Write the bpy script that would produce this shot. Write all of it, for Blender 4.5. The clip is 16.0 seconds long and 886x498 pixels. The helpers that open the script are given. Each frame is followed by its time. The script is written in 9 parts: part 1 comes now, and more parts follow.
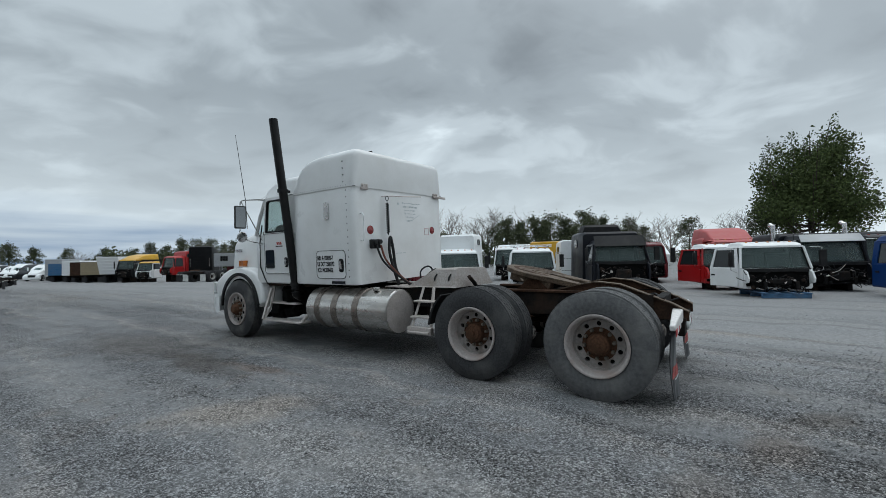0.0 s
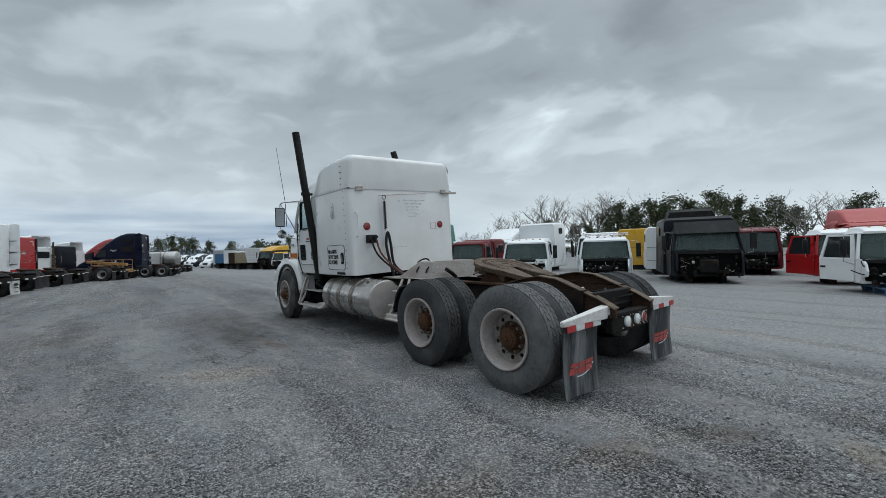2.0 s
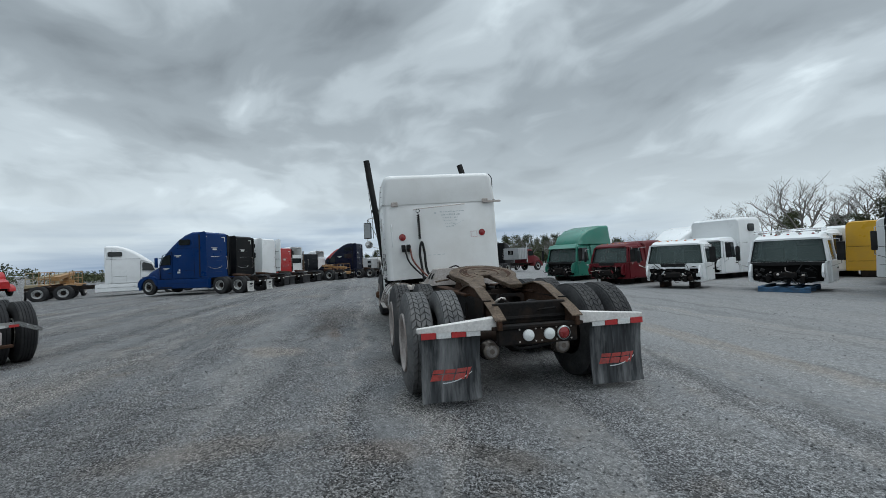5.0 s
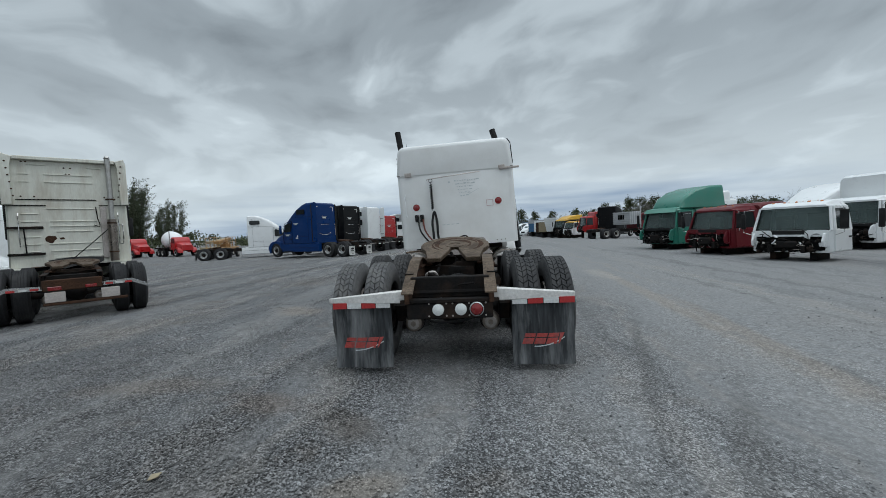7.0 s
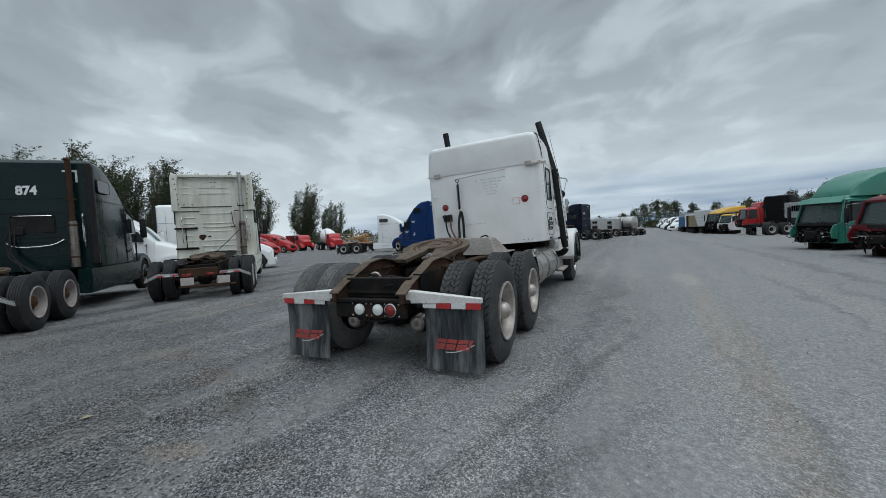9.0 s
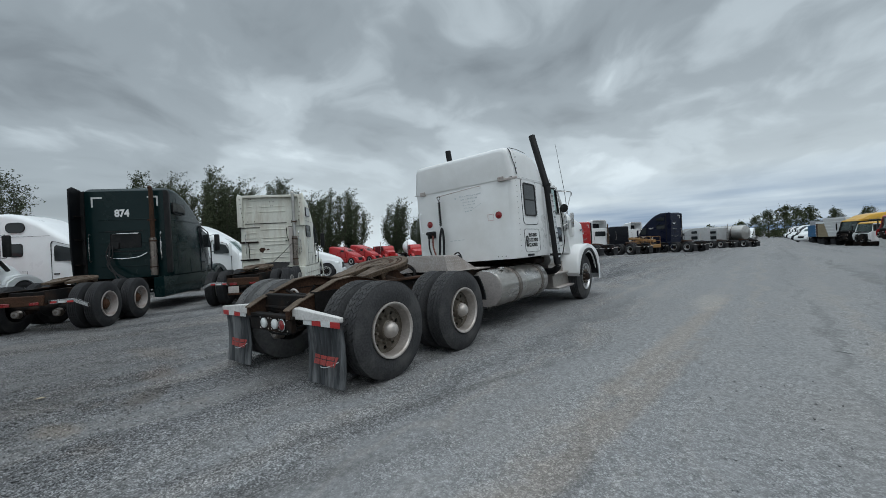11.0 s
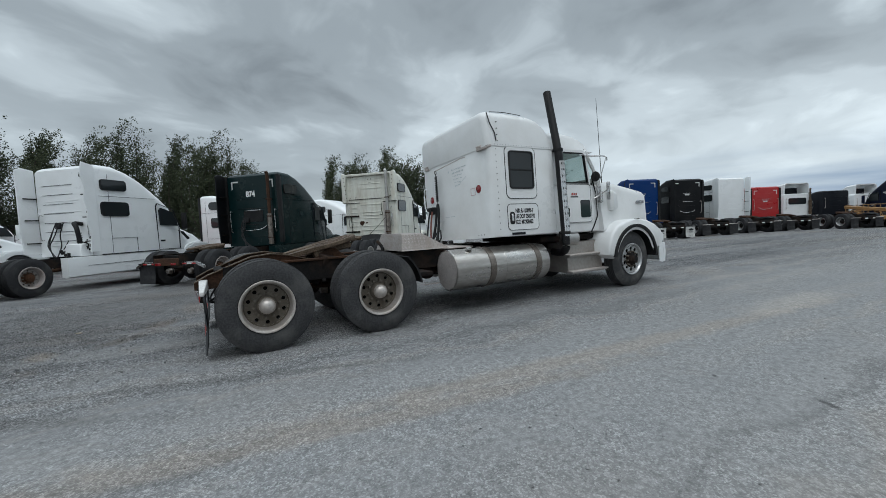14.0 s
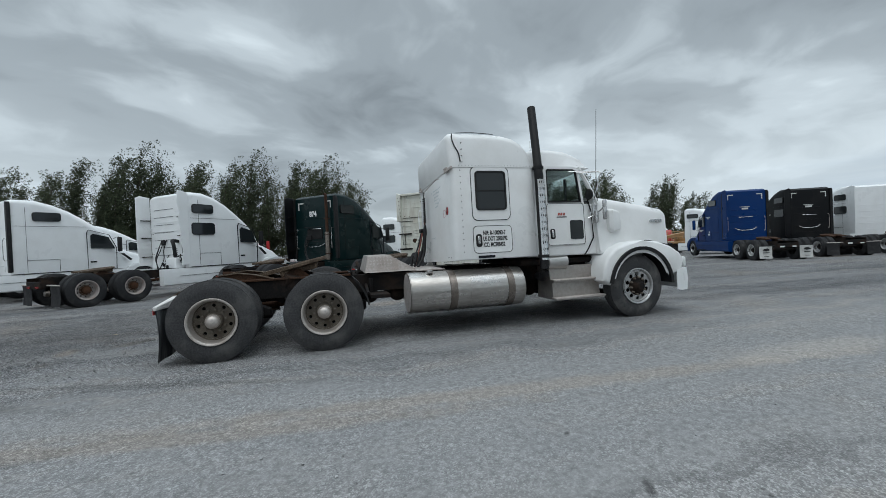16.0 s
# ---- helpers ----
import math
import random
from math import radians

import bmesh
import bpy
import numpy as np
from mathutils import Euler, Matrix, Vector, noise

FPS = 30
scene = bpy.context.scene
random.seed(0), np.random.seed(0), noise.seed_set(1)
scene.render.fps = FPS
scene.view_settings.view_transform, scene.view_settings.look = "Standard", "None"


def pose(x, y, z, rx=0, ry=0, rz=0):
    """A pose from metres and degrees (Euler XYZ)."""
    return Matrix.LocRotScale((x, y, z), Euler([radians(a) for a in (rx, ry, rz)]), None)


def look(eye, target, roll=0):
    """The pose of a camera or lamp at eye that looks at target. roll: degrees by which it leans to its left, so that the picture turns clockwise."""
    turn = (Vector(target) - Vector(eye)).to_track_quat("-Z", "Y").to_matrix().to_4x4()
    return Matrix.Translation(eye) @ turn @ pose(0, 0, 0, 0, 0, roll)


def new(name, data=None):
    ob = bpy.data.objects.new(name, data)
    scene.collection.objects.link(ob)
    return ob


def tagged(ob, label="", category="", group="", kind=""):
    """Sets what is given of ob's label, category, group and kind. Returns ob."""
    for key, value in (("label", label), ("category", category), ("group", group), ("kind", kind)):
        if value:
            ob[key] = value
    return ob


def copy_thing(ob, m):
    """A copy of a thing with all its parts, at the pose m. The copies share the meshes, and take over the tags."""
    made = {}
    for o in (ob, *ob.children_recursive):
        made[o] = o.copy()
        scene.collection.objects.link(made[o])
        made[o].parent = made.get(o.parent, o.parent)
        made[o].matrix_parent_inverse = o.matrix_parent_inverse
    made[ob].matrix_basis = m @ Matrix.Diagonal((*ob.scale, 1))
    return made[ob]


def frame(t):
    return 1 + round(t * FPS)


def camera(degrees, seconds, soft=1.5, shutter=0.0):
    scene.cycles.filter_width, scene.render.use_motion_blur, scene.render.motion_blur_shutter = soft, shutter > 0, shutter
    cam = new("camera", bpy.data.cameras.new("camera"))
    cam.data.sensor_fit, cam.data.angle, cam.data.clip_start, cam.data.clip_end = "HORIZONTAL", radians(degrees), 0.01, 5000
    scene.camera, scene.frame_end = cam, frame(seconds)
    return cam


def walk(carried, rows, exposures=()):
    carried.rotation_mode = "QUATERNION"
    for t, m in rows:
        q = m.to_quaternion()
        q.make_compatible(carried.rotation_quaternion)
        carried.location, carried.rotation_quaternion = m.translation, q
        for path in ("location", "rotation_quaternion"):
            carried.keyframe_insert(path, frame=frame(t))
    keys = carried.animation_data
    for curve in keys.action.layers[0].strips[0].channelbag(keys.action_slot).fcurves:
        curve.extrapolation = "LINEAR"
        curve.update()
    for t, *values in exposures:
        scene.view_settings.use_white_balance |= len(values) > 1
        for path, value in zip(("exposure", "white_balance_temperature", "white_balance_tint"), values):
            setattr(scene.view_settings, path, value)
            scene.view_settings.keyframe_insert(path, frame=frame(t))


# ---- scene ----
# ---- camera and walk ----
cam = camera(95.5, 16.0, 0.8)
METRES, EYE, TILT, LEAN, TURN = 16.807, 1.395, 0.0, 0.0, 0.0
ROWS = [
    (0.0, 0.0, 0.0, 0.0, 0.03, 1.35, 1.17),
    (0.5, 0.0289, -0.0058, 0.0009, 3.07, -0.53, 1.2),
    (1.0, 0.0584, -0.0062, -0.0002, 5.87, -0.97, 1.34),
    (1.5, 0.0882, -0.0066, -0.0005, 10.42, -0.04, 1.45),
    (2.0, 0.1173, -0.0059, 0.0017, 15.77, 0.09, 1.6),
    (2.5, 0.1486, 0.0021, 0.0017, 20.09, 1.31, 1.77),
    (3.0, 0.1797, 0.006, 0.0016, 24.18, 1.17, 1.76),
    (3.5, 0.2065, 0.015, 0.0008, 29.79, 0.35, 1.97),
    (4.0, 0.2354, 0.0274, 0.0006, 35.39, 1.03, 2.14),
    (6.5, 0.3433, 0.1271, 0.0001, 55.01, -1.34, 2.49),
    (7.0, 0.3596, 0.1532, 0.0007, 60.26, -2.8, 2.56),
    (7.5, 0.3697, 0.1831, 0.0001, 66.05, -4.3, 2.73),
    (8.0, 0.3838, 0.2116, -0.0005, 71.8, -4.03, 2.84),
    (10.5, 0.4244, 0.369, -0.0001, 89.16, -0.69, 2.88),
    (11.0, 0.425, 0.4008, 0.0005, 92.92, -0.4, 2.85),
    (11.5, 0.4176, 0.4334, 0.001, 95.88, -0.47, 2.84),
    (12.0, 0.4106, 0.4635, 0.0016, 100.68, -0.56, 2.87),
    (12.5, 0.3985, 0.4931, 0.0017, 105.35, 0.37, 2.84),
    (13.0, 0.3871, 0.5247, -0.0015, 108.54, -1.01, 2.76),
    (13.5, 0.3754, 0.5535, -0.0024, 112.66, -3.68, 2.79),
    (14.0, 0.3583, 0.5815, -0.002, 116.15, -3.43, 2.8),
    (14.5, 0.3454, 0.611, -0.0007, 118.37, -1.4, 2.7),
    (15.0, 0.3276, 0.6373, -0.0021, 121.26, -0.98, 2.61),
    (15.5, 0.3071, 0.6631, -0.0034, 125.37, -1.54, 2.55),
    (16.0, 0.2869, 0.6851, -0.0004, 130.14, -0.7, 2.57),
]
EXPOSURES = [(0.0, 0.02), (4.0, 0.02), (7.0, -0.04), (11.0, -0.06), (14.5, 0.05), (16.0, 0.06)]
walk(cam, [(t, pose(0, 0, EYE, TILT, LEAN, TURN) @ pose(METRES * x, METRES * y, METRES * z, 90 + pitch, roll, yaw)) for t, x, y, z, yaw, pitch, roll in ROWS], EXPOSURES)

# ---- world and sun: a broken overcast, the sun veiled ----
SUN_DIR = Vector((0.35, 0.22, 0.91)).normalized()


def build_world():
    world = bpy.data.worlds.new("overcast_sky")
    world.use_nodes = True
    scene.world = world
    nt = world.node_tree
    nt.nodes.clear()
    N, L = nt.nodes.new, nt.links.new

    def math_node(op, a, b=None, clamp=False):
        n = N("ShaderNodeMath")
        n.operation, n.use_clamp = op, clamp
        for i, v in enumerate((a, b)):
            if v is None:
                continue
            if isinstance(v, (int, float)):
                n.inputs[i].default_value = v
            else:
                L(v, n.inputs[i])
        return n.outputs[0]

    def ramp(fac, stops):
        n = N("ShaderNodeValToRGB")
        while len(n.color_ramp.elements) < len(stops):
            n.color_ramp.elements.new(0.5)
        for e, (p, c) in zip(n.color_ramp.elements, stops):
            e.position, e.color = p, (*c, 1)
        n.color_ramp.interpolation = "EASE"
        L(fac, n.inputs[0])
        return n.outputs[0]

    def mix(fac, a, b):
        n = N("ShaderNodeMix")
        n.data_type = "RGBA"
        for v, k in ((fac, 0), (a, 6), (b, 7)):
            if isinstance(v, (int, float)):
                n.inputs[k].default_value = v
            elif isinstance(v, tuple):
                n.inputs[k].default_value = (*v, 1)
            else:
                L(v, n.inputs[k])
        return n.outputs[2]

    tc = N("ShaderNodeTexCoord")
    sep = N("ShaderNodeSeparateXYZ")
    L(tc.outputs["Generated"], sep.inputs[0])
    x, y, z = sep.outputs
    up = math_node("MAXIMUM", z, 0.0)
    flat = math_node("ADD", up, 0.24)
    comb = N("ShaderNodeCombineXYZ")
    L(math_node("DIVIDE", x, flat), comb.inputs[0])
    L(math_node("DIVIDE", y, flat), comb.inputs[1])
    # big banks of cloud and finer billows, seen on a flat layer
    mp = N("ShaderNodeMapping")
    mp.inputs["Scale"].default_value = (0.85, 1.0, 1.0)
    mp.inputs["Rotation"].default_value = (0, 0, radians(32))
    mp.inputs["Location"].default_value = (3.1, 1.7, 0.0)
    L(comb.outputs[0], mp.inputs[0])
    # the layer is stirred, so that the billows curl
    stir = N("ShaderNodeTexNoise")
    stir.inputs["Scale"].default_value, stir.inputs["Detail"].default_value = 1.1, 3.0
    L(mp.outputs[0], stir.inputs["Vector"])
    curl = N("ShaderNodeVectorMath")
    curl.operation = "MULTIPLY_ADD"
    curl.inputs[1].default_value = (0.75, 0.75, 0.0)
    L(stir.outputs["Color"], curl.inputs[0])
    L(mp.outputs[0], curl.inputs[2])
    big = N("ShaderNodeTexNoise")
    big.inputs["Scale"].default_value, big.inputs["Detail"].default_value = 0.95, 5.0
    big.inputs["Roughness"].default_value = 0.46
    L(curl.outputs[0], big.inputs["Vector"])
    fine = N("ShaderNodeTexNoise")
    fine.inputs["Scale"].default_value, fine.inputs["Detail"].default_value = 2.9, 6.0
    fine.inputs["Roughness"].default_value = 0.5
    L(curl.outputs[0], fine.inputs["Vector"])
    dens = math_node("ADD", math_node("MULTIPLY", big.outputs[0], 0.60), math_node("MULTIPLY", fine.outputs[0], 0.40))
    # heavy banks and thin places by bearing, height and width in degrees
    for az, el, wide, amount in ((86, 28, 20, 0.06), (106, 25, 17, 0.05), (148, 27, 24, 0.025), (74, 20, 17, 0.06), (-169, 15, 12, 0.02), (-137, 20, 20, 0.05), (-178, 32, 14, 0.015),
                                 (46, 22, 20, -0.05), (122, 27, 14, -0.015), (178, 21, 10, -0.035), (-150, 21, 10, -0.055), (-119, 24, 14, -0.06), (150, 10, 20, -0.04), (170, 24, 16, -0.03)):
        c = math.cos(radians(el))
        near = N("ShaderNodeVectorMath")
        near.operation = "DOT_PRODUCT"
        near.inputs[1].default_value = (c * math.cos(radians(az)), c * math.sin(radians(az)), math.sin(radians(el)))
        L(tc.outputs["Generated"], near.inputs[0])
        soft = N("ShaderNodeMapRange")
        soft.interpolation_type = "SMOOTHSTEP"
        for k, v in ((1, math.cos(radians(wide))), (2, 1.0), (3, 0.0), (4, amount)):
            soft.inputs[k].default_value = v
        L(near.outputs["Value"], soft.inputs[0])
        dens = math_node("ADD", dens, soft.outputs[0])
    cloud = ramp(dens, [(0.34, (0.76, 0.87, 0.93)), (0.43, (0.50, 0.578, 0.628)), (0.52, (0.325, 0.38, 0.418)), (0.66, (0.20, 0.235, 0.262))])
    # an overcast dome grows brighter towards the zenith
    dome = N("ShaderNodeMapRange")
    dome.interpolation_type = "SMOOTHSTEP"
    for k, v in ((1, 0.5), (2, 1.0), (3, 1.0), (4, 3.4)):
        dome.inputs[k].default_value = v
    L(z, dome.inputs[0])
    bright = N("ShaderNodeVectorMath")
    bright.operation = "SCALE"
    L(cloud, bright.inputs[0])
    L(dome.outputs[0], bright.inputs["Scale"])
    cloud = bright.outputs[0]
    # paler under the bright gap low in the sky
    low = math_node("SUBTRACT", 1.0, math_node("DIVIDE", up, 0.42), True)
    low = math_node("POWER", low, 1.6)
    # behind the parked row the heavy deck reaches lower
    deck = N("ShaderNodeVectorMath")
    deck.operation = "DOT_PRODUCT"
    deck.inputs[1].default_value = (math.cos(radians(-124)) * math.cos(radians(11)), math.sin(radians(-124)) * math.cos(radians(11)), math.sin(radians(11)))
    L(tc.outputs["Generated"], deck.inputs[0])
    thick = N("ShaderNodeMapRange")
    thick.interpolation_type = "SMOOTHSTEP"
    for k, v in ((1, math.cos(radians(34))), (2, 1.0), (3, 1.0), (4, 0.4)):
        thick.inputs[k].default_value = v
    L(deck.outputs["Value"], thick.inputs[0])
    low = math_node("MULTIPLY", low, thick.outputs[0])
    pale = mix(math_node("MULTIPLY", low, 0.86), cloud, (0.80, 0.91, 0.97))
    # long streaks near the horizon, blue-grey rain haze to the north-west
    st = N("ShaderNodeMapping")
    st.inputs["Scale"].default_value = (1.6, 1.6, 21.0)
    L(tc.outputs["Generated"], st.inputs[0])
    streak = N("ShaderNodeTexNoise")
    streak.inputs["Scale"].default_value, streak.inputs["Detail"].default_value = 1.6, 5.0
    L(st.outputs[0], streak.inputs["Vector"])
    facing = math_node("ADD", math_node("MULTIPLY", x, -0.80), math_node("MULTIPLY", y, 0.60))
    facing = math_node("MULTIPLY", math_node("SUBTRACT", facing, 0.66), 3.4, True)
    band = math_node("SUBTRACT", 1.0, math_node("DIVIDE", up, 0.135), True)
    blue = math_node("MULTIPLY", math_node("MULTIPLY", facing, band), math_node("MULTIPLY", math_node("SUBTRACT", streak.outputs[0], 0.22), 3.0), True)
    sky_low = mix(blue, pale, (0.20, 0.30, 0.455))
    # clear sky behind it all, let through by thin cloud only
    clear = N("ShaderNodeTexSky")
    clear.sky_type, clear.sun_disc = "NISHITA", False
    clear.sun_elevation = math.asin(SUN_DIR.z)
    clear.sun_rotation = math.atan2(SUN_DIR.x, SUN_DIR.y)
    dim = N("ShaderNodeVectorMath")
    dim.operation = "SCALE"
    dim.inputs["Scale"].default_value = 0.10
    L(clear.outputs[0], dim.inputs[0])
    # the veiled sun brightens the cloud round it, broadly
    dot = N("ShaderNodeVectorMath")
    dot.operation = "DOT_PRODUCT"
    dot.inputs[1].default_value = SUN_DIR
    L(tc.outputs["Generated"], dot.inputs[0])
    glow = math_node("POWER", math_node("MAXIMUM", dot.outputs["Value"], 0.0), 5.0)
    both = mix(0.05, sky_low, dim.outputs[0])
    lit = mix(math_node("MULTIPLY", glow, 0.3), both, (1.38, 1.5, 1.58))
    bg = N("ShaderNodeBackground")
    bg.inputs["Strength"].default_value = 1.0
    L(lit, bg.inputs["Color"])
    out = N("ShaderNodeOutputWorld")
    L(bg.outputs[0], out.inputs[0])


build_world()
sun_data = bpy.data.lights.new("sun", "SUN")
sun_data.energy, sun_data.angle, sun_data.color = 0.7, radians(50), (1.0, 1.0, 0.99)
sun = new("sun", sun_data)
sun.matrix_world = look(SUN_DIR * 60, (0, 0, 0))

# ---- materials ----
MATS = {}


def surface(name, base, rough=0.5, metal=0.0, grain=30.0, blotch=2.5, vary=0.18, dirt=None, dirt_amount=0.35, bump=0.0, bump_scale=80.0, coat=0.0, spec=0.5, per_object=0.0, stretch=(1, 1, 1)):
    """A worn surface: base colour, fine grain, larger blotches of dirt, roughness that follows them, fine relief."""
    if name in MATS:
        return MATS[name]
    mat = bpy.data.materials.new(name)
    mat.use_nodes = True
    nt = mat.node_tree
    N, L = nt.nodes.new, nt.links.new
    p = nt.nodes["Principled BSDF"]
    p.inputs["Metallic"].default_value = metal
    p.inputs["Specular IOR Level"].default_value = spec
    p.inputs["Coat Weight"].default_value = coat
    p.inputs["Coat Roughness"].default_value = 0.12
    tc = N("ShaderNodeTexCoord")
    mp = N("ShaderNodeMapping")
    mp.inputs["Scale"].default_value = stretch
    L(tc.outputs["Object"], mp.inputs[0])
    g = N("ShaderNodeTexNoise")
    g.inputs["Scale"].default_value, g.inputs["Detail"].default_value = grain, 4.0
    L(mp.outputs[0], g.inputs["Vector"])
    b = N("ShaderNodeTexNoise")
    b.inputs["Scale"].default_value, b.inputs["Detail"].default_value, b.inputs["Roughness"].default_value = blotch, 7.0, 0.62
    L(mp.outputs[0], b.inputs["Vector"])
    m1 = N("ShaderNodeMapRange")
    m1.inputs[1].default_value, m1.inputs[2].default_value = 0.3, 0.7
    m1.inputs[3].default_value, m1.inputs[4].default_value = 1 - vary, 1 + vary * 0.6
    L(g.outputs[0], m1.inputs[0])
    tint = N("ShaderNodeVectorMath")
    tint.operation = "SCALE"
    tint.inputs[0].default_value = base
    L(m1.outputs[0], tint.inputs["Scale"])
    colour = tint.outputs[0]
    if per_object:
        oi = N("ShaderNodeObjectInfo")
        m3 = N("ShaderNodeMapRange")
        m3.inputs[3].default_value, m3.inputs[4].default_value = 1 - per_object, 1 + per_object
        L(oi.outputs["Random"], m3.inputs[0])
        t2 = N("ShaderNodeVectorMath")
        t2.operation = "SCALE"
        L(colour, t2.inputs[0])
        L(m3.outputs[0], t2.inputs["Scale"])
        colour = t2.outputs[0]
    m2 = N("ShaderNodeMapRange")
    m2.inputs[1].default_value, m2.inputs[2].default_value = 0.46, 0.72
    m2.inputs[4].default_value = dirt_amount
    L(b.outputs[0], m2.inputs[0])
    if dirt:
        mx = N("ShaderNodeMix")
        mx.data_type = "RGBA"
        L(m2.outputs[0], mx.inputs[0])
        L(colour, mx.inputs[6])
        mx.inputs[7].default_value = (*dirt, 1)
        colour = mx.outputs[2]
    L(colour, p.inputs["Base Color"])
    m4 = N("ShaderNodeMapRange")
    m4.inputs[1].default_value, m4.inputs[2].default_value = 0.3, 0.75
    m4.inputs[3].default_value, m4.inputs[4].default_value = max(rough - 0.08, 0.03), min(rough + 0.2, 1)
    L(b.outputs[0], m4.inputs[0])
    L(m4.outputs[0], p.inputs["Roughness"])
    if bump:
        n2 = N("ShaderNodeTexNoise")
        n2.inputs["Scale"].default_value, n2.inputs["Detail"].default_value = bump_scale, 3.0
        L(mp.outputs[0], n2.inputs["Vector"])
        bn = N("ShaderNodeBump")
        bn.inputs["Strength"].default_value, bn.inputs["Distance"].default_value = bump, 0.01
        L(n2.outputs[0], bn.inputs["Height"])
        L(bn.outputs[0], p.inputs["Normal"])
    MATS[name] = mat
    return mat


def paint(name, base, dirt=(0.20, 0.18, 0.15), amount=0.22, rough=0.3, coat=0.25):
    dark = max(base) < 0.2
    return surface(name, base, rough, 0.0, 60.0, 1.3, 0.02, dirt, amount, 0.025, 5.0, 0.0 if dark else coat, 0.2 if dark else 0.5)


def glass_material(name, base=(0.02, 0.024, 0.026), alpha_like=0.0, tint=(0.62, 0.68, 0.68)):
    """Dark tinted vehicle glass: thin, glossy, partly see-through."""
    if name in MATS:
        return MATS[name]
    mat = bpy.data.materials.new(name)
    mat.use_nodes = True
    nt = mat.node_tree
    N, L = nt.nodes.new, nt.links.new
    p = nt.nodes["Principled BSDF"]
    p.inputs["Base Color"].default_value = (*base, 1)
    p.inputs["Roughness"].default_value = 0.06
    p.inputs["Specular IOR Level"].default_value = 0.4
    if alpha_like:
        tr = N("ShaderNodeBsdfTransparent")
        tr.inputs[0].default_value = (*tint, 1)
        mx = N("ShaderNodeMixShader")
        mx.inputs[0].default_value = alpha_like
        L(p.outputs[0], mx.inputs[1])
        L(tr.outputs[0], mx.inputs[2])
        L(mx.outputs[0], nt.nodes["Material Output"].inputs[0])
    MATS[name] = mat
    return mat


GRIME = (0.17, 0.155, 0.13)
WHITE = paint("white_truck_paint", (0.80, 0.805, 0.80), (0.46, 0.44, 0.40), 0.26)
WHITE_B = paint("white_fleet_paint", (0.84, 0.855, 0.86), (0.5, 0.49, 0.47), 0.16)
CREAM = surface("aged_cream_paint", (0.74, 0.74, 0.665), 0.5, 0.0, 40.0, 4.0, 0.07, (0.34, 0.26, 0.17), 0.45, 0.06, 30.0, stretch=(1.0, 1.0, 0.22))
GREEN_DK = paint("dark_green_paint", (0.0035, 0.016, 0.017), GRIME, 0.04, 0.17, 0.25)
BLUE = paint("deep_blue_paint", (0.0005, 0.030, 0.135), GRIME, 0.03, 0.32, 0.25)
BLACK_P = paint("black_truck_paint", (0.005, 0.0055, 0.007), GRIME, 0.05, 0.35, 0.25)
NAVY = paint("navy_truck_paint", (0.004, 0.008, 0.026), GRIME, 0.06, 0.3, 0.25)
RED = paint("red_truck_paint", (0.42, 0.009, 0.011), GRIME, 0.07)
RED_FADED = paint("faded_red_paint", (0.42, 0.06, 0.06), (0.45, 0.25, 0.22), 0.45, 0.55, 0.05)
MAROON = paint("maroon_paint", (0.13, 0.012, 0.018), GRIME, 0.2)
GREEN = paint("teal_green_paint", (0.025, 0.20, 0.145), GRIME, 0.2)
YELLOW = paint("yellow_paint", (0.68, 0.37, 0.02), GRIME, 0.2)
GREY_DK = paint("charcoal_paint", (0.011, 0.0125, 0.017), (0.04, 0.04, 0.04), 0.15, 0.35, 0.1)
SILVER = paint("silver_paint", (0.42, 0.43, 0.44), GRIME, 0.25)
BLUE_LT = paint("mid_blue_paint", (0.04, 0.15, 0.30), GRIME, 0.25)
RUBBER = surface("worn_tyre_rubber", (0.030, 0.030, 0.032), 0.8, 0, 70, 3.0, 0.25, (0.085, 0.083, 0.08), 0.6, 0.25, 60, spec=0.18)
RUBBER_MID = surface("scuffed_tyre_rubber", (0.052, 0.052, 0.054), 0.85, 0, 50, 3.5, 0.3, (0.125, 0.122, 0.117), 0.55, 0.25, 60, spec=0.18)
RUBBER_GREY = surface("dusty_tyre_rubber", (0.115, 0.115, 0.117), 0.9, 0, 30, 4.0, 0.25, (0.20, 0.195, 0.187), 0.6, 0.25, 60, spec=0.2)
TREAD = surface("tyre_tread_rubber", (0.055, 0.055, 0.057), 0.88, 0, 60, 4.0, 0.3, (0.17, 0.165, 0.155), 0.6, 0.2, 90, spec=0.2)
RIM_W = surface("white_steel_rim", (0.46, 0.45, 0.43), 0.5, 0.0, 40, 5.0, 0.15, (0.22, 0.13, 0.09), 0.4, 0.1, 60)
RIM_BROWN = surface("brake_dusted_steel_disc", (0.15, 0.128, 0.102), 0.65, 0.1, 40, 5.0, 0.3, (0.07, 0.05, 0.035), 0.7, 0.12, 60)
RIM_GREY = surface("dusty_grey_steel_disc", (0.31, 0.285, 0.268), 0.6, 0.0, 40, 5.0, 0.25, (0.12, 0.075, 0.05), 0.65, 0.12, 60)
RIM_LIP = surface("scuffed_rim_lip", (0.53, 0.485, 0.45), 0.35, 0.5, 40, 5.0, 0.2, (0.22, 0.17, 0.13), 0.5, 0.1, 60)
RIM_PINK = surface("dull_pinkish_steel_rim", (0.40, 0.355, 0.335), 0.6, 0.0, 40, 5.0, 0.18, (0.25, 0.15, 0.11), 0.5, 0.12, 60)
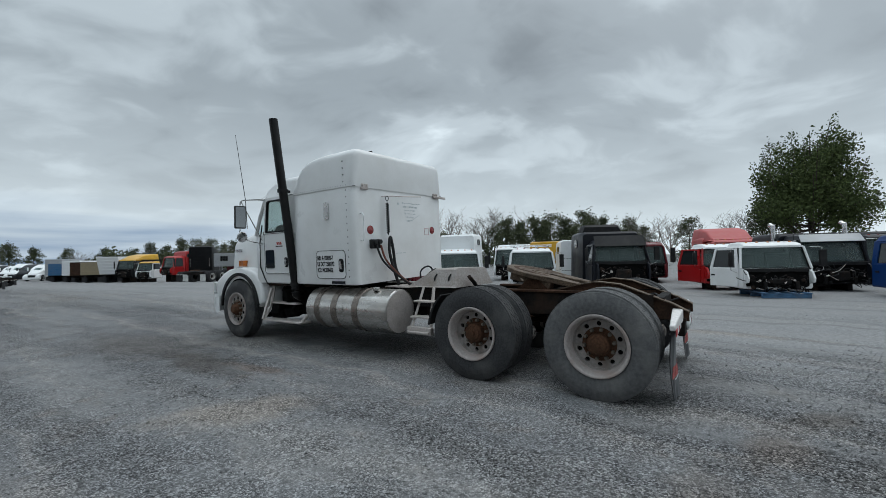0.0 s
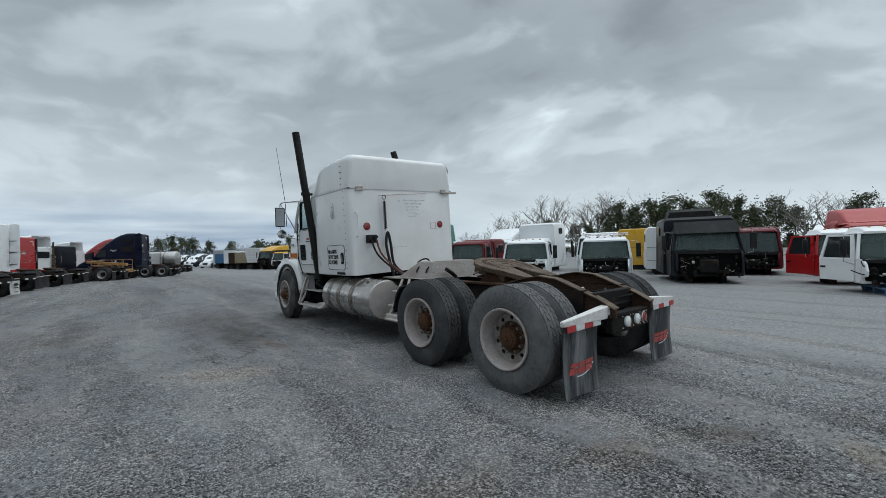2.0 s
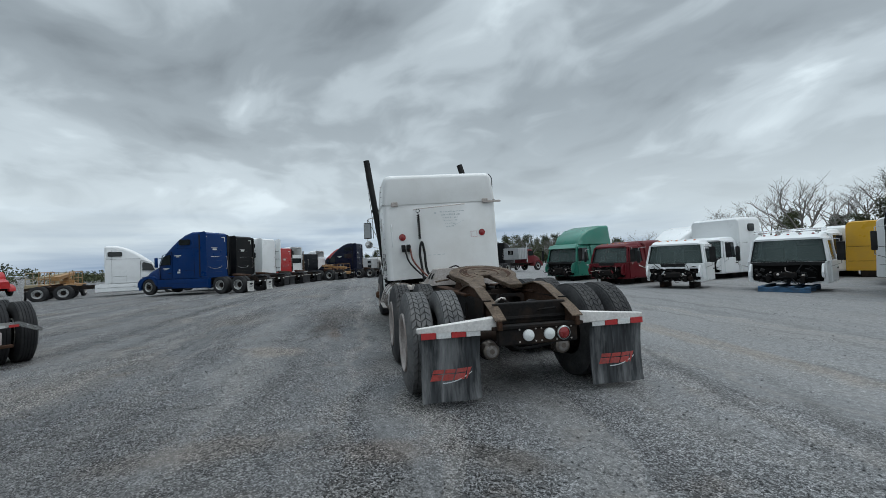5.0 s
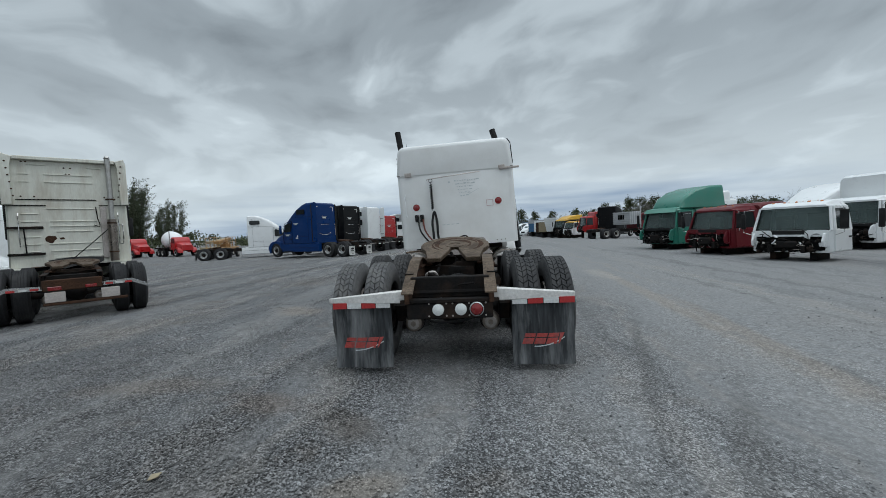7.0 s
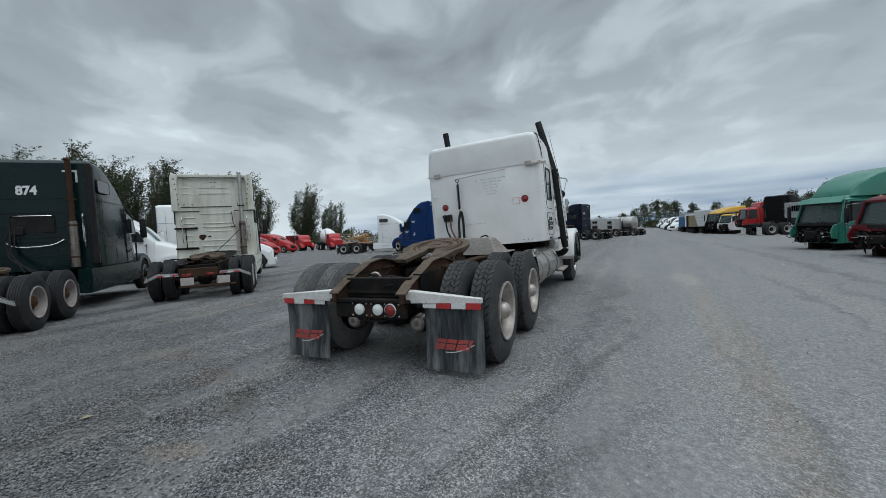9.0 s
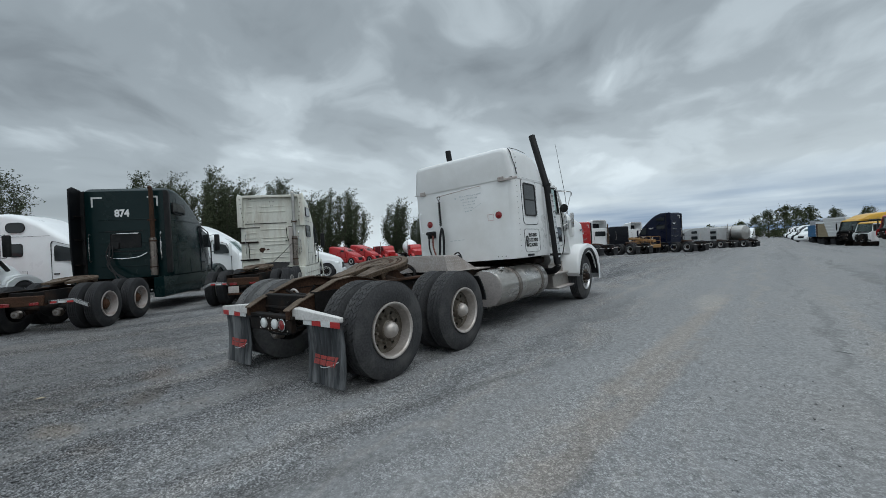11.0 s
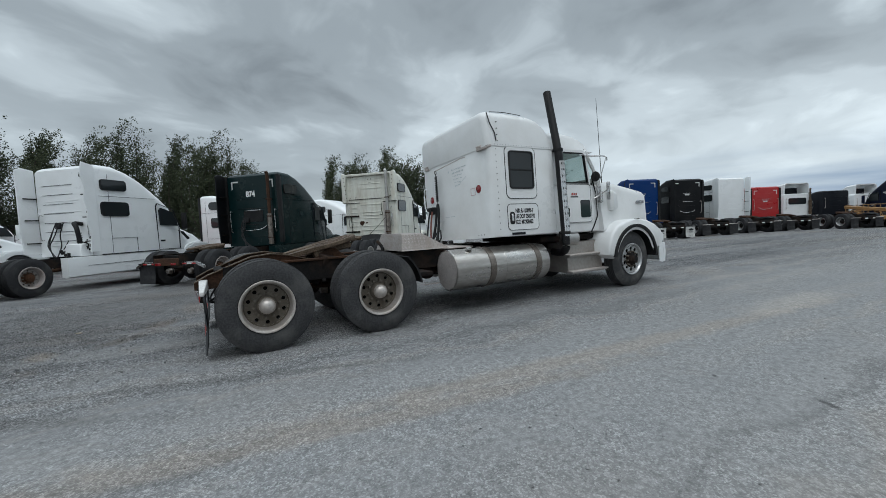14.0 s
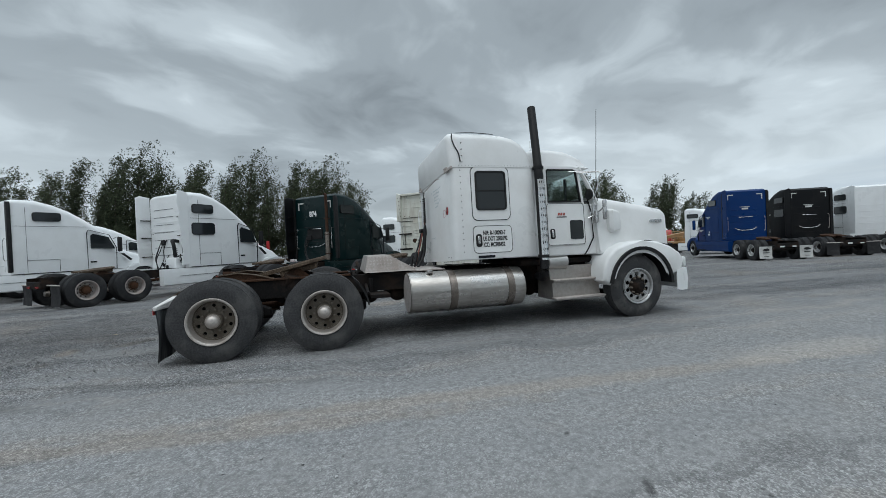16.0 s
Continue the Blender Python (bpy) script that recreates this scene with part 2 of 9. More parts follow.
RIM_AL = surface("polished_aluminium_rim", (0.62, 0.62, 0.62), 0.28, 0.9, 40, 6.0, 0.1, (0.2, 0.17, 0.14), 0.35)
RUST = surface("rusted_steel", (0.070, 0.036, 0.022), 0.85, 0.1, 45, 3.2, 0.45, (0.032, 0.024, 0.02), 0.85, 0.4, 70, spec=0.2)
RUST_LT = surface("bare_rusty_plate", (0.135, 0.097, 0.068), 0.6, 0.3, 50, 5.5, 0.5, (0.04, 0.028, 0.02), 0.9, 0.3, 60, spec=0.3)
FRAME = surface("black_frame_grime", (0.012, 0.011, 0.011), 0.75, 0.0, 40, 2.8, 0.35, (0.07, 0.043, 0.029), 0.62, 0.3, 60, spec=0.15)
BLACK = surface("black_plastic", (0.014, 0.014, 0.015), 0.5, 0, 60, 4, 0.2, (0.06, 0.058, 0.055), 0.4, 0.08, 90, spec=0.2)
TRIM = surface("grey_cab_trim", (0.22, 0.23, 0.225), 0.8, 0, 40, 3, 0.2, (0.07, 0.065, 0.06), 0.5)
# near-black that stands in for deep shade in openings and under bodies
MATT = surface("cavity_shade_black", (0.006, 0.006, 0.006), 0.95, 0, 40, 3, 0.3, spec=0.03)
HUB_BROWN = surface("rust_brown_hub", (0.105, 0.052, 0.03), 0.8, 0.1, 45, 6, 0.4, (0.05, 0.03, 0.02), 0.7, 0.3, 60, spec=0.2)
STEP = surface("smooth_taupe_sheet", (0.40, 0.37, 0.345), 0.42, 0.75, 18, 2.2, 0.12, (0.20, 0.17, 0.145), 0.55, 0.05, 20)
STACK_BLACK = surface("matt_black_pipe", (0.008, 0.008, 0.009), 0.4, 0.0, 50, 3, 0.2, (0.03, 0.027, 0.025), 0.5, spec=0.25)
CHROME = surface("dull_chrome", (0.60, 0.60, 0.60), 0.2, 1.0, 60, 5, 0.08, (0.25, 0.2, 0.16), 0.4)
ALU = surface("weathered_aluminium", (0.50, 0.49, 0.475), 0.34, 0.85, 35, 3.0, 0.12, (0.24, 0.2, 0.165), 0.5, 0.06, 40, stretch=(1, 0.25, 1))
ALU_POL = surface("polished_tank_aluminium", (0.60, 0.58, 0.555), 0.22, 1.0, 35, 3.0, 0.14, (0.26, 0.21, 0.17), 0.6, 0.03, 12, stretch=(1, 0.25, 1))
ALU_DULL = surface("dull_aluminium_plate", (0.56, 0.51, 0.485), 0.5, 0.55, 40, 3, 0.15, (0.28, 0.24, 0.2), 0.5, 0.1, 50)
DECK = surface("dusty_deck_plate", (0.39, 0.355, 0.335), 0.6, 0.35, 40, 3, 0.25, (0.26, 0.21, 0.17), 0.6, 0.1, 50)
HANGER = surface("bare_hanger_aluminium", (0.74, 0.72, 0.70), 0.5, 0.25, 40, 3, 0.15, (0.36, 0.33, 0.3), 0.4, 0.1, 50)
ALU_DARK = surface("tank_strap_steel", (0.25, 0.215, 0.19), 0.28, 0.85, 40, 4, 0.2, (0.1, 0.08, 0.06), 0.5)
FLAP = surface("scuffed_mudflap_rubber", (0.045, 0.048, 0.052), 0.75, 0, 34, 9, 0.5, (0.30, 0.305, 0.31), 0.75, 0.1, 40, stretch=(1, 1, 0.12), spec=0.25)
FLAP_DK = surface("black_mudflap", (0.03, 0.03, 0.032), 0.8, 0, 30, 5, 0.3, (0.1, 0.1, 0.1), 0.4, spec=0.2)
FLAP_WH = surface("white_mudflap", (0.62, 0.62, 0.6), 0.6, 0, 30, 5, 0.15, (0.3, 0.28, 0.25), 0.4)
LENS_RED = surface("red_lamp_lens", (0.24, 0.010, 0.012), 0.2, 0, 80, 8, 0.12, GRIME, 0.15, coat=0.5)
LENS_WHITE = surface("white_lamp_lens", (0.75, 0.77, 0.76), 0.2, 0, 90, 8, 0.08, coat=0.5)
LENS_AMBER = surface("amber_lamp_lens", (0.55, 0.17, 0.03), 0.25, 0, 80, 8, 0.1, coat=0.5)
TAPE_RED = surface("red_reflective_tape", (0.45, 0.03, 0.03), 0.4, 0, 50, 6, 0.15)
TAPE_WHITE = surface("white_reflective_tape", (0.68, 0.69, 0.68), 0.4, 0, 50, 6, 0.12, (0.4, 0.38, 0.35), 0.4)
DECAL_RED = surface("faded_red_print", (0.42, 0.06, 0.05), 0.6, 0, 40, 9, 0.3, (0.13, 0.12, 0.12), 0.5)
DECAL_PALE = surface("washed_out_red_line", (0.55, 0.36, 0.36), 0.6, 0, 40, 9, 0.2)
INK = surface("black_lettering", (0.012, 0.012, 0.014), 0.5, 0, 40, 6, 0.1)
PALE_INK = surface("faded_marker_ink", (0.56, 0.60, 0.61), 0.6, 0, 40, 6, 0.2)
WHITE_INK = surface("white_lettering", (0.8, 0.8, 0.8), 0.5, 0, 40, 6, 0.05)
GLASS = glass_material("dark_tinted_glass")
GLASS_CLEAR = glass_material("door_glass", (0.02, 0.024, 0.024), 0.86, (0.88, 0.93, 0.92))
# the pale base stands in for reflected sky, besides some dust
GLASS_WS = glass_material("windscreen_glass", (0.13, 0.165, 0.16), 0.6, (0.78, 0.86, 0.85))
MIRROR = surface("mirror_glass", (0.20, 0.21, 0.22), 0.05, 1.0, 20, 3, 0.02)
HOSE = surface("black_rubber_hose", (0.015, 0.015, 0.016), 0.55, 0, 40, 5, 0.2, spec=0.25)
HOSE_RED = surface("red_air_hose", (0.16, 0.045, 0.03), 0.6, 0, 40, 5, 0.2)
PALLET = surface("blue_painted_pallet", (0.05, 0.13, 0.24), 0.8, 0, 30, 4, 0.3, (0.14, 0.12, 0.1), 0.5, 0.2, 40)
ORANGE = surface("orange_machine_paint", (0.34, 0.18, 0.06), 0.5, 0, 40, 3, 0.2, GRIME, 0.4)
TAN = surface("tan_machine_paint", (0.34, 0.28, 0.18), 0.55, 0, 40, 3, 0.2, GRIME, 0.35)
BARK = surface("grey_bark", (0.085, 0.07, 0.06), 0.95, 0, 12, 2, 0.35, (0.04, 0.035, 0.03), 0.5, 0.5, 20, spec=0.1)
TWIG = surface("bare_twigs", (0.20, 0.185, 0.17), 0.95, 0, 10, 2, 0.3)


def leaf_material(name, base):
    mat = bpy.data.materials.new(name)
    mat.use_nodes = True
    nt = mat.node_tree
    N, L = nt.nodes.new, nt.links.new
    p = nt.nodes["Principled BSDF"]
    p.inputs["Roughness"].default_value = 0.8
    p.inputs["Specular IOR Level"].default_value = 0.12
    geo = N("ShaderNodeNewGeometry")
    oi = N("ShaderNodeObjectInfo")
    add = N("ShaderNodeMath")
    add.operation = "MULTIPLY_ADD"
    L(geo.outputs["Random Per Island"], add.inputs[0])
    add.inputs[1].default_value = 1.0
    m = N("ShaderNodeMapRange")
    m.inputs[3].default_value, m.inputs[4].default_value = -0.15, 0.15
    L(oi.outputs["Random"], m.inputs[0])
    L(m.outputs[0], add.inputs[2])
    r = N("ShaderNodeValToRGB")
    r.color_ramp.elements[0].color = (base[0] * 0.6, base[1] * 0.6, base[2] * 0.6, 1)
    r.color_ramp.elements[1].color = (base[0] * 1.4, base[1] * 1.3, base[2] * 1.15, 1)
    L(add.outputs[0], r.inputs[0])
    L(r.outputs[0], p.inputs["Base Color"])
    return mat


LEAF = leaf_material("poplar_leaves", (0.064, 0.080, 0.052))
LEAF_DK = leaf_material("dark_maple_leaves", (0.072, 0.10, 0.042))
LEAF_EVER = leaf_material("evergreen_needles", (0.075, 0.092, 0.055))


def gravel_material(name="crushed_stone_ground", loose=False):
    """Grey crushed stone: single stones, fines between them, paler wheel tracks, damp and brown patches, painted shade
    under the tractor.
    """
    mat = bpy.data.materials.new(name)
    mat.use_nodes = True
    nt = mat.node_tree
    N, L = nt.nodes.new, nt.links.new
    p = nt.nodes["Principled BSDF"]
    p.inputs["Roughness"].default_value = 0.92
    p.inputs["Specular IOR Level"].default_value = 0.25
    tc = N("ShaderNodeNewGeometry")
    pos = tc.outputs["Position"]

    def noise(scale, detail=4.0, rough=0.55, vec=pos):
        n = N("ShaderNodeTexNoise")
        n.inputs["Scale"].default_value, n.inputs["Detail"].default_value, n.inputs["Roughness"].default_value = scale, detail, rough
        L(vec, n.inputs["Vector"])
        return n.outputs[0]

    def rng(v, a, b, c, d):
        n = N("ShaderNodeMapRange")
        for i, q in enumerate((a, b, c, d)):
            n.inputs[i + 1].default_value = q
        L(v, n.inputs[0])
        return n.outputs[0]

    def mix(fac, a, b, mode="MIX"):
        n = N("ShaderNodeMix")
        n.data_type, n.blend_type = "RGBA", mode
        for v, k in ((fac, 0), (a, 6), (b, 7)):
            if isinstance(v, (int, float)):
                n.inputs[k].default_value = v
            elif isinstance(v, tuple):
                n.inputs[k].default_value = (*v, 1)
            else:
                L(v, n.inputs[k])
        return n.outputs[2]

    def math_node(op, a, b):
        n = N("ShaderNodeMath")
        n.operation = op
        for i, v in enumerate((a, b)):
            if isinstance(v, (int, float)):
                n.inputs[i].default_value = v
            else:
                L(v, n.inputs[i])
        return n.outputs[0]

    vor = N("ShaderNodeTexVoronoi")
    vor.inputs["Scale"].default_value = 92.0
    L(pos, vor.inputs["Vector"])
    vor2 = N("ShaderNodeTexVoronoi")
    vor2.inputs["Scale"].default_value = 195.0
    L(pos, vor2.inputs["Vector"])
    # the tone of the ground: fines, with paler and darker patches; the stones' own greys are laid over it below
    col = mix(rng(noise(1.3, 5), 0.36, 0.70, 0.0, 1.0), (0.158, 0.161, 0.166), (0.192, 0.193, 0.195))
    col = mix(rng(noise(6.5, 4), 0.42, 0.72, 0.0, 0.38), col, (0.115, 0.116, 0.118))
    # broad patches: dusty, damp, brown fines
    sepx = N("ShaderNodeSeparateXYZ")
    L(pos, sepx.inputs[0])
    X, Y = sepx.outputs[0], sepx.outputs[1]
    warp = N("ShaderNodeTexNoise")
    warp.inputs["Scale"].default_value, warp.inputs["Detail"].default_value = 0.9, 4.0
    L(pos, warp.inputs["Vector"])
    w = math_node("MULTIPLY", math_node("SUBTRACT", warp.outputs[0], 0.5), 1.2)
    along = math_node("ADD", math_node("MULTIPLY", X, -0.81), math_node("MULTIPLY", Y, 0.586))
    across = math_node("ADD", math_node("ADD", math_node("MULTIPLY", X, 0.586), math_node("MULTIPLY", Y, 0.81)), w)
    comb2 = N("ShaderNodeCombineXYZ")
    L(math_node("MULTIPLY", along, 0.055), comb2.inputs[0])
    L(math_node("MULTIPLY", across, 0.75), comb2.inputs[1])
    track = noise(1.0, 4.0, 0.6, comb2.outputs[0])
    col = mix(rng(track, 0.50, 0.66, 0.0, 0.6), col, (0.235, 0.228, 0.218))
    col = mix(rng(track, 0.47, 0.34, 0.0, 0.68), col, (0.085, 0.086, 0.09))
    col = mix(rng(noise(0.33, 4), 0.53, 0.70, 0.0, 0.5), col, (0.185, 0.160, 0.137))
    col = mix(rng(noise(1.7, 5, 0.65), 0.57, 0.70, 0.0, 0.5), col, (0.165, 0.140, 0.120))

    # the lane beside the truck is driven paler
    lane = math_node("ADD", math_node("ADD", math_node("MULTIPLY", X, 0.586), math_node("MULTIPLY", Y, 0.81)), math_node("MULTIPLY", w, 0.9))
    col = mix(rng(lane, 4.6, 8.4, 0.0, 0.6), col, (0.265, 0.266, 0.267))
    # narrow wheel tracks along the lane
    comb4 = N("ShaderNodeCombineXYZ")
    L(math_node("MULTIPLY", along, 0.035), comb4.inputs[0])
    L(math_node("MULTIPLY", across, 2.3), comb4.inputs[1])
    narrow = noise(1.0, 3.0, 0.5, comb4.outputs[0])
    col = mix(rng(narrow, 0.56, 0.68, 0.0, 0.5), col, (0.27, 0.252, 0.234))
    col = mix(rng(narrow, 0.44, 0.33, 0.0, 0.45), col, (0.10, 0.10, 0.102))

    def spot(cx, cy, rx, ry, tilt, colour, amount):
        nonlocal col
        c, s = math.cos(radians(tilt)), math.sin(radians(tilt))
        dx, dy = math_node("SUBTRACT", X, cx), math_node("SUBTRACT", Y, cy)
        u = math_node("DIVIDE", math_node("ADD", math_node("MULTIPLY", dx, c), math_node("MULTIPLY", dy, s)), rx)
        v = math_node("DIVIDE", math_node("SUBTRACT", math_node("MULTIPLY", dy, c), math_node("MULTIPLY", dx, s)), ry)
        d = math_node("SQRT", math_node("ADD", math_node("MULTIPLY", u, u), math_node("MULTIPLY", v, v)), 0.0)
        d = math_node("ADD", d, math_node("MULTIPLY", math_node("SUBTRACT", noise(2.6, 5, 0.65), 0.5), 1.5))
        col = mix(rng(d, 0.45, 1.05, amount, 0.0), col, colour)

    spot(-2.0, 3.9, 0.85, 0.42, 20, (0.262, 0.232, 0.203), 0.62)
    spot(-3.5, 5.8, 1.2, 0.4, 145, (0.085, 0.075, 0.068), 0.7)
    spot(-5.4, 7.2, 2.2, 0.8, 150, (0.12, 0.105, 0.095), 0.5)
    spot(3.15, 3.35, 0.42, 0.22, 20, (0.10, 0.088, 0.078), 0.7)
    spot(3.9, 3.2, 0.3, 0.18, 70, (0.23, 0.195, 0.16), 0.6)
    spot(3.9, 7.9, 3.4, 0.16, 139, (0.235, 0.208, 0.184), 0.6)
    spot(1.25, 1.96, 0.8, 0.3, 60, (0.19, 0.162, 0.14), 0.6)
    spot(2.34, 2.86, 0.5, 0.24, 40, (0.17, 0.14, 0.12), 0.6)
    spot(-2.5, 5.4, 0.8, 0.16, 150, (0.16, 0.12, 0.10), 0.6)
    spot(1.5, 9.6, 5.4, 0.20, 140.6, (0.27, 0.24, 0.212), 0.6)
    spot(-1.4, 11.75, 1.5, 0.34, 145, (0.34, 0.315, 0.288), 0.5)
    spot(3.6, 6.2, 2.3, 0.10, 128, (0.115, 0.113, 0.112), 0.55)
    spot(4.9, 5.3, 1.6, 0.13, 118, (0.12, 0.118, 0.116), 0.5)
    spot(2.45, 10.92, 0.10, 0.035, 30, (0.05, 0.05, 0.05), 0.7)
    spot(2.1, 10.3, 0.04, 0.025, 0, (0.05, 0.05, 0.05), 0.7)
    spot(1.2, 0.2, 6.5, 2.4, 30, (0.105, 0.102, 0.100), 0.5)
    # under the tractor, along its length: its shade put into the ground colour
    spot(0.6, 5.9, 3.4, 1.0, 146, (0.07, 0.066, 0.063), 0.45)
    # single stones: strong in the windrows of loose chippings, weak where wheels have packed the fines
    if loose:
        geo = N("ShaderNodeNewGeometry")
        speck = rng(geo.outputs["Random Per Island"], 0, 1, 0.72, 2.0)
        rows = None
    else:
        def cells(v):
            sc = N("ShaderNodeSeparateColor")
            L(v.outputs["Color"], sc.inputs[0])
            return sc.outputs[0]
        comb3 = N("ShaderNodeCombineXYZ")
        L(math_node("MULTIPLY", along, 0.16), comb3.inputs[0])
        L(math_node("MULTIPLY", across, 1.1), comb3.inputs[1])
        rows = rng(math_node("ADD", math_node("MULTIPLY", noise(1.0, 3.0, 0.5, comb3.outputs[0]), 0.65), math_node("MULTIPLY", noise(2.1, 4.0), 0.35)), 0.40, 0.56, 0.32, 1.35)
        rows = math_node("MULTIPLY", rows, rng(lane, 4.8, 8.5, 1.0, 0.3))
        s1 = rng(math_node("POWER", cells(vor), 2.0), 0, 1, 0.44, 2.35)
        s2 = rng(cells(vor2), 0, 1, 0.65, 1.35)
        both = math_node("MULTIPLY", s1, s2)
        speck = math_node("MAXIMUM", math_node("ADD", 1.0, math_node("MULTIPLY", rows, math_node("SUBTRACT", both, 1.0))), 0.1)
        # clumps a hand's breadth across
        speck = math_node("MULTIPLY", speck, rng(noise(19.0, 4.0, 0.65), 0.30, 0.70, 0.74, 1.24))
    tone = N("ShaderNodeVectorMath")
    tone.operation = "SCALE"
    L(col, tone.inputs[0])
    L(speck, tone.inputs["Scale"])
    L(tone.outputs[0], p.inputs["Base Color"])
    if not loose:
        h = math_node("ADD", rng(vor.outputs["Distance"], 0.0, 0.7, 1.0, 0.0), math_node("MULTIPLY", rng(vor2.outputs["Distance"], 0.0, 0.7, 1.0, 0.0), 0.4))
        bn = N("ShaderNodeBump")
        bn.inputs["Distance"].default_value = 0.012
        L(math_node("MULTIPLY", rows, 0.75), bn.inputs["Strength"])
        L(h, bn.inputs["Height"])
        L(bn.outputs[0], p.inputs["Normal"])
    return mat


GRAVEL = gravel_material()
STONES = gravel_material("loose_crushed_stone", True)
GRASS_FAR = surface("far_rough_grass", (0.075, 0.085, 0.04), 0.95, 0, 3, 0.2, 0.4, (0.12, 0.1, 0.06), 0.6)

# ---- mesh helpers ----
def finish(bm, name, mat, angle=38):
    bmesh.ops.recalc_face_normals(bm, faces=bm.faces)
    me = bpy.data.meshes.new(name)
    bm.to_mesh(me)
    bm.free()
    me.materials.append(mat)
    me.shade_smooth()
    me.set_sharp_from_angle(angle=radians(angle))
    return me


def ground_z(x, y):
    """The yard is level round the white tractor and falls away gently down the lane and towards the parked row."""
    lane = 0.02 * min(max(-0.55 * x + 0.83 * y - 26.0, 0.0), 55.0)
    side = 0.016 * min(max(-0.75 * (x - 2.0) - 0.66 * (y - 5.0) - 2.5, 0.0), 40.0)
    return -math.hypot(lane, side)


def thing(name, m, label, category, group="", kind=""):
    ob = new(name)
    ob.empty_display_size = 0.2
    ob.matrix_world = Matrix.Translation((0, 0, ground_z(*m.translation[:2]))) @ m
    return tagged(ob, label, category, group, kind)


def part(name, bm, material, parent, label="", angle=38):
    """Links a bmesh as one mesh object under a thing or a part, in the thing's own space."""
    ob = new(name, finish(bm, name, material, angle))
    ob.parent = parent
    return tagged(ob, label)


def shared(name, mesh, parent, m, label=""):
    ob = new(name, mesh)
    ob.parent = parent
    ob.matrix_local = m
    return tagged(ob, label)


def B():
    return bmesh.new()


def box(bm, x0, x1, y0, y1, z0, z1, bev=0.0, seg=1, m=None):
    vs = bmesh.ops.create_cube(bm, size=1.0)["verts"]
    for v in vs:
        v.co = Vector(((x0 + x1) / 2 + v.co.x * (x1 - x0), (y0 + y1) / 2 + v.co.y * (y1 - y0), (z0 + z1) / 2 + v.co.z * (z1 - z0)))
    if m is not None:
        for v in vs:
            v.co = m @ v.co
    if bev:
        es = list({e for v in vs for e in v.link_edges})
        bmesh.ops.bevel(bm, geom=es, offset=bev, segments=seg, profile=0.5, affect="EDGES")
    return bm


def prism(bm, pts, axis, a, b, bev=0.0):
    """A polygon, given in the two other axes in order, drawn out along one axis from a to b."""
    def put(p, k):
        return {"x": (k, p[0], p[1]), "y": (p[0], k, p[1]), "z": (p[0], p[1], k)}[axis]
    lo = [bm.verts.new(put(p, a)) for p in pts]
    hi = [bm.verts.new(put(p, b)) for p in pts]
    n = len(pts)
    fs = [bm.faces.new(lo), bm.faces.new(hi[::-1])]
    fs += [bm.faces.new((lo[i], hi[i], hi[(i + 1) % n], lo[(i + 1) % n])) for i in range(n)]
    if bev:
        es = list({e for f in fs[:2] for e in f.edges})
        bmesh.ops.bevel(bm, geom=es, offset=bev, segments=1, affect="EDGES")
    return bm


def loft(bm, rings, cap=True, closed=True):
    vs = [[bm.verts.new(p) for p in r] for r in rings]
    n = len(rings[0])
    for a, b in zip(vs, vs[1:]):
        for i in range(n if closed else n - 1):
            j = (i + 1) % n
            try:
                bm.faces.new((a[i], a[j], b[j], b[i]))
            except ValueError:
                pass
    if cap and closed:
        bm.faces.new(vs[0][::-1])
        bm.faces.new(vs[-1])
    return bm


def tube(bm, pts, r, seg=8, r_end=None, cap=True):
    pts = [Vector(p) for p in pts]
    rings = []
    ref = Vector((0, 0, 1))
    for i, p in enumerate(pts):
        d = (pts[min(i + 1, len(pts) - 1)] - pts[max(i - 1, 0)]).normalized()
        side = d.cross(ref)
        if side.length < 0.05:
            side = d.cross(Vector((0, 1, 0)))
        side.normalize()
        up = side.cross(d)
        k = i / max(len(pts) - 1, 1)
        rr = r if r_end is None else r + (r_end - r) * k
        rings.append([p + rr * (math.cos(2 * math.pi * j / seg) * side + math.sin(2 * math.pi * j / seg) * up) for j in range(seg)])
    return loft(bm, rings, cap)


def lathe(bm, prof, origin=(0, 0, 0), axis="x", seg=24, cap=True):
    """Turns (distance along axis, radius) pairs round an axis."""
    ox, oy, oz = origin
    rings = []
    for a, r in prof:
        ring = []
        for j in range(seg):
            c, s = r * math.cos(2 * math.pi * j / seg), r * math.sin(2 * math.pi * j / seg)
            ring.append({"x": (ox + a, oy + c, oz + s), "y": (ox + c, oy + a, oz + s), "z": (ox + c, oy + s, oz + a)}[axis])
        rings.append(ring)
    return loft(bm, rings, cap)


def bent(pts, n=5):
    """A smooth run of points through the given ones."""
    pts = [Vector(p) for p in pts]
    out = []
    for i in range(len(pts) - 1):
        p0, p1, p2, p3 = pts[max(i - 1, 0)], pts[i], pts[i + 1], pts[min(i + 2, len(pts) - 1)]
        for k in range(n):
            t = k / n
            out.append(0.5 * (2 * p1 + (p2 - p0) * t + (2 * p0 - 5 * p1 + 4 * p2 - p3) * t * t + (3 * p1 - p0 - 3 * p2 + p3) * t ** 3))
    out.append(pts[-1])
    return out


